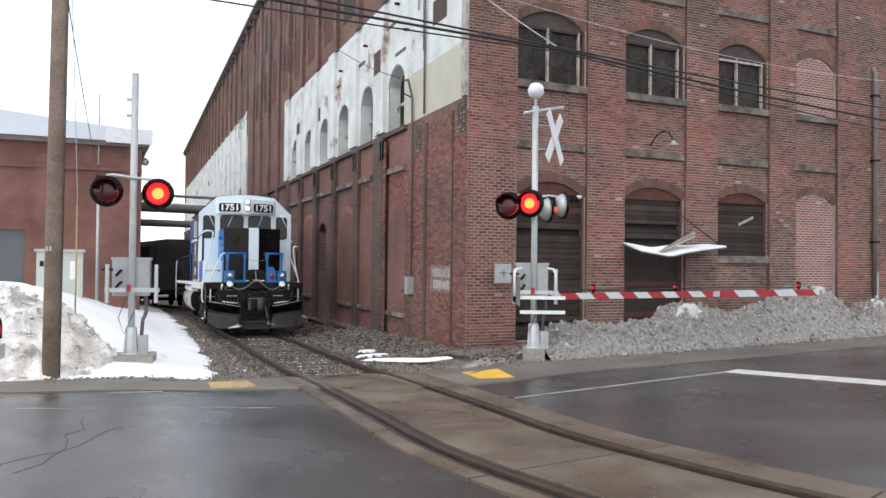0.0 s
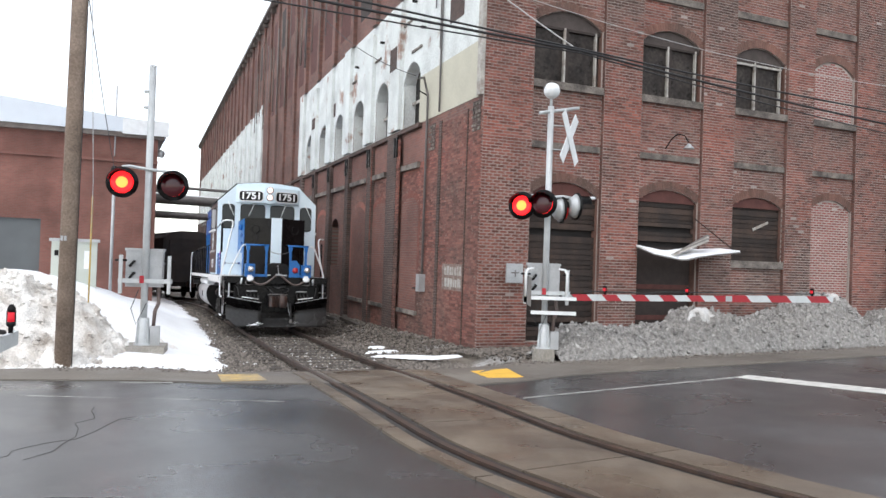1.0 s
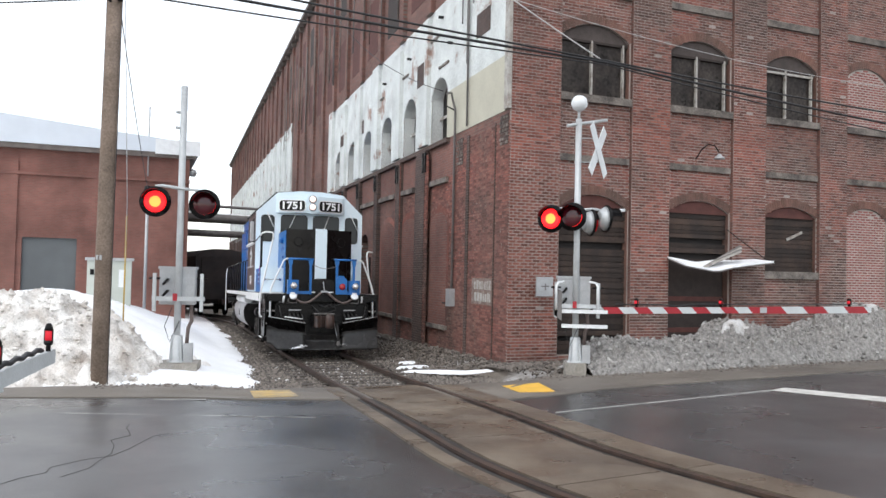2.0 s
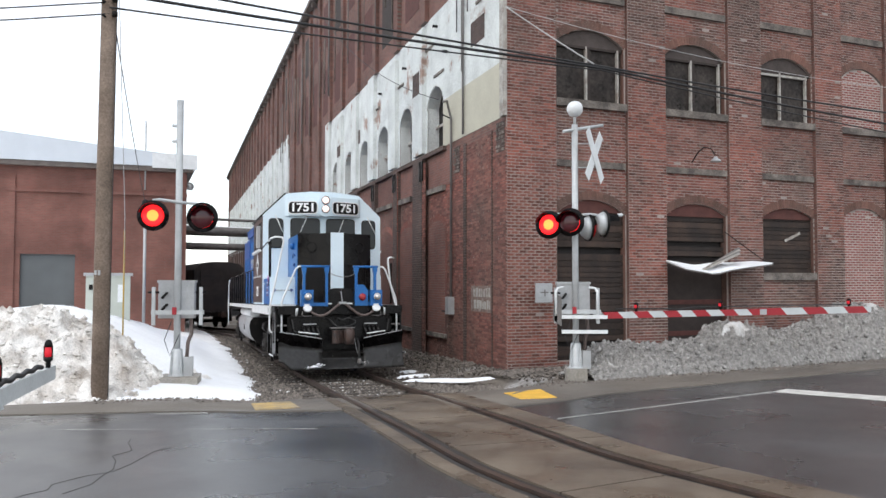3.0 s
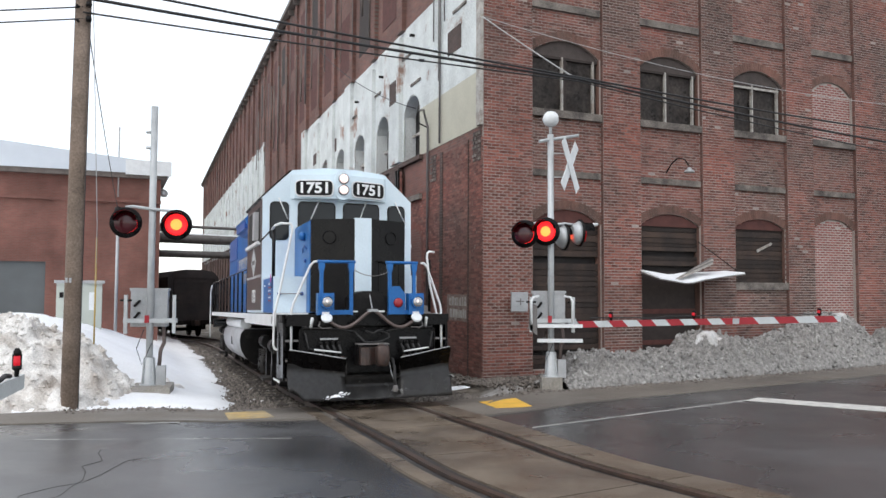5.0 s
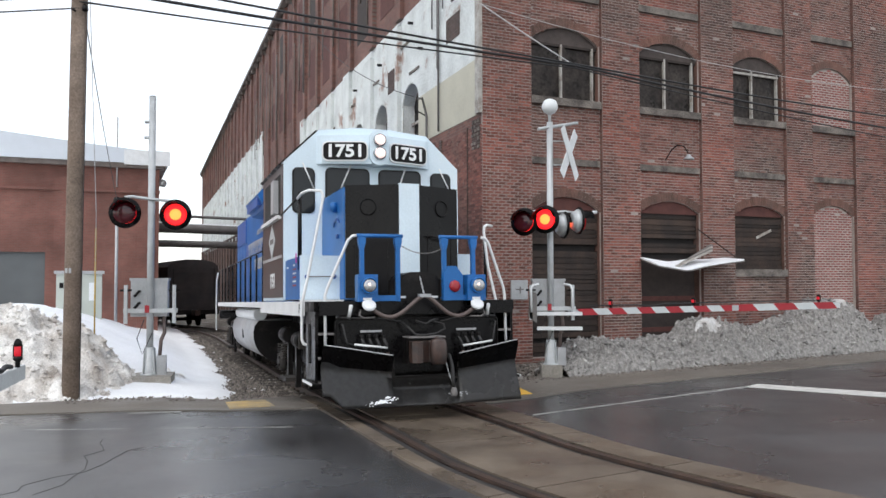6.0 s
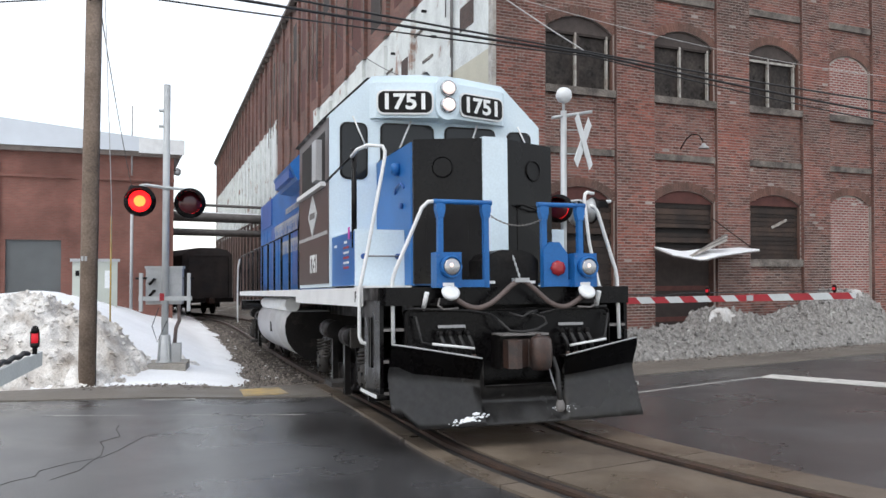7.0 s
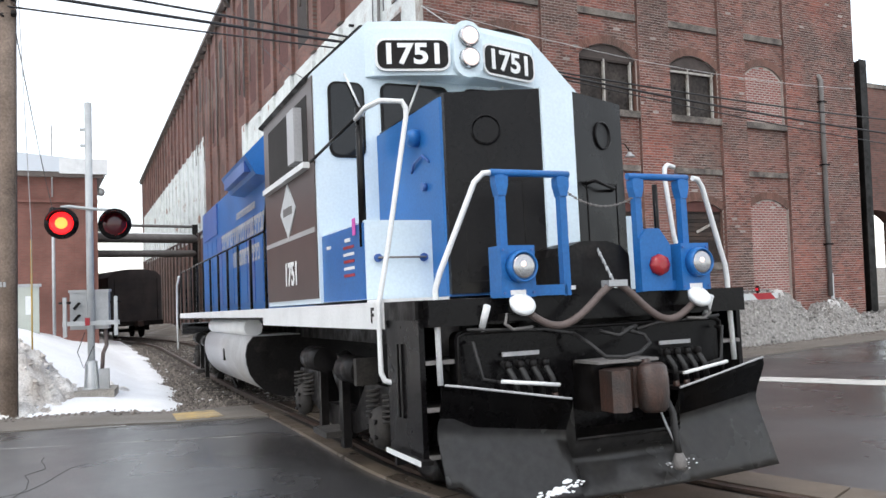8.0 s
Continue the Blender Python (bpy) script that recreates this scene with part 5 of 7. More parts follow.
def loco_deck(loco):
    cube("deck", (-1.46, 1.46, 0.2, 16.4, 1.45, 1.586), M_GRIME, loco, "black steel walkway deck")
    for s in (-1, 1):
        a, b = sorted((s * 1.46, s * 1.52))
        cube("side_sill", (a, b, 0.83, 5.2, 1.385, 1.59), M_WHITE, loco, "white side sill", 0.006)
        cube("side_sill", (a, b, 5.2, 15.4, 1.48, 1.59), M_WHITE, loco, "thin white side sill", 0.006)
        a, b = sorted((s * 1.4, s * 1.44))
        well = cube("step_well_side", (a, b, 0.2, 0.85, 0.5, 1.58), M_BLACK, loco, "black step well side plate", 0.008)
        for y in (0.32, 0.4):
            a, b = sorted((s * 1.438, s * 1.456))
            cube("stiffener", (a, b, y + 0.2, y + 0.235, 0.75, 1.28), M_BLACK, well, "", 0.005)
        a, b = sorted((s * 1.02, s * 1.4))
        cube("step_back", (a, b, 0.84, 0.88, 0.36, 1.45), M_BLACK, loco, "black step well back")
        for z in (0.5, 0.82, 1.14):
            st = cube("step", (a, b, 0.2, 0.55, z, z + 0.03), M_GRIME, loco, "steel step")
            cube("step_edge", (a, b, 0.18, 0.2, z, z + 0.03), M_PIPE, st, "worn grey step edge")
        a, b = sorted((s * 1.4, s * 1.5))
        st = cube("bottom_step", (a, b, 0.12, 0.75, 0.48, 0.51), M_GRIME, loco, "lowest steel step")
        a, b = sorted((s * 1.5, s * 1.51))
        cube("step_edge", (a, b, 0.1, 0.76, 0.485, 0.52), M_WHITE, st, "white step edge")
    lettering("sill_letter", "F", 0.16, M_GRIME, loco, Matrix.Translation((-1.523, 0.93, 1.485)) @ pose(0, 0, 0, 90, 0, -90), "black letter on the sill")
    cube("end_sill", (-1.4, 1.4, 0.1, 0.3, 1.4, 1.585), M_BLACK, loco, "black front end sill", 0.01)
    cube("edge_strip", (-1.47, -0.9, 0.86, 1.2, 1.586, 1.612), M_WHITE, loco, "white deck edge")
    bm = bmesh.new()
    prism(bm, rounded(-1.19, 1.19, 0.6, 1.36, 0.06), "y", 0.16, 0.26)
    bevel(bm, 0.012)
    pilot = part("pilot_plate", bm, M_BLACK, loco, "black pilot plate behind the plow")
    bar("plate_rim", [(-1.17, 0.15, 0.7), (-1.17, 0.15, 1.32), (-1.12, 0.15, 1.345), (1.12, 0.15, 1.345), (1.17, 0.15, 1.32), (1.17, 0.15, 0.7)], 0.014, M_GRIME, pilot, "rounded rim of the plate", 6)
    for s in (-1, 1):
        bar("cut_lever", [(s * 1.1, 0.12, 1.28), (s * 1.1, 0.05, 1.28), (s * 1.05, 0.03, 1.03), (s * 0.88, 0.03, 0.99)], 0.014, M_DKHOSE, pilot, "bent black cut lever")
        bar("lever_rod", [(s * 1.12, 0.1, 1.37), (s * 0.5, 0.08, 1.34), (s * 0.28, 0.06, 1.3)], 0.012, M_DKHOSE, pilot)
        cube("hose_plate", (s * 0.69 - 0.15, s * 0.69 + 0.15, 0.125, 0.14, 1.165, 1.195), M_TANK, pilot, "pale stencilled plate")
        for k in range(4):
            x = s * 0.69 - 0.15 + 0.1 * k
            bar("air_hose", [(x, 0.13, 1.12), (x, 0.04, 1.08), (x + 0.025, 0.0, 1.0), (x + 0.05, 0.02, 0.9)], 0.022, M_DKHOSE, pilot, "black rubber air hose")
            bm = bmesh.new()
            lathe(bm, [(0.024, 0), (0.03, 0.02), (0.03, 0.045), (0.018, 0.06)], 10, Matrix.Translation((x + 0.0, 0.05, 1.08)))
            part("hose_nut", bm, M_GRIME, pilot)
            bm = bmesh.new()
            lathe(bm, [(0.022, 0), (0.028, 0.03), (0.02, 0.07)], 10, Matrix.Translation((x + 0.05, 0.02, 0.83)))
            part("hose_end", bm, M_RUST, pilot, "dark rusty hose coupling")
        bar("footboard_rail", [(s * 0.54, -0.13, 0.965), (s * 0.98, -0.11, 1.02)], 0.014, M_WHITE, pilot, "white grab rail over the plow")
        bar("rail_bracket", [(s * 0.58, -0.12, 0.96), (s * 0.6, 0.16, 0.96)], 0.012, M_DKHOSE, pilot)
        bar("rail_bracket", [(s * 0.94, -0.1, 1.01), (s * 0.94, 0.16, 1.0)], 0.012, M_DKHOSE, pilot)
        bar("pin_lifter", [(s * 1.0, 0.12, 1.36), (s * 0.99, 0.03, 1.53)], 0.026, M_WHITE, pilot, "pale stub handle")
        bm = bmesh.new()
        lathe(bm, [(0.03, -0.05), (0.08, -0.03), (0.095, 0.0), (0.095, 0.015), (0.07, 0.03)], 22, Matrix.Translation((s * 0.775, -0.08, 1.53)) @ pose(0, 0, 0, 52, 0, 0))
        part("white_cap", bm, M_SIGNWHITE, pilot, "white oval receptacle cover with snow")
        bm = bmesh.new()
        box(bm, s * 0.775 - 0.1, s * 0.775 + 0.1, -0.06, 0.12, 1.42, 1.47)
        bevel(bm, 0.015)
        part("cap_bracket", bm, M_GRIME, pilot, "black receptacle body")
        bar("cap_hook", [(s * 0.87, -0.03, 1.47), (s * 0.9, -0.05, 1.4), (s * 0.84, -0.05, 1.36), (s * 0.68, -0.04, 1.37)], 0.012, M_PIPE, pilot)
    line = []
    for k in range(29):
        x = -0.72 + 1.44 * k / 28
        line.append((x, -0.06 - 0.03 * math.sin(math.pi * k / 28), 1.655 - 0.27 * math.sin(math.pi * min(1.0, abs(x) / 0.96)) ** 1.5 - 0.03 * abs(x)))
    bar("jumper_cable", line, 0.027, M_HOSE, pilot, "thick grey jumper cable hung in two loops", 10)
    bm = bmesh.new()
    box(bm, -0.08, 0.08, -0.13, -0.03, 1.63, 1.675)
    bevel(bm, 0.012)
    part("cable_clamp", bm, M_GALV, pilot)
    bm = bmesh.new()
    for k in range(9):
        bmesh.ops.create_icosphere(bm, subdivisions=1, radius=1, matrix=Matrix.Translation((0, -0.06 + 0.02 * k, 1.68 + 0.028 * k)) @ Matrix.Diagonal((0.016 if k % 2 else 0.008, 0.012, 0.022, 1)))
    part("cable_chain", bm, M_GALV, pilot, "short steel chain")
    bar("uncoupling_rod", [(-0.28, 0.06, 1.3), (-0.22, -0.06, 1.22), (-0.14, -0.12, 1.13), (0.0, -0.14, 1.12), (0.16, -0.12, 1.14), (0.3, -0.06, 1.2), (0.3, 0.0, 1.26), (0.14, 0.05, 1.31)], 0.015, M_DKHOSE, pilot, "bent uncoupling rod")
    bar("hand_lever", [(-0.1, 0.0, 1.31), (0.02, -0.08, 1.27), (0.1, -0.1, 1.32), (0.2, -0.04, 1.33)], 0.016, M_DKHOSE, pilot)
    # coupler: pocket, shank, head with its guard arm, knuckle
    bm = bmesh.new()
    box(bm, -0.24, 0.24, -0.08, 0.16, 0.74, 1.1)
    bevel(bm, 0.03)
    part("coupler_pocket", bm, M_GRIME, pilot, "grimy coupler pocket")
    cube("top_plate", (-0.26, 0.26, -0.2, 0.1, 1.085, 1.105), M_PIPE, pilot, "worn pocket edge", 0.005)
    bm = bmesh.new()
    prism(bm, [(-0.12, 0.0), (-0.17, -0.14), (-0.26, -0.2), (-0.27, -0.36), (-0.21, -0.42), (-0.13, -0.38), (-0.09, -0.27), (0.0, -0.24), (0.09, -0.27), (0.17, -0.2), (0.14, -0.08), (0.11, 0.0)], "z", 0.77, 1.05)
    bevel(bm, 0.035, 3)
    head = part("coupler", bm, M_RUST, pilot, "rusty brown knuckle coupler")
    bm = bmesh.new()
    lathe(bm, [(0.07, -0.17), (0.095, -0.14), (0.105, -0.05), (0.105, 0.05), (0.095, 0.14), (0.07, 0.17)], 16, Matrix.Translation((0.11, -0.31, 0.91)) @ Matrix.Diagonal((1.15, 0.9, 1, 1)))
    part("knuckle", bm, M_RUST, head, "rusty coupler knuckle")
    bar("knuckle_pin", [(0.13, -0.22, 1.04), (0.13, -0.22, 1.1)], 0.03, M_RUST, head)
    bar("brake_hose", [(0.3, 0.05, 0.86), (0.33, -0.14, 0.84), (0.34, -0.22, 0.7), (0.34, -0.24, 0.52), (0.35, -0.25, 0.4)], 0.026, M_DKHOSE, pilot, "hanging black brake hose")
    bar("hose_chain", [(0.26, -0.05, 0.95), (0.3, -0.2, 0.6), (0.35, -0.26, 0.42)], 0.009, M_GALV, pilot)
    bm = bmesh.new()
    lathe(bm, [(0.03, 0), (0.05, 0.03), (0.045, 0.08), (0.028, 0.12)], 10, Matrix.Translation((0.35, -0.25, 0.3)))
    part("gladhand", bm, M_PIPE, pilot, "dull steel hose end")
    # plow: two shallow wings, the top rim leaning forward over a hollow, the toe forward again
    def wing(x, z):
        a = abs(x)
        top = plow_top(x)
        h = (top - z) / (top - 0.2)
        lean = -0.05 + 0.12 * smooth(h / 0.42) if h < 0.42 else 0.07 - 0.2 * (h - 0.42) / 0.58
        return -0.12 + 0.1 * (a / 1.4) ** 2 + lean

    def plow_top(x):
        return 0.86 + 0.16 * min(1.0, (abs(x) - 0.46) / 0.9) if abs(x) > 0.455 else 0.58

    xs = [-1.4, -1.39, -1.3, -1.15, -1.0, -0.85, -0.7, -0.55, -0.46, -0.45, -0.3, -0.15, 0.0, 0.15, 0.3, 0.45, 0.46, 0.55, 0.7, 0.85, 1.0, 1.15, 1.3, 1.39, 1.4]
    bm, cols = bmesh.new(), []
    for x in xs:
        top = plow_top(x) - (0.05 if abs(x) > 1.395 else 0)
        low = 0.2 if x > -1.2 else 0.36
        col = []
        for k in range(13):
            z = top + (low - top) * k / 12
            col.append(bm.verts.new((x, wing(x, z), z)))
        cols.append(col)
    for p, q in zip(cols, cols[1:]):
        for k in range(12):
            f = bm.faces.new((p[k], p[k + 1], q[k + 1], q[k]))
            # reflections put into the colour: black upper band, grey lower face
            f.smooth, f.material_index = True, 1 if k < 4 and abs(p[0].co.x + q[0].co.x) > 0.92 else 0
    bmesh.ops.solidify(bm, geom=bm.faces[:], thickness=0.025)
    plow = part("snow_plow", bm, M_PLOW, loco, "black curved pilot plow, its lower face coloured grey for reflected sky and road")
    plow.data.materials.append(M_BLACK)
    cube("back_plate", (-1.0, 1.0, 0.45, 0.5, 0.3, 1.4), M_GRIME, loco, "black plate behind the coupler")
    for s in (-1, 1):
        bar("plow_edge", [(s * x, wing(x, plow_top(x)) - 0.004, plow_top(x) + 0.004) for x in (0.47, 0.6, 0.8, 1.0, 1.2, 1.38)], 0.009, M_TANK, plow, "worn bright plow edge", 6)
        bar("wing_brace", [(s * 0.7, 0.2, 0.75), (s * 0.72, -0.02, 0.7)], 0.03, M_GRIME, plow)
        a, b = sorted((s * 0.55, s * 1.05))
        cube("plow_step", (a, b, -0.05, 0.12, 0.83, 0.855), M_GRIME, plow, "black step ledge behind the plow rim")
    bar("notch_rim", [(-0.44, wing(0.44, 0.58) - 0.004, 0.585), (0.44, wing(0.44, 0.58) - 0.004, 0.585)], 0.012, M_GRIME, plow, "", 6)
    rnd = random.Random(6)
    bm = bmesh.new()
    for k in range(90):
        far = k > 62
        x = rnd.gauss(-0.62, 0.1) if not far else rnd.gauss(0.42, 0.07)
        z = 0.27 + rnd.gauss(0, 0.012) + (0.14 * (x + 0.62) if not far else 0.05)
        r = abs(rnd.gauss(0, 0.008)) + 0.003 if not far else rnd.uniform(0.003, 0.008)
        bmesh.ops.create_icosphere(bm, subdivisions=1, radius=1, matrix=Matrix.Translation((x, wing(x, z), z)) @ Matrix.Diagonal((r * 1.7, 0.007, r * 0.8, 1)))
    ob = part("snow_clots", bm, M_SNOW, plow, "stuck clots of snow")
    ob["kind"] = "stuff"


def loco_rails(loco):
    # blue gate frames with ditch lights
    for s, posts in ((-1, (-0.84, -0.335)), (1, (0.335, 0.77))):
        lampx = s * 0.78
        bm = bmesh.new()
        for x in posts:
            box(bm, x - 0.028, x + 0.028, 0.02, 0.08, 1.58, 2.45)
            prism(bm, [(x - 0.05, 2.44), (x + 0.05, 2.44), (x + 0.05, 2.38), (x + 0.03, 2.3), (x - 0.03, 2.3), (x - 0.05, 2.38)], "y", 0.01, 0.09)
        tube(bm, [(posts[0] - 0.07, 0.05, 2.465), (posts[1] + 0.07, 0.05, 2.465)], 0.027, 10)
        box(bm, posts[0], posts[1], 0.02, 0.08, 1.585, 1.66)
        gate = part("end_railing", bm, M_BLUE, loco, "blue front end railing")
        bm = bmesh.new()
        box(bm, lampx - 0.135, lampx + 0.135, -0.06, 0.12, 1.58, 1.94)
        bevel(bm, 0.015)
        bx = part("ditch_light_box", bm, M_BLUE, gate, "blue ditch light box")
        m = Matrix.Translation((lampx + 0.01, -0.06, 1.79)) @ pose(0, 0, 0, 90)
        bm = bmesh.new()
        lathe(bm, [(0.112, 0.0), (0.112, 0.05), (0.104, 0.075), (0.096, 0.075), (0.09, 0.03)], 24, m)
        part("lamp_rim", bm, M_BLUE, bx, "blue lamp rim")
        bm = bmesh.new()
        lathe(bm, [(0.092, 0.055), (0.088, 0.068), (0.07, 0.074), (0.02, 0.078)], 24, m)
        part("ditch_lamp", bm, M_CHROME, bx, "clear ditch light lens")
        bm = bmesh.new()
        bmesh.ops.create_icosphere(bm, subdivisions=2, radius=0.024, matrix=m @ Matrix.Translation((-0.01, 0.015, 0.066)))
        part("ditch_bulb", bm, M_HEAD, bx, "lit warm bulb")
        cube("stencil_plate", (lampx - 0.07, lampx + 0.05, -0.064, -0.06, 1.595, 1.63), M_WHITE, bx)
        for dx in (-0.115, 0.115):
            for z in (1.61, 1.91):
                bm = bmesh.new()
                lathe(bm, [(0.011, 0.0), (0.011, 0.008)], 6, Matrix.Translation((lampx + dx, -0.06, z)) @ pose(0, 0, 0, 90))
                part("bolt", bm, M_DKBLUE, bx)
    bm = bmesh.new()
    prism(bm, [(0.31, 1.585), (0.6, 1.585), (0.6, 1.93), (0.5, 2.06), (0.38, 2.06), (0.31, 1.98)], "y", 0.0, 0.05)
    bevel(bm, 0.008)
    mk = part("marker_panel", bm, M_BLUE, loco, "blue marker lamp panel")
    bm = bmesh.new()
    lathe(bm, [(0.085, 0), (0.085, 0.02), (0.075, 0.05), (0.03, 0.06)], 8, Matrix.Translation((0.47, 0.0, 1.78)) @ pose(0, 0, 0, 90))
    part("marker_lamp", bm, M_REDLENS, mk, "red marker lamp")
    # chain
    bm = bmesh.new()
    n = 30
    for k in range(n):
        t = k / (n - 1)
        x, z = -0.32 + 0.64 * t, 2.36 - 0.05 * t - 0.1 * (1 - (2 * t - 1) ** 2)
        bmesh.ops.create_icosphere(bm, subdivisions=1, radius=1, matrix=Matrix.Translation((x, 0.05, z)) @ Matrix.Diagonal((0.017, 0.006 if k % 2 else 0.011, 0.011 if k % 2 else 0.006, 1)))
    part("safety_chain", bm, M_PIPE, loco, "sagging steel safety chain")
    for s in (-1, 1):
        bar("step_handrail", [(s * 0.9, 0.05, 2.465), (s * 0.96, 0.06, 2.46), (s * 1.02, 0.08, 2.4), (s * 1.28, 0.16, 1.77), (s * 1.31, 0.18, 1.66), (s * 1.31, 0.18, 1.55), (s * 1.31, 0.16, 1.0)], 0.021, M_WHITE, loco, "white bent step handrail", 10)
    bar("corner_handrail", [(-1.36, 0.8, 0.995), (-1.44, 0.8, 0.985), (-1.48, 0.82, 1.0), (-1.5, 0.84, 1.06), (-1.5, 0.84, 1.56), (-1.4, 0.86, 2.0), (-1.19, 0.9, 3.05), (-1.19, 0.9, 3.12), (-1.22, 0.9, 3.17), (-1.38, 0.96, 3.18), (-1.46, 1.1, 3.15), (-1.48, 1.3, 3.1)], 0.021, M_WHITE, loco, "tall white corner handrail", 10)
    bar("corner_post", [(-1.45, 1.3, 2.05), (-1.45, 1.3, 3.2)], 0.032, M_BLACK, loco, "black corner grab post", 10)
    bar("mirror_arm", [(-1.45, 1.3, 3.14), (-1.53, 2.6, 2.98)], 0.014, M_GRIME, loco)
    bar("corner_handrail", [(1.36, 0.8, 0.995), (1.44, 0.8, 1.0), (1.47, 0.84, 1.06), (1.47, 0.84, 1.56), (1.34, 0.84, 2.1), (1.28, 0.84, 2.62), (1.29, 0.84, 2.7), (1.34, 0.86, 2.73), (1.44, 0.9, 2.72)], 0.021, M_WHITE, loco, "white corner handrail", 10)
    bar("corner_post", [(1.45, 1.2, 1.62), (1.45, 1.2, 2.6)], 0.026, M_BLACK, loco, "black corner grab post", 10)
    # side handrails along the long hood
    for s in (-1, 1):
        ys = [5.2 + 1.02 * k for k in range(11)]
        for y in ys:
            bar("stanchion", [(s * 1.47, y, 1.52), (s * 1.47, y, 2.55)], 0.02, M_BLACK, loco, "black handrail stanchion", 6)
        bar("side_handrail", [(s * 1.47, 5.0, 3.05), (s * 1.47, 5.2, 2.57), (s * 1.47, 15.5, 2.57), (s * 1.47, 16.1, 2.0), (s * 1.47, 16.15, 1.2)], 0.018, M_BLACK, loco, "black side handrail", 6)
        bar("rear_handrail", [(s * 1.5, 15.7, 2.5), (s * 1.5, 16.2, 2.3), (s * 1.5, 16.35, 1.4), (s * 1.5, 16.2, 0.7)], 0.024, M_WHITE, loco, "white rear corner handrail", 6)


def loco_hood(loco):
    bm = bmesh.new()
    prism(bm, [(-0.92, 1.59), (-0.92, 3.98), (-0.7, 4.18), (0.7, 4.18), (0.92, 3.98), (0.92, 1.59)], "y", 4.9, 15.6)
    bevel(bm, 0.03)
    hood = part("long_hood", bm, M_BLUE, loco, "long blue engine hood with doors")
    y = 5.15
    for k in range(14):
        for s in (-1, 1):
            a, b = sorted((s * 0.92, s * 0.938))
            cube("hood_door", (a, b, y, y + 0.66, 1.72, 3.2), M_BLUE if k % 5 else M_DKBLUE, hood, "", 0.006)
        y += 0.73
    for s in (-1, 1):
        a, b = sorted((s * 0.9, s * 0.95))
        cube("radiator_grille", (a, b, 13.0, 15.3, 3.28, 3.95), M_DKBLUE, hood, "dark blue radiator grille")
        a, b = sorted((s * 0.8, s * 1.34))
        bm = bmesh.new()
        prism(bm, [(s * 0.85, 3.62), (s * 1.16, 3.66), (s * 1.32, 3.95), (s * 0.95, 4.34), (s * 0.6, 4.34)], "y", 7.3, 9.7)
        bevel(bm, 0.02)
        part("intake_box", bm, M_BLUE, hood, "flared blue intake box")
        cube("intake_grille", (min(s * 1.2, s * 1.3), max(s * 1.2, s * 1.3), 7.5, 9.5, 3.72, 3.9), M_DKBLUE, hood)
    # worn painted name along the hood, drawn as bars
    rnd = random.Random(29)
    for z, y0, y1, h, w in ((3.02, 7.8, 12.3, 0.3, 0.2), (2.56, 8.3, 10.9, 0.28, 0.2), (3.36, 8.6, 10.4, 0.12, 0.12)):
        bm, yy = bmesh.new(), y0
        while yy < y1:
            for q0, q1, e0, e1 in ((0, 0.28, 0, 1), (0.28, 0.72, 0.78, 1), (0.72, 1, rnd.choice((0, 0.5)), 1), (0.28, 0.72, 0, rnd.choice((0.2, 0.02)))):
                box(bm, -0.9425, -0.9395, yy + w * q0, yy + w * q1, z + h * (e0 - 0.5), z + h * (e1 - 0.5))
            yy += w * 1.22
        part("painted_name", bm, M_TANK, hood, "row of worn pale painted bars")
    bm = bmesh.new()
    lathe(bm, [(0.55, 4.16), (0.55, 4.3), (0.4, 4.35)], 24, Matrix.Translation((0, 13.8, 0)))
    part("radiator_fan", bm, M_GRIME, hood)
    bm = bmesh.new()
    box(bm, -0.25, 0.25, 8.8, 9.6, 4.16, 4.42)
    bevel(bm, 0.04)
    part("exhaust_stack", bm, M_GRIME, hood)
    # underframe
    cube("centre_sill", (-0.6, 0.6, 0.3, 16.2, 1.15, 1.47), M_GRIME, loco, "black underframe")
    bm = bmesh.new()
    side = [(1.3, 1.2), (1.38, 1.1), (1.41, 0.95), (1.4, 0.8), (1.36, 0.66), (1.28, 0.53), (1.17, 0.42), (1.03, 0.34), (0.85, 0.29)]
    prism(bm, [(-x, z) for x, z in side] + side[::-1], "y", 7.1, 11.8)
    for f in bm.faces:
        f.smooth = abs(f.normal.y) < 0.5 and len(f.verts) == 4
    tank = part("fuel_tank", bm, M_TANK, loco, "grey-white fuel tank")
    bm = bmesh.new()
    prism(bm, [(-x * 1.012, z - 0.01) for x, z in side] + [(x * 1.012, z - 0.01) for x, z in side[::-1]], "y", 7.03, 7.1)
    bevel(bm, 0.012)
    part("tank_end", bm, M_GRIME, tank, "black tank end")
    cube("tank_mark", (-1.425, -1.37, 9.2, 9.3, 0.75, 0.95), M_GRIME, tank)
    bm = bmesh.new()
    tube(bm, [(-1.24, 7.4, 1.32), (-1.24, 11.4, 1.32)], 0.14, 14)
    part("air_reservoir", bm, M_WHITE, loco, "white air reservoir")
    bar("rear_end_sill", [(-1.4, 16.3, 1.2), (1.4, 16.3, 1.2)], 0.15, M_BLACK, loco)
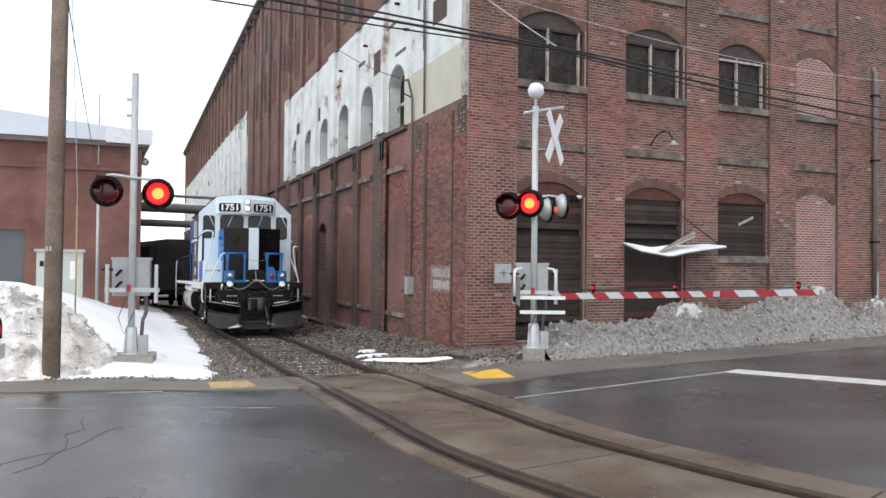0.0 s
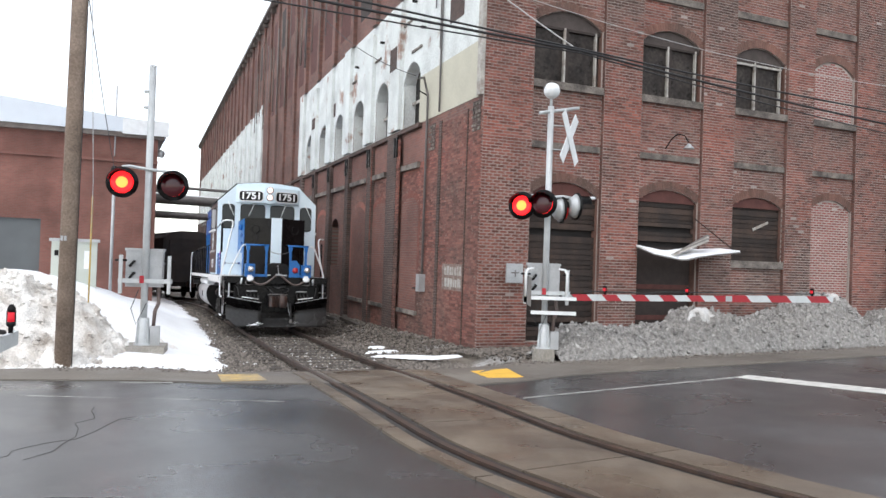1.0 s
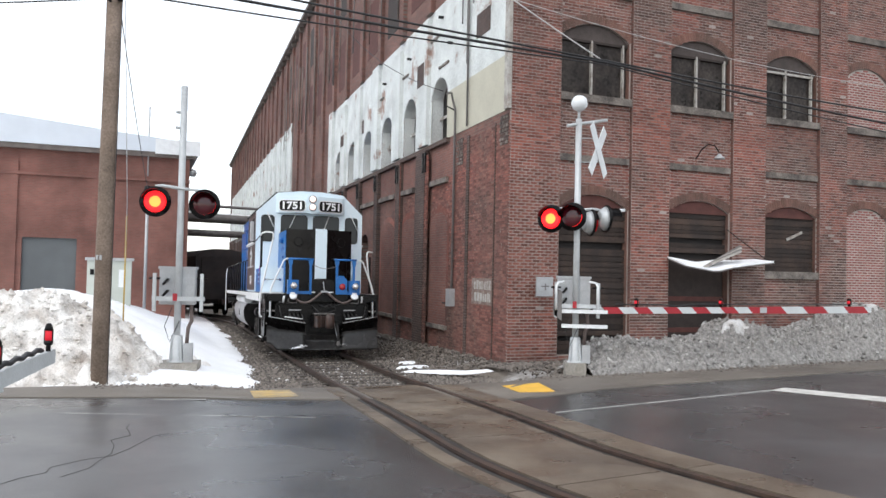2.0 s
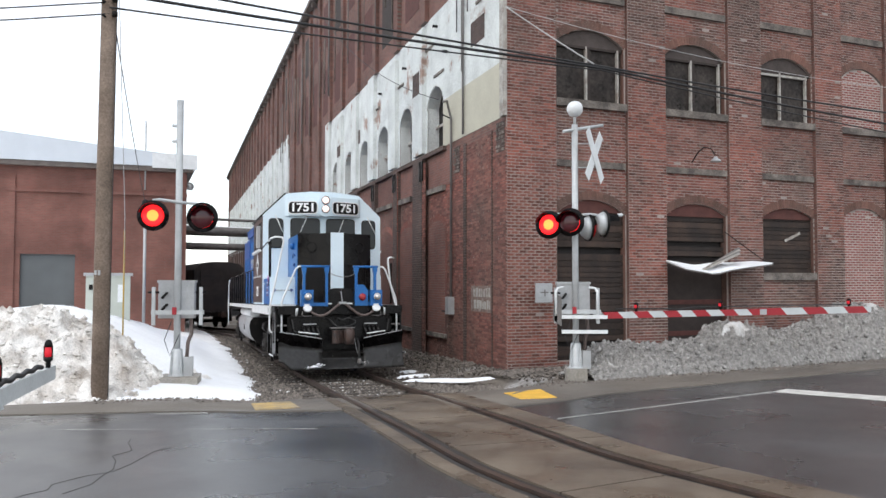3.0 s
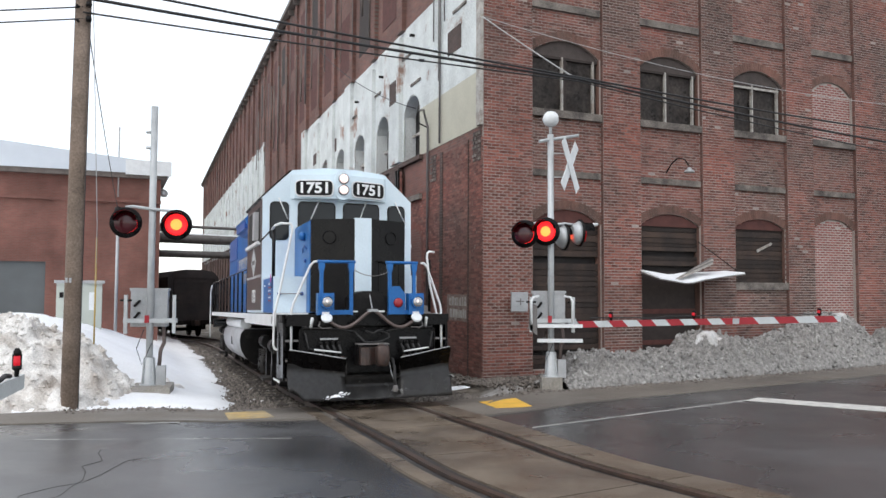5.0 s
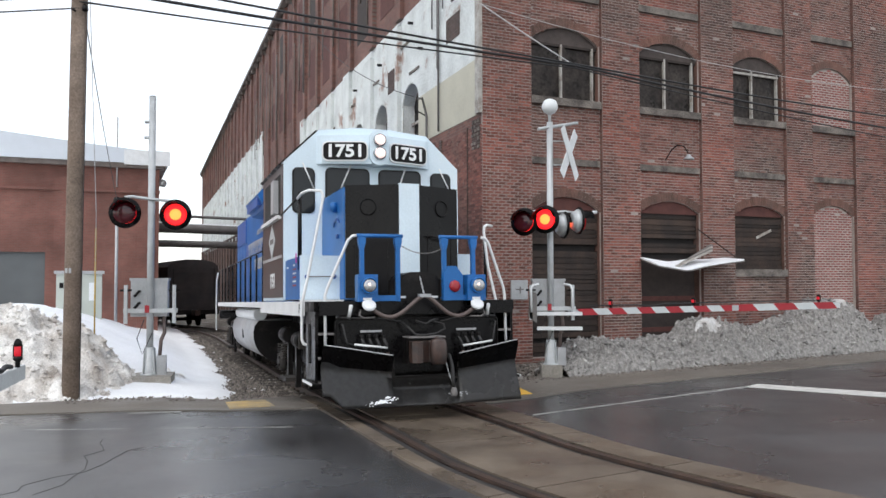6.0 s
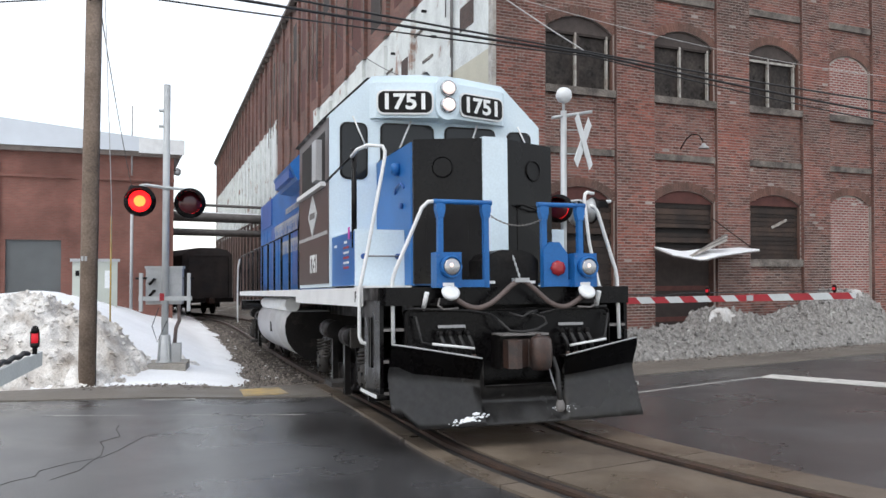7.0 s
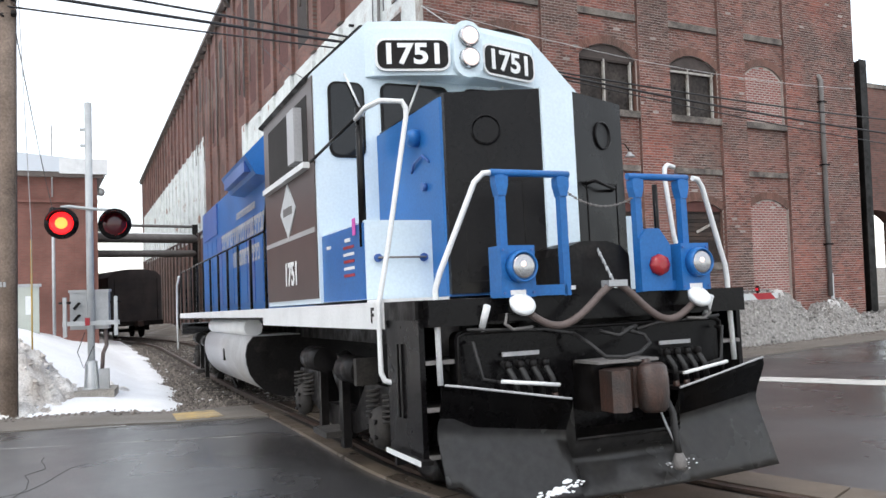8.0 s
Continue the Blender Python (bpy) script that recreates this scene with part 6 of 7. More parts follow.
    # trucks
    for y0 in (1.75, 12.0):
        mid = y0 + 1.37
        for s in (-1, 1):
            bm = bmesh.new()
            prism(bm, [(y0 - 0.5, 0.62), (y0 - 0.3, 0.86), (y0 + 0.5, 0.86), (mid - 0.5, 0.55), (mid + 0.5, 0.55), (y0 + 2.24, 0.86), (y0 + 3.04, 0.86), (y0 + 3.24, 0.62), (y0 + 2.5, 0.5), (mid + 0.5, 0.34), (mid - 0.5, 0.34), (y0 + 0.24, 0.5)], "x", min(s * 1.0, s * 1.16), max(s * 1.0, s * 1.16))
            bevel(bm, 0.02)
            fr = part("truck_frame", bm, M_GRIME, loco, "grimy black truck side frame")
            for y in (y0, y0 + 2.74):
                bm = bmesh.new()
                lathe(bm, [(0.17, -0.06), (0.19, 0.0), (0.16, 0.06), (0.08, 0.09)], 16, Matrix.Translation((s * 1.2, y, 0.51)) @ pose(0, 0, 0, 0, s * 90))
                jb = part("journal_box", bm, M_DUSTY, fr, "dusty journal box")
                for h in range(5):
                    bm = bmesh.new()
                    lathe(bm, [(0.022, 0.0), (0.022, 0.03)], 6, Matrix.Translation((s * 1.27, y + 0.11 * math.cos(1.257 * h), 0.51 + 0.11 * math.sin(1.257 * h))) @ pose(0, 0, 0, 0, s * 90))
                    part("bolt", bm, M_GRIME, jb)
                for d in (-0.22, 0.22):
                    bm = bmesh.new()
                    tube(bm, [(s * 1.18 + 0.075 * math.cos(1.05 * q), y + d + 0.075 * math.sin(1.05 * q), 0.56 + 0.0075 * q) for q in range(37)], 0.014, 5)
                    part("spring", bm, M_DUSTY, fr, "dusty coil spring")
            bm = bmesh.new()
            tube(bm, [(s * 1.24, y0 + 0.3, 0.98), (s * 1.24, y0 + 0.85, 0.98)], 0.13, 14)
            part("brake_cylinder", bm, M_GRIME, fr, "grimy brake cylinder")
            bar("brake_cylinder", [(s * 1.24, y0 + 1.6, 1.02), (s * 1.24, y0 + 2.2, 1.02)], 0.13, M_GRIME, fr, "grimy brake cylinder", 14)
            cube("cylinder_cap", (min(s * 1.14, s * 1.34), max(s * 1.14, s * 1.34), y0 + 0.22, y0 + 0.3, 0.86, 1.1), M_DUSTY, fr, "dusty cylinder end", 0.03)
            cube("brake_hanger", (min(s * 1.18, s * 1.26), max(s * 1.18, s * 1.26), y0 + 0.95, y0 + 1.07, 0.2, 0.95), M_GRIME, fr, "", 0.01)
            cube("brake_hanger", (min(s * 1.18, s * 1.26), max(s * 1.18, s * 1.26), y0 + 1.75, y0 + 1.85, 0.3, 0.9), M_GRIME, fr, "", 0.01)
            cube("sand_step", (min(s * 1.15, s * 1.42), max(s * 1.15, s * 1.42), y0 + 1.0, y0 + 1.5, 0.3, 0.36), M_DUSTY, fr, "dusty step plate")
            bar("sand_pipe", [(s * 1.1, y0 - 0.5, 1.2), (s * 1.05, y0 - 0.62, 0.6), (s * 0.85, y0 - 0.55, 0.12)], 0.025, M_GRIME, fr)
    wheels = []
    for y in (1.75, 4.49, 12.0, 14.74):
        ws = new("wheelset")
        ws.parent = loco
        ws.location = (0, y, 0.508)
        for s in (-1, 1):
            bm = bmesh.new()
            m = pose(0, 0, 0, 0, s * 90)
            lathe(bm, [(0.535, 0.66), (0.535, 0.69), (0.508, 0.7), (0.505, 0.79), (0.44, 0.8), (0.4, 0.77), (0.2, 0.76), (0.14, 0.81), (0.02, 0.81)], 32, m)
            wh = part("wheel", bm, M_GRIME, ws, "dark steel wheel")
            for k in range(5):
                a = 2 * math.pi * k / 5
                bm = bmesh.new()
                lathe(bm, [(0.045, 0.765), (0.045, 0.785)], 10, m @ Matrix.Translation((0.3 * math.cos(a), 0.3 * math.sin(a), 0)))
                part("wheel_mark", bm, M_PIPE, wh)
        bar("axle", [(-0.75, 0, 0), (0.75, 0, 0)], 0.09, M_GRIME, ws)
        wheels.append((ws, y))
    return wheels


def build_locomotive():
    loco = thing("locomotive", "blue, white and black diesel locomotive with a plow on track", "locomotive")
    loco_shell(loco)
    loco_deck(loco)
    loco_rails(loco)
    wheels = loco_hood(loco)
    return loco, wheels


# ---- crossing signals ----
BLINK_COVERS = []


def signal_lamp(parent, m, first, back=False):
    """A flasher: round backboard, hood, lit lens and an added dark disc that blinks it; it looks along -y of m."""
    tilt = m @ pose(0, 0, 0, 90)
    bm = bmesh.new()
    lathe(bm, [(0.27, -0.02), (0.29, 0.0), (0.29, 0.015), (0.22, 0.02), (0.22, 0.05), (0.21, 0.05), (0.21, 0.01)], 28, tilt)
    board = part("backboard", bm, M_BLACK, parent, "black round signal backboard")
    bm = bmesh.new()
    lathe(bm, [(0.14, -0.16), (0.2, -0.1), (0.25, -0.02)], 24, tilt)
    part("lamp_back", bm, M_SILVER, board, "silver lamp housing back")
    bm = bmesh.new()
    n, rows = 14, []
    for depth in (0.02, 0.26):
        rows.append([bm.verts.new(tilt @ Vector((0.225 * math.cos(a), 0.225 * math.sin(a), depth))) for a in (radians(10 + 160 * k / n) for k in range(n + 1))])
    for k in range(n):
        bm.faces.new((rows[0][k], rows[0][k + 1], rows[1][k + 1], rows[1][k]))
    bmesh.ops.solidify(bm, geom=bm.faces[:], thickness=0.008)
    part("visor", bm, M_BLACK, board, "black half-round visor", fix=False)
    bm = bmesh.new()
    lathe(bm, [(0.205, 0.03), (0.17, 0.05), (0.02, 0.06)], 24, tilt)
    part("lens", bm, M_LIT, board, "round red signal lens")
    bm = bmesh.new()
    lathe(bm, [(0.108, 0.05), (0.1, 0.062), (0.02, 0.07)], 24, tilt)
    part("bulb", bm, M_LITHOT, board, "hot centre of the lens")
    # added disc, no part of a real flasher: slides over the lens as lamp-off
    bm = bmesh.new()
    lathe(bm, [(0.207, 0.0), (0.2, 0.01), (0.1, 0.03), (0.02, 0.036)], 24)
    sh = part("shutter", bm, M_BLINKCOVER, board, "added dark red disc that hides the lit lens between flashes")
    BLINK_COVERS.append((sh, tilt, first))


def mast_base(sig, h, pad=0.42):
    cube("foundation", (-pad, pad, -pad, pad, -0.25, 0.16), M_CONCRETE, sig, "pale concrete foundation", 0.05)
    bm = bmesh.new()
    lathe(bm, [(0.17, 0.15), (0.17, 0.185), (0.115, 0.2), (0.105, 0.66), (0.08, 0.68)], 8)
    part("base_casting", bm, M_SILVER, sig, "silver cast base with ribs")
    for k in range(4):
        bm = bmesh.new()
        prism(bm, [(0.08, 0.18), (0.165, 0.18), (0.125, 0.62), (0.08, 0.62)], "y", -0.012, 0.012, pose(0, 0, 0, 0, 0, 45 + 90 * k))
        part("rib", bm, M_SILVER, sig)
    bar("mast", [(0, 0, 0.15), (0, 0, h)], 0.064, M_SILVER, sig, "silver steel mast", 16)
    cube("junction_box", (0.13, 0.3, -0.08, 0.08, 0.15, 0.52), M_GALV, sig, "grey junction box", 0.01)


def gate_machine(sig, z):
    cube("machine_case", (-0.36, 0.3, 0.06, 0.42, z - 0.3, z + 0.38), M_GALV, sig, "grey gate machine case", 0.03)
    cube("case_lid", (-0.38, 0.32, 0.04, 0.44, z + 0.38, z + 0.43), M_GALV, sig, "", 0.015)
    cube("cross_bar", (-0.46, 0.5, -0.14, -0.08, z - 0.22, z - 0.14), M_SILVER, sig, "silver support arm")
    for x in (-0.42, 0.44):
        cube("counterweight", (x - 0.03, x + 0.03, -0.16, -0.06, z - 0.42, z + 0.3), M_SILVER, sig, "", 0.01)
        bar("bolt", [(x - 0.1, -0.11, z + 0.2), (x + 0.1, -0.11, z + 0.2)], 0.02, M_GRIME, sig)
    for dz in (-0.1, 0.12):
        bar("cable_elbow", [(-0.2, 0.06, z + dz + 0.06), (-0.2, -0.04, z + dz + 0.06), (-0.28, -0.06, z + dz - 0.04)], 0.025, M_GRIME, sig)
    bar("cable", [(0.24, 0.1, z - 0.3), (0.26, 0.02, z - 0.6), (0.2, 0.0, 0.8), (0.18, 0.0, 0.5)], 0.035, M_HOSE, sig, "grey flexible cable")
    bar("loose_wire", [(-0.1, -0.06, z - 0.35), (-0.22, -0.1, z - 0.7), (-0.12, -0.1, z - 1.0), (0.05, -0.1, z - 0.6)], 0.008, M_WIRE, sig)
    cube("tag", (-0.08, 0.0, -0.17, -0.15, z - 0.22, z - 0.08), M_STRIPERED, sig, "red tag")


def build_left_signal():
    x, y = -5.91, 15.0
    z = land(x, y) + 0.05
    sig = thing("crossing_signal", "silver railway crossing signal mast with twin red flashers and gate machine", "crossing signal", Matrix.Translation((x, y, z)) @ pose(0, 0, 0, 0, 0, 15), "crossing signals")
    mast_base(sig, 5.45)
    for zz in (4.65, 4.95):
        bar("clamp", [(-0.14, 0, zz), (0.0, 0, zz)], 0.03, M_SILVER, sig)
    bar("cross_arm", [(-0.48, -0.02, 3.5), (-0.35, -0.02, 3.52), (0, -0.08, 3.47), (0.35, -0.02, 3.45), (0.45, -0.02, 3.42)], 0.028, M_SILVER, sig, "silver cross arm")
    signal_lamp(sig, Matrix.Translation((-0.45, -0.14, 3.2)), True)
    signal_lamp(sig, Matrix.Translation((0.45, -0.14, 3.18)), False)
    gate_machine(sig, 1.55)
    return sig


def stripes(parent, x0, x1, y, z0, z1, step, flip=0):
    """Slanted red and white bands of a gate arm, edge to edge."""
    n = int((x1 - x0) / step)
    for k in range(n):
        a, b = x0 + k * step, x0 + (k + 1) * step
        bm = bmesh.new()
        h = (z1 - z0) * 0.5
        prism(bm, [(a + h, z0), (b + h, z0), (b - h, z1), (a - h, z1)], "y", y - 0.02, y + 0.02)
        part("band", bm, M_STRIPERED if (k + flip) % 2 else M_STRIPEWHITE, parent, "red reflective band" if (k + flip) % 2 else "white reflective band")


def arm_lamp(parent, x, y, z, w=1.0):
    bm = bmesh.new()
    lathe(bm, [(0.03 * w, 0), (0.03 * w, 0.04), (0.055 * w, 0.05), (0.055 * w, 0.075)], 12, Matrix.Translation((x, y, z)))
    lamp = part("arm_lamp", bm, M_GRIME, parent, "small black lamp bracket")
    bm = bmesh.new()
    lathe(bm, [(0.042 * w, 0.065), (0.046 * w, 0.1), (0.042 * w, 0.155), (0.02 * w, 0.175)], 12, Matrix.Translation((x, y, z)))
    part("arm_lens", bm, M_ARMRED, lamp, "small lit red lamp")
    bm = bmesh.new()
    lathe(bm, [(0.05 * w, 0.14), (0.05 * w, 0.165), (0.025 * w, 0.19)], 12, Matrix.Translation((x, y, z)))
    box(bm, x - 0.012 * w, x + 0.012 * w, y - 0.055 * w, y + 0.055 * w, z + 0.05, z + 0.15)
    part("lamp_cap", bm, M_GRIME, lamp, "dark cap and frame of the lamp")


def build_right_signal():
    x, y, z = 1.733, 15.86, -0.054
    sig = thing("crossing_signal", "silver crossing signal mast with crossbuck, bell, flashers and gate machine", "crossing signal", Matrix.Translation((x, y, z)) @ Matrix.Diagonal((0.952, 0.952, 0.952, 1)), "crossing signals")
    mast_base(sig, 5.2, 0.21)
    bm = bmesh.new()
    lathe(bm, [(0.03, -0.12), (0.14, -0.1), (0.17, -0.02), (0.15, 0.08), (0.08, 0.14), (0.02, 0.16)], 20, Matrix.Translation((0, -0.05, 5.52)) @ pose(0, 0, 0, 60))
    part("bell", bm, M_SIGNWHITE, sig, "round white crossing bell")
    bar("bell_stem", [(0, 0, 5.15), (0, 0, 5.5)], 0.03, M_SILVER, sig)
    bar("top_bracket", [(-0.25, -0.2, 5.02), (0, 0, 5.1), (0.62, 0.3, 5.24)], 0.035, M_SILVER, sig, "silver top bracket")
    # crossbuck, seen nearly edge-on
    m = Matrix.Translation((0.42, 0.0, 4.55)) @ pose(0, 0, 0, 0, 0, 60)
    for k, a in enumerate((52, -52)):
        bm = bmesh.new()
        box(bm, -0.62, 0.62, -0.004 + 0.02 * k, 0.008 + 0.02 * k, -0.115, 0.115, m @ pose(0, 0, 0, 0, a))
        part("crossbuck_blade", bm, M_SIGNWHITE, sig, "white crossbuck blade")
    for zz in (4.3, 4.8):
        bar("crossbuck_bracket", [(-0.08, 0, zz), (0.4, 0, zz)], 0.014, M_GALV, sig)
    bar("cross_arm", [(-0.55, -0.1, 3.3), (-0.2, -0.14, 3.34), (0, -0.09, 3.3)], 0.028, M_SILVER, sig, "silver cross arm")
    bar("cross_arm", [(0, -0.06, 3.3), (0.3, 0.0, 3.33), (0.58, 0.08, 3.3)], 0.028, M_SILVER, sig, "silver cross arm")
    signal_lamp(sig, Matrix.Translation((-0.55, -0.2, 3.1)) @ pose(0, 0, 0, 0, 0, -22), True)
    signal_lamp(sig, Matrix.Translation((-0.13, -0.34, 3.14)) @ pose(0, 0, 0, 0, 0, -22), False)
    signal_lamp(sig, Matrix.Translation((0.28, 0.05, 3.05)) @ pose(0, 0, 0, 0, 0, 106), False)
    signal_lamp(sig, Matrix.Translation((0.58, -0.05, 3.13)) @ pose(0, 0, 0, 0, 0, 106), True)
    bar("cross_tube", [(0.5, 0.07, 3.3), (1.0, 0.2, 3.33)], 0.035, M_SIGNWHITE, sig, "pale end tube of the cross arm")
    gate_machine(sig, 1.5)
    bm = bmesh.new()
    prism(bm, [(-0.48, 1.15), (-0.3, 1.02), (-0.3, 1.62), (-0.44, 1.7)], "y", -0.16, -0.1)
    part("counter_plate", bm, M_PIPE, sig, "dull counterweight plate")
    for zz in (1.18, 0.88):
        cube("fork_bar", (-0.3, 0.62, -0.24, -0.14, zz, zz + 0.07), M_SIGNWHITE, sig, "white gate fork", 0.01)
    for q in (-1, 1):
        bar("guard_loop", [(q * 0.42, -0.2, 1.24), (q * 0.42, -0.2, 1.72), (q * 0.38, -0.18, 1.8), (q * 0.26, -0.12, 1.82)], 0.025, M_SIGNWHITE, sig, "white bent guard loop")
    # lowered arm
    arm = part("gate_arm", arm_spine(), M_STRIPEWHITE, sig, "long red and white striped gate arm, lowered")
    arm.matrix_basis = Matrix.Translation((0.35, -0.12, 1.24)) @ pose(0, 0, 0, 0, -0.6, 19)
    stripes(arm, 0.25, 4.05, -0.03, -0.066, 0.066, 0.345, 1)
    stripes(arm, 4.02, 6.8, -0.03, -0.075, 0.075, 0.55, 1)
    cube("arm_joint", (3.95, 4.12, -0.056, -0.05, -0.06, 0.06), M_GALV, arm, "steel splice plate")
    for xx in (0.98, 3.0, 6.35):
        arm_lamp(arm, xx, 0, 0.064)
    bar("arm_cable", [(0.5, 0, 0.13), (1.6, 0, 0.12), (1.9, -0.03, 0.09), (2.3, 0, 0.13), (4.4, 0, 0.13), (6.3, 0, 0.12)], 0.012, M_WIRE, arm)
    return sig


def arm_spine():
    bm = bmesh.new()
    box(bm, 0.0, 6.95, -0.01, 0.02, -0.064, 0.064)
    bevel(bm, 0.008)
    return bm


def build_near_arm():
    """The tip of the gate arm on the near side of the street."""
    base, tip = Vector((-0.55, -2.6)), Vector((-3.02, 5.45))
    d = tip - base
    yaw = math.degrees(math.atan2(d.y, d.x))
    gate = thing("crossing_gate", "lowered red and white gate arm with small lamps on top", "crossing gate", Matrix.Translation((base.x, base.y, 0.0)) @ pose(0, 0, 0, 0, 0, yaw))
    bar("mast", [(0, 0, -0.02), (0, 0, 3.5)], 0.07, M_SILVER, gate)
    arm = part("gate_arm", bmesh.new(), M_STRIPEWHITE, gate)
    bm = bmesh.new()
    box(bm, 0.0, d.length, -0.01, 0.02, -0.048, 0.048)
    bm.to_mesh(arm.data)
    bm.free()
    arm.location = (0, 0, 1.16)
    arm["label"] = "red and white striped gate arm"
    for y in (-0.03, 0.04):
        stripes(arm, 3.5, d.length - 1.0, y, -0.046, 0.046, 0.5)
    for xx in (d.length - 0.18, d.length - 1.35):
        arm_lamp(arm, xx, 0, 0.048, 0.52)
    pts = [(3.5 + 0.12 * k, 0.0, 0.07 + 0.015 * (k % 2)) for k in range(int((d.length - 3.7) / 0.12))]
    bar("arm_cable", pts, 0.016, M_WIRE, arm, "black cable clipped to the arm")


# ---- pole, cables, cabinet ----
POLE = (-6.49, 13.13)


def cable(group, pts, r, material, label, sag=0.4):
    a, b = Vector(pts[0]), Vector(pts[1])
    n = 24
    line = []
    for k in range(n + 1):
        t = k / n
        p = a.lerp(b, t)
        p.z -= sag * 4 * t * (1 - t)
        line.append(p)
    ob = bar("overhead_cable", line, r, material, None, "", 6)
    return tagged(ob, label, "cable", group)


def build_pole():
    x, y = POLE
    z = land(x, y)
    pole = thing("utility_pole", "weathered grey-brown wooden utility pole standing by the kerb", "utility pole", Matrix.Translation((x, y, z)))
    bm = bmesh.new()
    tube(bm, [(0.0, 0, -0.5), (0.02, 0, 3), (0.05, 0, 7), (0.08, 0, 11)], 0.14, 18, 0.108)
    part("shaft", bm, M_WOODPOLE, pole)
    for dx in (-0.03, 0.03):
        cube("pole_tag", (dx - 0.018, dx + 0.018, -0.147, -0.13, 2.08, 2.16), M_GALV, pole, "pale pole tag")
    for zz in (6.45, 6.7):
        bar("cable_bolt", [(0.04, -0.2, zz), (0.04, 0.2, zz)], 0.02, M_GRIME, pole)
        bm = bmesh.new()
        lathe(bm, [(0.04, 0), (0.05, 0.04), (0.04, 0.09)], 12, Matrix.Translation((0.2, -0.1, zz)))
        part("insulator", bm, M_GRIME, pole)
    cube("junction_can", (-1.3, -1.05, -0.15, 0.1, 6.95, 7.15), M_GRIME, pole)
    bar("can_arm", [(-1.1, 0, 7.05), (0.05, 0, 7.05)], 0.025, M_GRIME, pole)
    bar("ground_wire", [(0.16, -0.02, 0.0), (0.2, -0.02, 7.0)], 0.008, M_WIRE, pole)
    guy = thing("guy_wire", "steel guy wire with a yellow plastic cover near the ground", "guy wire")
    gx, gy = -6.95, 14.95
    bar("wire", [(x + 0.1, y + 0.1, 8.5), (gx + 0.05, gy - 0.1, 3.0), (gx, gy, land(gx, gy) + 0.3)], 0.008, M_GALV, guy)
    bar("yellow_cover", [(gx + 0.04, gy - 0.08, 2.75), (gx, gy, land(gx, gy) + 0.2)], 0.016, M_YELLOWPLASTIC, guy, "yellow plastic cover")
    cable("yard cables", ((x + 0.15, y, 6.2), (-10.6, 24.2, 4.2)), 0.01, M_WIRE, "thin dark wire from the pole to the vent post", 0.15)
    far = Vector((24.0, 29.0, 0))
    p = Vector((x + 0.1, y - 0.1, 0))
    for z0, zj, z1, r in ((6.91, 6.56, 6.63, 0.022), (6.67, 6.52, 5.91, 0.028), (6.42, 6.47, 5.37, 0.016)):
        # tied together where the service drop meets them
        tie = p.lerp(far, 0.294) + Vector((0, 0, zj))
        line = [(p + Vector((0, 0, z0))).lerp(tie, k / 8) - Vector((0, 0, 0.12 * k / 8 * (1 - k / 8))) for k in range(9)]
        line += [tie.lerp(far + Vector((0, 0, z1)), k / 16) - Vector((0, 0, k / 16 * (1 - k / 16))) for k in range(1, 17)]
        tagged(bar("overhead_cable", line, r, M_WIRE, None, "", 6), "black overhead cable sagging along the street", "cable", "street cables")
    back = Vector((-40, 7, 0))
    for z0, z1, r in ((6.31, 6.31, 0.012), (6.51, 6.6, 0.012)):
        cable("street cables", (p + Vector((0, 0, z0)), back + Vector((0, 0, z1))), r, M_WIRE, "black overhead cable sagging along the street", 0.95)
    c = mill_point(-0.1, 8.0, 0.12)
    cable("service drops", (c, p.lerp(far, 0.294) + Vector((0, 0, 6.5))), 0.014, M_PALEWIRE, "pale service drop from the mill corner to the cables", 0.02)
    cable("service drops", (c, mill_point(15.5, 7.4, 0.2)), 0.008, M_PALEWIRE, "thin pale wire along the mill front", 0.35)
    cable("service drops", (mill_point(3.9, 6.7, 0.4, True), mill_point(26, 16.8, 0.5, True)), 0.012, M_WIRE, "dark loose cable along the mill side", 0.9)


def build_yard():
    cab = thing("electrical_cabinet", "pale green-grey electrical cabinet behind the snow bank", "cabinet", Matrix.Translation((-10.85, 22.4, land(-11.1, 22.4))) @ pose(0, 0, 0, 0, 0, 24))
    cube("case", (-0.58, 0.58, -0.4, 0.4, 0, 2.35), M_CABINET, cab, "", 0.02)
    cube("lid", (-0.64, 0.64, -0.46, 0.46, 2.35, 2.43), M_GALV, cab, "", 0.01)
    cube("label_plate", (0.25, 0.42, -0.41, -0.4, 1.6, 2.1), M_SIGNWHITE, cab)
    cube("door_seam", (-0.01, 0.01, -0.404, -0.4, 0.1, 2.3), M_GRIME, cab)
    cube("lock", (-0.5, -0.4, -0.42, -0.4, 1.95, 2.1), M_GRIME, cab)
    post = thing("vent_post", "slim grey steel post with a dark cap", "post", Matrix.Translation((-10.6, 24.2, land(-10.6, 24.2))))
    bar("shaft", [(0, 0, -0.1), (0, 0, 4.5)], 0.05, M_GALV, post)
    bm = bmesh.new()
    lathe(bm, [(0.06, 4.5), (0.12, 4.58), (0.1, 4.72), (0.02, 4.76)], 14)
    part("cap", bm, M_GRIME, post)
    bol = thing("bollard", "yellow-painted steel bollard beside the shed", "bollard", Matrix.Translation((-20.4, 31.5, land(-20.4, 31.5))))
    bm = bmesh.new()
    lathe(bm, [(0.22, -0.1), (0.22, 1.5), (0.18, 1.62), (0.05, 1.68)], 18)
    part("pipe", bm, M_YELLOWPLASTIC, bol)


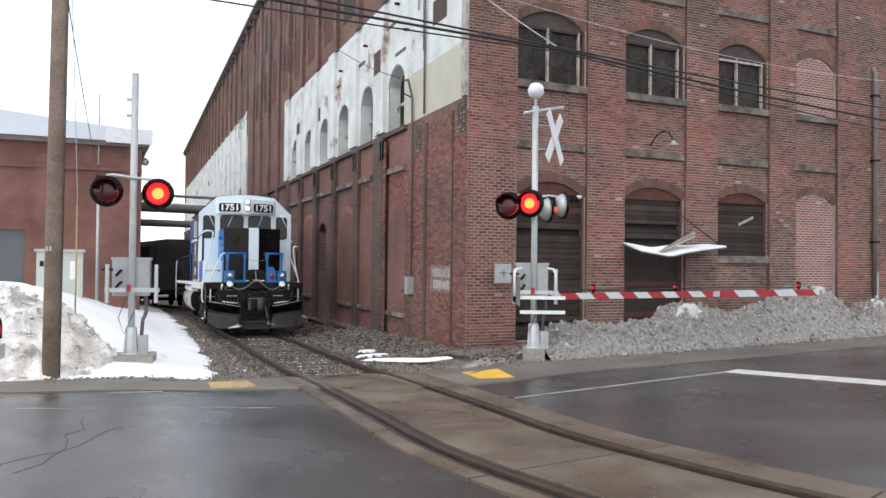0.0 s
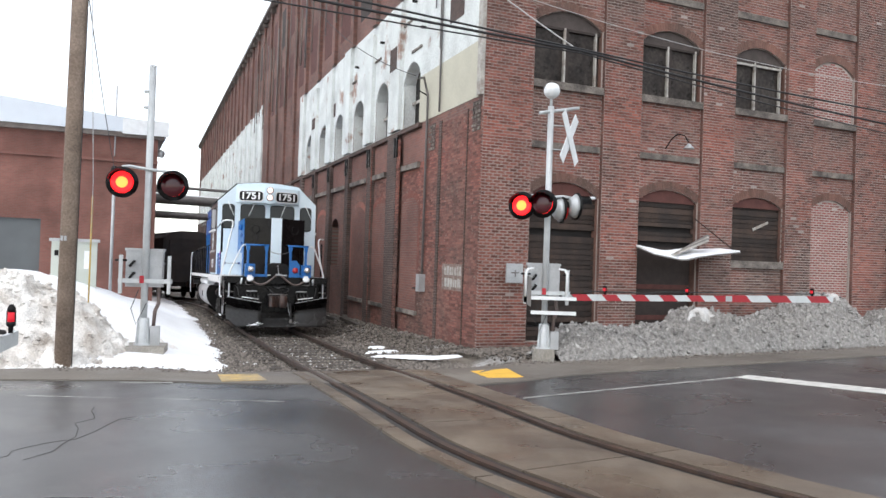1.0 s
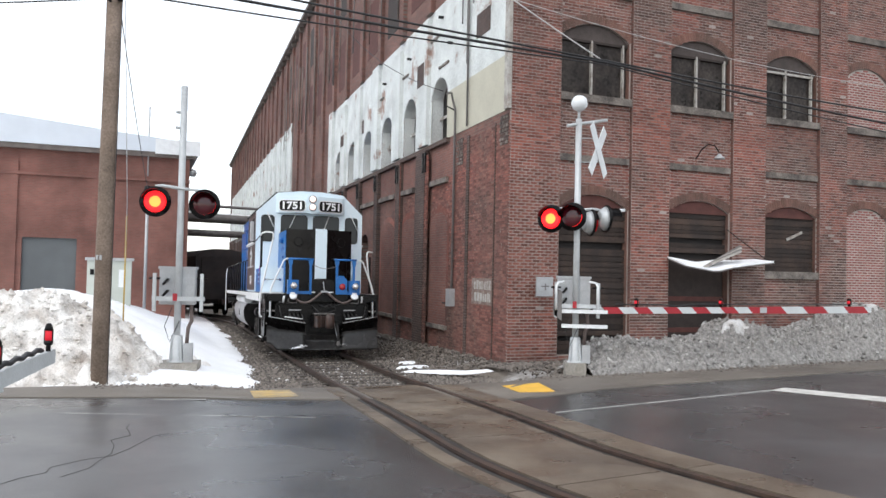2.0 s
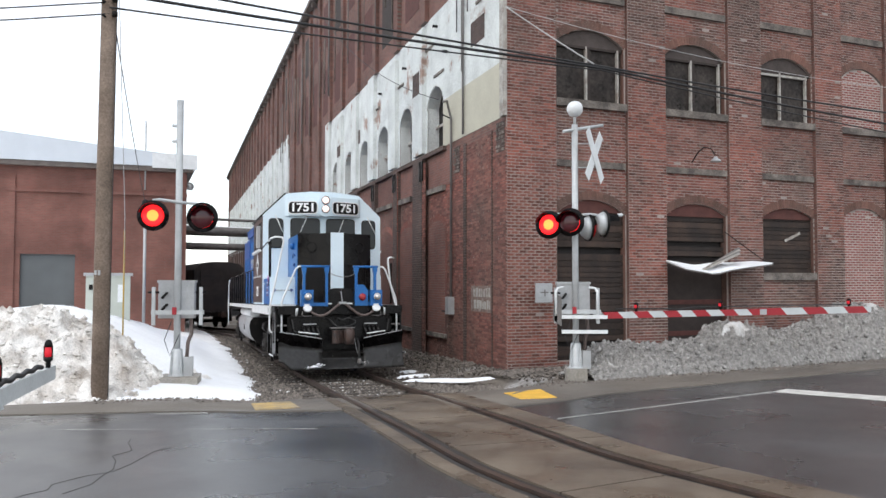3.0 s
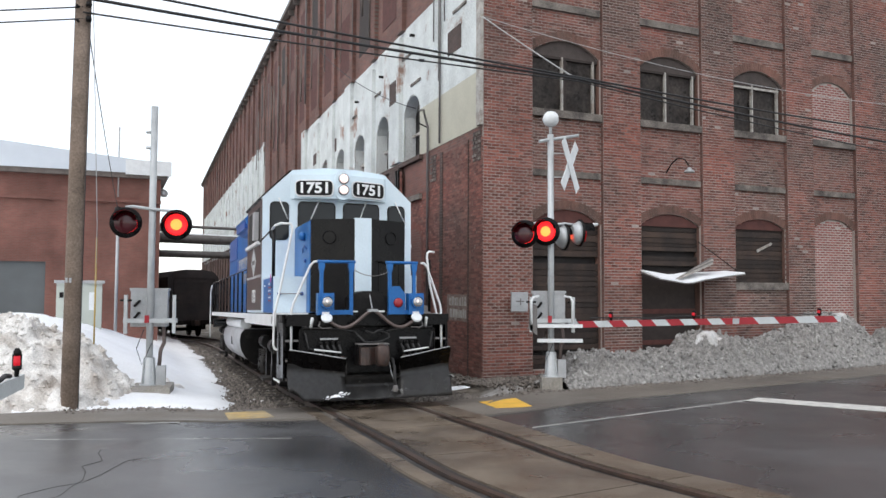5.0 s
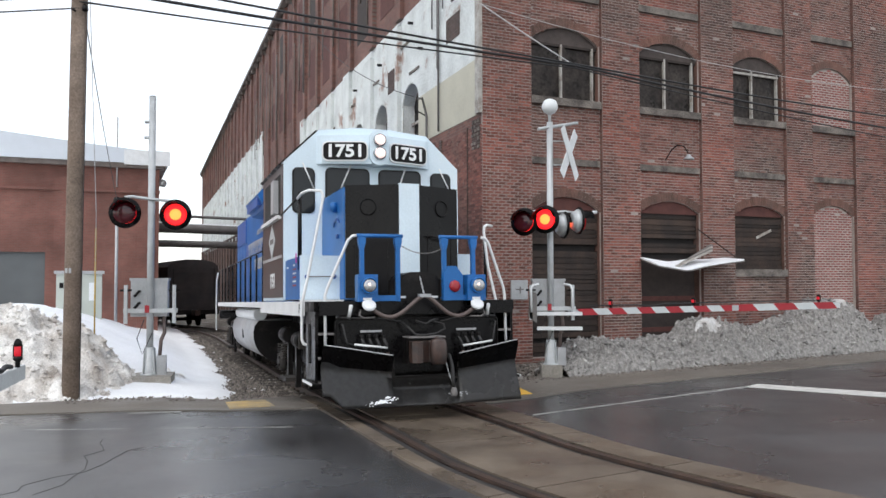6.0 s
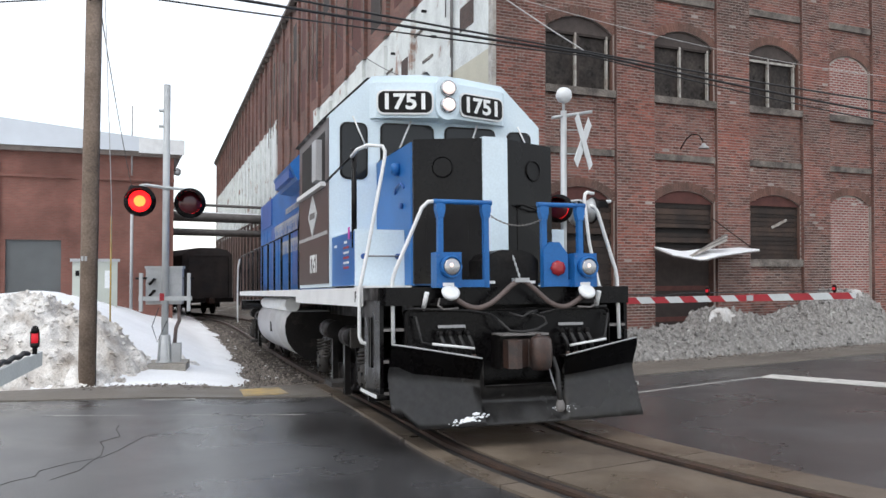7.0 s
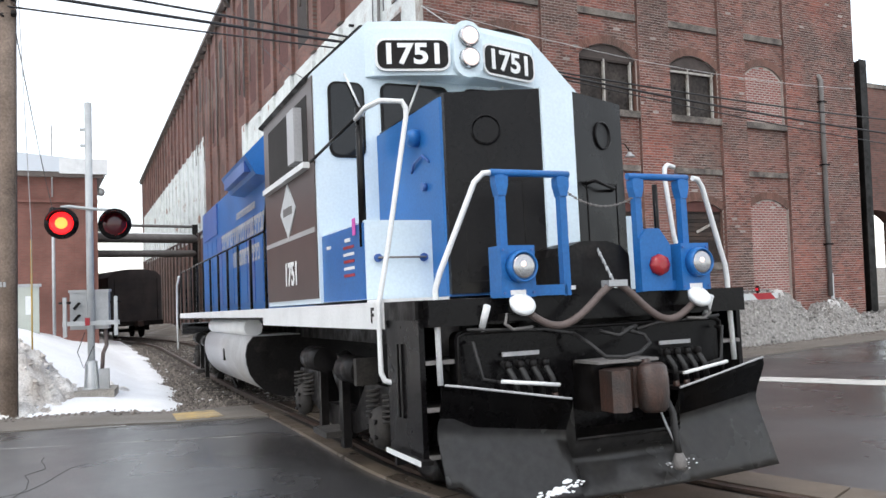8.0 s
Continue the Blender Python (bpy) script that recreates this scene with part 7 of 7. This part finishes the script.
# ---- snow ----
def heap(name, xs, ys, height, material, label):
    """A snow heap: a closed mound over the land."""
    verts, faces, idx = [], [], {}
    w = len(ys)
    for x in xs:
        for y in ys:
            verts.append((x, y, land(x, y) + height(x, y)))
    for i in range(len(xs) - 1):
        for j in range(w - 1):
            q = (i * w + j, (i + 1) * w + j, (i + 1) * w + j + 1, i * w + j + 1)
            if max(height(verts[k][0], verts[k][1]) for k in q) > -0.05:
                faces.append(q)
    ob = raw(name, verts, faces, material)
    for p in ob.data.polygons:
        p.use_smooth = True
    return tagged(ob, label, "snow", kind="stuff")


def build_snow():
    edge = [(13.0, -3.85), (13.6, -3.95), (17.7, -5.2), (30, -9.9), (55, -20), (80, -30)]

    def clean(x, y):
        ex = float(np.interp(y, [e[0] for e in edge], [e[1] for e in edge])) + 0.25 * noise.noise(Vector((0, y * 0.7, 3)))
        front = curve_y(BACK, x) + 0.35 + 0.15 * noise.noise(Vector((x * 0.9, 0, 7)))
        d1, d2 = ex - x, y - front
        if min(d1, d2) < -0.4:
            return -0.3
        h = 0.12 * smooth(min(d1, d2) / 0.25) + 1.5 * smooth(d1 / 5.0) * smooth(d2 / 5.0) * (0.2 + 0.8 * smooth((x + 12.6) / 2.3)) - 0.1
        return h + (0.1 * noise.noise(Vector((x * 0.45, y * 0.45, 0))) + 0.03 * noise.noise(Vector((x * 2, y * 2, 1)))) * smooth(min(d1, d2) / 0.8)
    xs = [float(v) for v in np.arange(-32, -3.3, 0.22)]
    ys = [float(v) for v in np.arange(12.6, 34, 0.22)] + [float(v) for v in np.arange(35, 70, 2.0)]
    heap("snow_field", xs, ys, clean, M_SNOW, "clean white snow sloping down to the track")

    def dirty(x, y):
        front = curve_y(BACK, x) + 0.05 + 0.25 * noise.noise(Vector((x * 0.8, 0, 2)))
        d1, d2 = -5.6 - x + 0.5 * noise.noise(Vector((0, y, 9))), y - front
        d3 = front + 4.4 - y
        m = min(d1, d2, d3)
        if m < -0.4:
            return -0.4
        crest = (1.38 + 0.12 * smooth((-8.5 - x) / 2.0)) * smooth(d1 / 2.2) * smooth(d2 / 1.9) ** 0.8 * smooth(d3 / 1.6)
        return crest - 0.06 + smooth(m / 0.5) * (0.34 * noise.noise(Vector((x * 0.9, y * 0.9, 4))) + 0.22 * noise.noise(Vector((x * 2.2, y * 2.2, 5))) + 0.22 * abs(noise.noise(Vector((x * 3.4, y * 3.4, 8)))) + 0.12 * noise.noise(Vector((x * 6, y * 6, 6))) + 0.07 * noise.noise(Vector((x * 15, y * 15, 7))) - 0.05)
    heap("dirty_snow_bank", [float(v) for v in np.arange(-18, -5.0, 0.06)], [float(v) for v in np.arange(9.5, 18.0, 0.06)], dirty, M_DIRTYSNOW, "plowed bank of dirty brown-stained snow beside the pole")

    lump = random.Random(17)
    cv, cf = [], []
    for i in range(5200):
        x, y = lump.uniform(-13.0, -5.6), lump.uniform(11.6, 15.6)
        h = dirty(x, y)
        if h < 0.04:
            continue
        r, a, q, z = 0.012 + 0.06 * lump.random() ** 3, lump.uniform(0, 6.3), len(cv), land(x, y) + h
        for j in range(5):
            cv.append((x + r * math.cos(a + 1.257 * j) * lump.uniform(0.6, 1.4), y + r * math.sin(a + 1.257 * j) * lump.uniform(0.6, 1.4), z + r * lump.uniform(-0.4, 0.3)))
        cv += [(x + r * lump.uniform(-0.4, 0.4), y, z + r * lump.uniform(0.5, 1.0)), (x, y, z - r)]
        cf += [(q + j, q + (j + 1) % 5, q + 5) for j in range(5)] + [(q + (j + 1) % 5, q + j, q + 6) for j in range(5)]
    tagged(raw("snow_lumps", cv, cf, M_DIRTYSNOW), "crumbled lumps of dirty snow on the bank", "snow", kind="stuff")

    # the bank along the mill's street front
    top = [(0, 0.2), (0.6, 0.6), (1.3, 0.68), (2.4, 0.6), (3.2, 0.62), (3.9, 0.95), (4.5, 0.9), (5.2, 0.75), (6.0, 0.78), (6.7, 0.9), (7.2, 1.15), (8, 1.2), (8.7, 1.2), (9.1, 0.6), (9.9, 0.5), (10.3, 0.85), (10.9, 0.8), (11.2, 0.4), (22, 0.3)]
    start, d = Vector((2.02, 15.62)), Vector((0.8988, 0.4384))
    nrm = Vector((-d.y, d.x))
    verts, faces = [], []
    ns, nt = 520, 70
    for i in range(ns + 1):
        s = 22.0 * i / ns
        h = float(np.interp(s, [t[0] for t in top], [t[1] for t in top]))
        wid = 1.5 + 0.5 * h
        for j in range(nt + 1):
            t = j / nt
            p = start + d * s + nrm * (wid * t - 0.15 + 0.18 * noise.noise(Vector((s * 0.9, 0, 3))))
            v = math.sin(math.pi * min(1, t * 1.02)) ** 0.75 if 0 < t < 0.98 else 0
            n1 = 0.18 * noise.noise(Vector((p.x * 1.1, p.y * 1.1, 1))) + 0.11 * noise.noise(Vector((p.x * 3.2, p.y * 3.2, 2))) + 0.11 * noise.noise(Vector((p.x * 7, p.y * 7, 3))) + 0.1 * noise.noise(Vector((p.x * 15, p.y * 15, 4))) + 0.06 * noise.noise(Vector((p.x * 26, p.y * 26, 5)))
            verts.append((p.x, p.y, land(p.x, p.y) - 0.05 + v * h + n1 * min(1, v * 1.6) * (0.5 + 0.5 * h)))
    for i in range(ns):
        for j in range(nt):
            k = i * (nt + 1) + j
            faces.append((k, k + nt + 1, k + nt + 2, k + 1))
    tagged(raw("grey_snow_bank", verts, faces, M_GREYSNOW), "plowed ridge of gritty grey ice and snow along the mill front", "snow", kind="stuff")
    # loose lumps of ice and grit over the ridge
    lump = random.Random(31)
    cv, cf = [], []
    for i in range(9000):
        k = lump.randrange(len(verts))
        s_at = 22.0 * (k // (nt + 1)) / ns
        if s_at > 13 and lump.random() < 0.6:
            continue
        x, y, z = verts[k]
        if z < land(x, y) + 0.02:
            continue
        r = 0.012 + 0.045 * lump.random() ** 2.5
        a, q = lump.uniform(0, 6.3), len(cv)
        for j in range(4):
            cv.append((x + r * math.cos(a + 1.57 * j) * lump.uniform(0.6, 1.4), y + r * math.sin(a + 1.57 * j) * lump.uniform(0.6, 1.4), z + r * lump.uniform(-0.3, 0.5)))
        cv += [(x + r * lump.uniform(-0.4, 0.4), y, z + r * lump.uniform(0.7, 1.4)), (x, y, z - r)]
        cf += [(q + j, q + (j + 1) % 4, q + 4) for j in range(4)] + [(q + (j + 1) % 4, q + j, q + 5) for j in range(4)]
    tagged(raw("ice_lumps", cv, cf, M_ICECHUNK), "loose lumps of gritty ice on the snow ridge", "ice", kind="stuff")
    # cleaner snow that fell on the crest
    for s_at, a, b in ((4.2, 0.55, 0.3), (8.4, 0.5, 0.35), (10.5, 0.45, 0.3)):
        h = float(np.interp(s_at, [t[0] for t in top], [t[1] for t in top]))
        c = start + d * s_at + nrm * ((1.5 + 0.5 * h) * 0.42 - 0.15)
        cap_v, cap_f = [], []
        for i in range(19):
            for j in range(15):
                e, f = i / 9 - 1, j / 7 - 1
                q = c + d * (a * e) + nrm * (b * f)
                rim = smooth(1.25 - math.hypot(e, f) + 0.4 * noise.noise(Vector((q.x * 4, q.y * 4, 5))))
                cap_v.append((q.x, q.y, land(q.x, q.y) + h * (0.55 + 0.5 * rim) + 0.07 * noise.noise(Vector((q.x * 6, q.y * 6, 1))) - 0.02))
        for i in range(18):
            for j in range(14):
                cap_f.append((i * 15 + j, (i + 1) * 15 + j, (i + 1) * 15 + j + 1, i * 15 + j + 1))
        tagged(raw("snow_cap", cap_v, cap_f, M_CRUSTSNOW), "lump of paler crusted snow on the ridge", "snow", "snow caps", "stuff")
    # thin leftovers by the track
    rnd = random.Random(9)
    for cx, cy, a, b, ang in ((-0.95, 17.2, 0.75, 0.16, -12), (-0.45, 17.0, 0.55, 0.12, 5), (-1.65, 18.3, 0.38, 0.12, 30), (-1.9, 19.3, 0.2, 0.1, 20), (5.0, 17.9, 0.9, 0.1, 35), (10.0, 21.6, 1.6, 0.15, 45)):
        bm = bmesh.new()
        n = 26
        ring, mid = [], []
        for k in range(n):
            t = 2 * math.pi * k / n
            r = 1 + 0.5 * noise.noise(Vector((math.cos(t) * 2.2 + cx, math.sin(t) * 2.2, cy))) + 0.2 * noise.noise(Vector((math.cos(t) * 5 + cx, math.sin(t) * 5, cy)))
            lx, ly = a * r * math.cos(t), b * r * math.sin(t)
            ca, sa = math.cos(radians(ang)), math.sin(radians(ang))
            x, y = cx + lx * ca - ly * sa, cy + lx * sa + ly * ca
            ring.append(bm.verts.new((x, y, land(x, y) - 0.02)))
            x2, y2 = cx + (lx * ca - ly * sa) * 0.8, cy + (lx * sa + ly * ca) * 0.8
            mid.append(bm.verts.new((x2, y2, land(x2, y2) + 0.035)))
        top_v = bm.verts.new((cx, cy, land(cx, cy) + 0.05))
        for k in range(n):
            j = (k + 1) % n
            bm.faces.new((ring[k], ring[j], mid[j], mid[k]))
            bm.faces.new((mid[k], mid[j], top_v))
        tagged(part("snow_patch", bm, M_SNOW), "thin melting patch of snow on the dirt", "snow", "snow patches", "stuff")

    # rubble strip at the foot of the mill
    verts, faces = [], []
    for i in range(7000):
        if i < 4200:
            s, o = rnd.uniform(-0.2, 16), abs(rnd.gauss(0, 1.0)) + 0.05
            p = mill_point(s, 0, o, True)
        else:
            p = mill_point(rnd.uniform(-0.6, 2.4), 0, abs(rnd.gauss(0, 0.9)) + 0.05)
        r = 0.012 + 0.05 * rnd.random() ** 3
        q = len(verts)
        zz = land(p.x, p.y)
        a = rnd.uniform(0, 6)
        for k in range(4):
            verts.append((p.x + r * math.cos(a + 1.57 * k) * rnd.uniform(0.6, 1.4), p.y + r * math.sin(a + 1.57 * k) * rnd.uniform(0.6, 1.4), zz + rnd.uniform(-0.01, 0.02)))
        verts += [(p.x, p.y, zz + r * rnd.uniform(0.5, 1.0)), (p.x, p.y, zz - r)]
        faces += [(q + k, q + (k + 1) % 4, q + 4) for k in range(4)] + [(q + (k + 1) % 4, q + k, q + 5) for k in range(4)]
    tagged(raw("rubble", verts, faces, M_BALLAST), "loose stones and brick rubble along the mill wall", "rubble", kind="stuff")
    verts, faces = [], []
    for i in range(3200):
        x = rnd.uniform(-6.5, 14.0)
        y = curve_y(BACK, x) + rnd.gauss(-0.05, 0.16)
        if -3.6 < x < 0.3:
            continue
        r, a, q, zz = 0.008 + 0.03 * rnd.random() ** 3, rnd.uniform(0, 6), len(verts), land(x, y) + 0.02
        for k in range(4):
            verts.append((x + r * math.cos(a + 1.57 * k) * rnd.uniform(0.6, 1.4), y + r * math.sin(a + 1.57 * k) * rnd.uniform(0.6, 1.4), zz))
        verts += [(x, y, zz + r * rnd.uniform(0.4, 0.9)), (x, y, zz - r)]
        faces += [(q + k, q + (k + 1) % 4, q + 4) for k in range(4)] + [(q + (k + 1) % 4, q + k, q + 5) for k in range(4)]
    tagged(raw("pavement_grit", verts, faces, M_BALLAST), "grit and small stones along the pavement edge", "grit", kind="stuff")
    for k, (s, o, ang) in enumerate(((9.5, 0.6, 12), (10.6, 0.5, -8), (12.2, 0.7, 20))):
        p = mill_point(s, 0, o, True)
        bm = bmesh.new()
        box(bm, -0.7, 0.7, -0.08, 0.08, 0.0, 0.1)
        bevel(bm, 0.01)
        ob = part("timber_scrap", bm, M_TIE)
        ob.matrix_world = Matrix.Translation((p.x, p.y, land(p.x, p.y) + 0.02)) @ pose(0, 0, 0, 0, -6, 111 + ang)
        tagged(ob, "dark broken timber lying against the mill wall", "timber", "timber scraps")


build_ground()
build_track()
build_markings()
build_mill()
build_mill_fittings()
build_neighbours()
build_boxcar()
loco, wheelsets = build_locomotive()
build_left_signal()
build_right_signal()
build_near_arm()
build_pole()
build_yard()
build_snow()

# ---- what moves: the locomotive, its wheels and the added discs that blink the lamps ----
RUN = [(0.0, 19.72), (0.5, 18.95), (1.0, 17.73), (1.5, 16.5), (3.0, 12.86), (3.5, 11.74), (4.0, 10.56), (4.5, 9.43), (6.0, 5.47), (6.5, 4.13), (7.0, 2.77), (7.5, 1.39), (8.0, 0.0)]
BLINKS = [0.53 + 0.6 * k for k in range(13)]


def run(t):
    return float(np.interp(t, [r[0] for r in RUN], [r[1] for r in RUN]))


def motions():
    rows = []
    for t, u in RUN:
        p = ORIGIN + AXIS * u
        za, zb = fall(u + 1.0) + dip(u + 2.0, 0), fall(u + 13.0) + dip(u + 13.0, 0)
        pitch = math.degrees(math.atan2(zb - za, 12.0))
        z = za + 0.045 - math.tan(radians(pitch)) * 1.0
        rows.append((t, Matrix.Translation((p.x, p.y, z)) @ pose(0, 0, 0, 0, 0, TRACK_YAW) @ pose(0, 0, 0, pitch)))
    walk(loco, rows)
    for ws, y in wheelsets:
        walk(ws, [(0.2 * k, pose(0, y, 0.508, math.degrees((run(0) - run(0.2 * k)) / 0.508))) for k in range(41)])
    for sh, tilt, first in BLINK_COVERS:
        lit, rows = not first, []
        shut, clear = tilt @ Matrix.Translation((0, 0, 0.075)), tilt @ Matrix.Translation((0, 0, -0.012))
        rows.append((0.0, clear if lit else shut))
        for b in BLINKS:
            rows.append((b - 0.034, clear if lit else shut))
            lit = not lit
            rows.append((b, clear if lit else shut))
        rows.append((8.0, clear if lit else shut))
        walk(sh, rows)


motions()
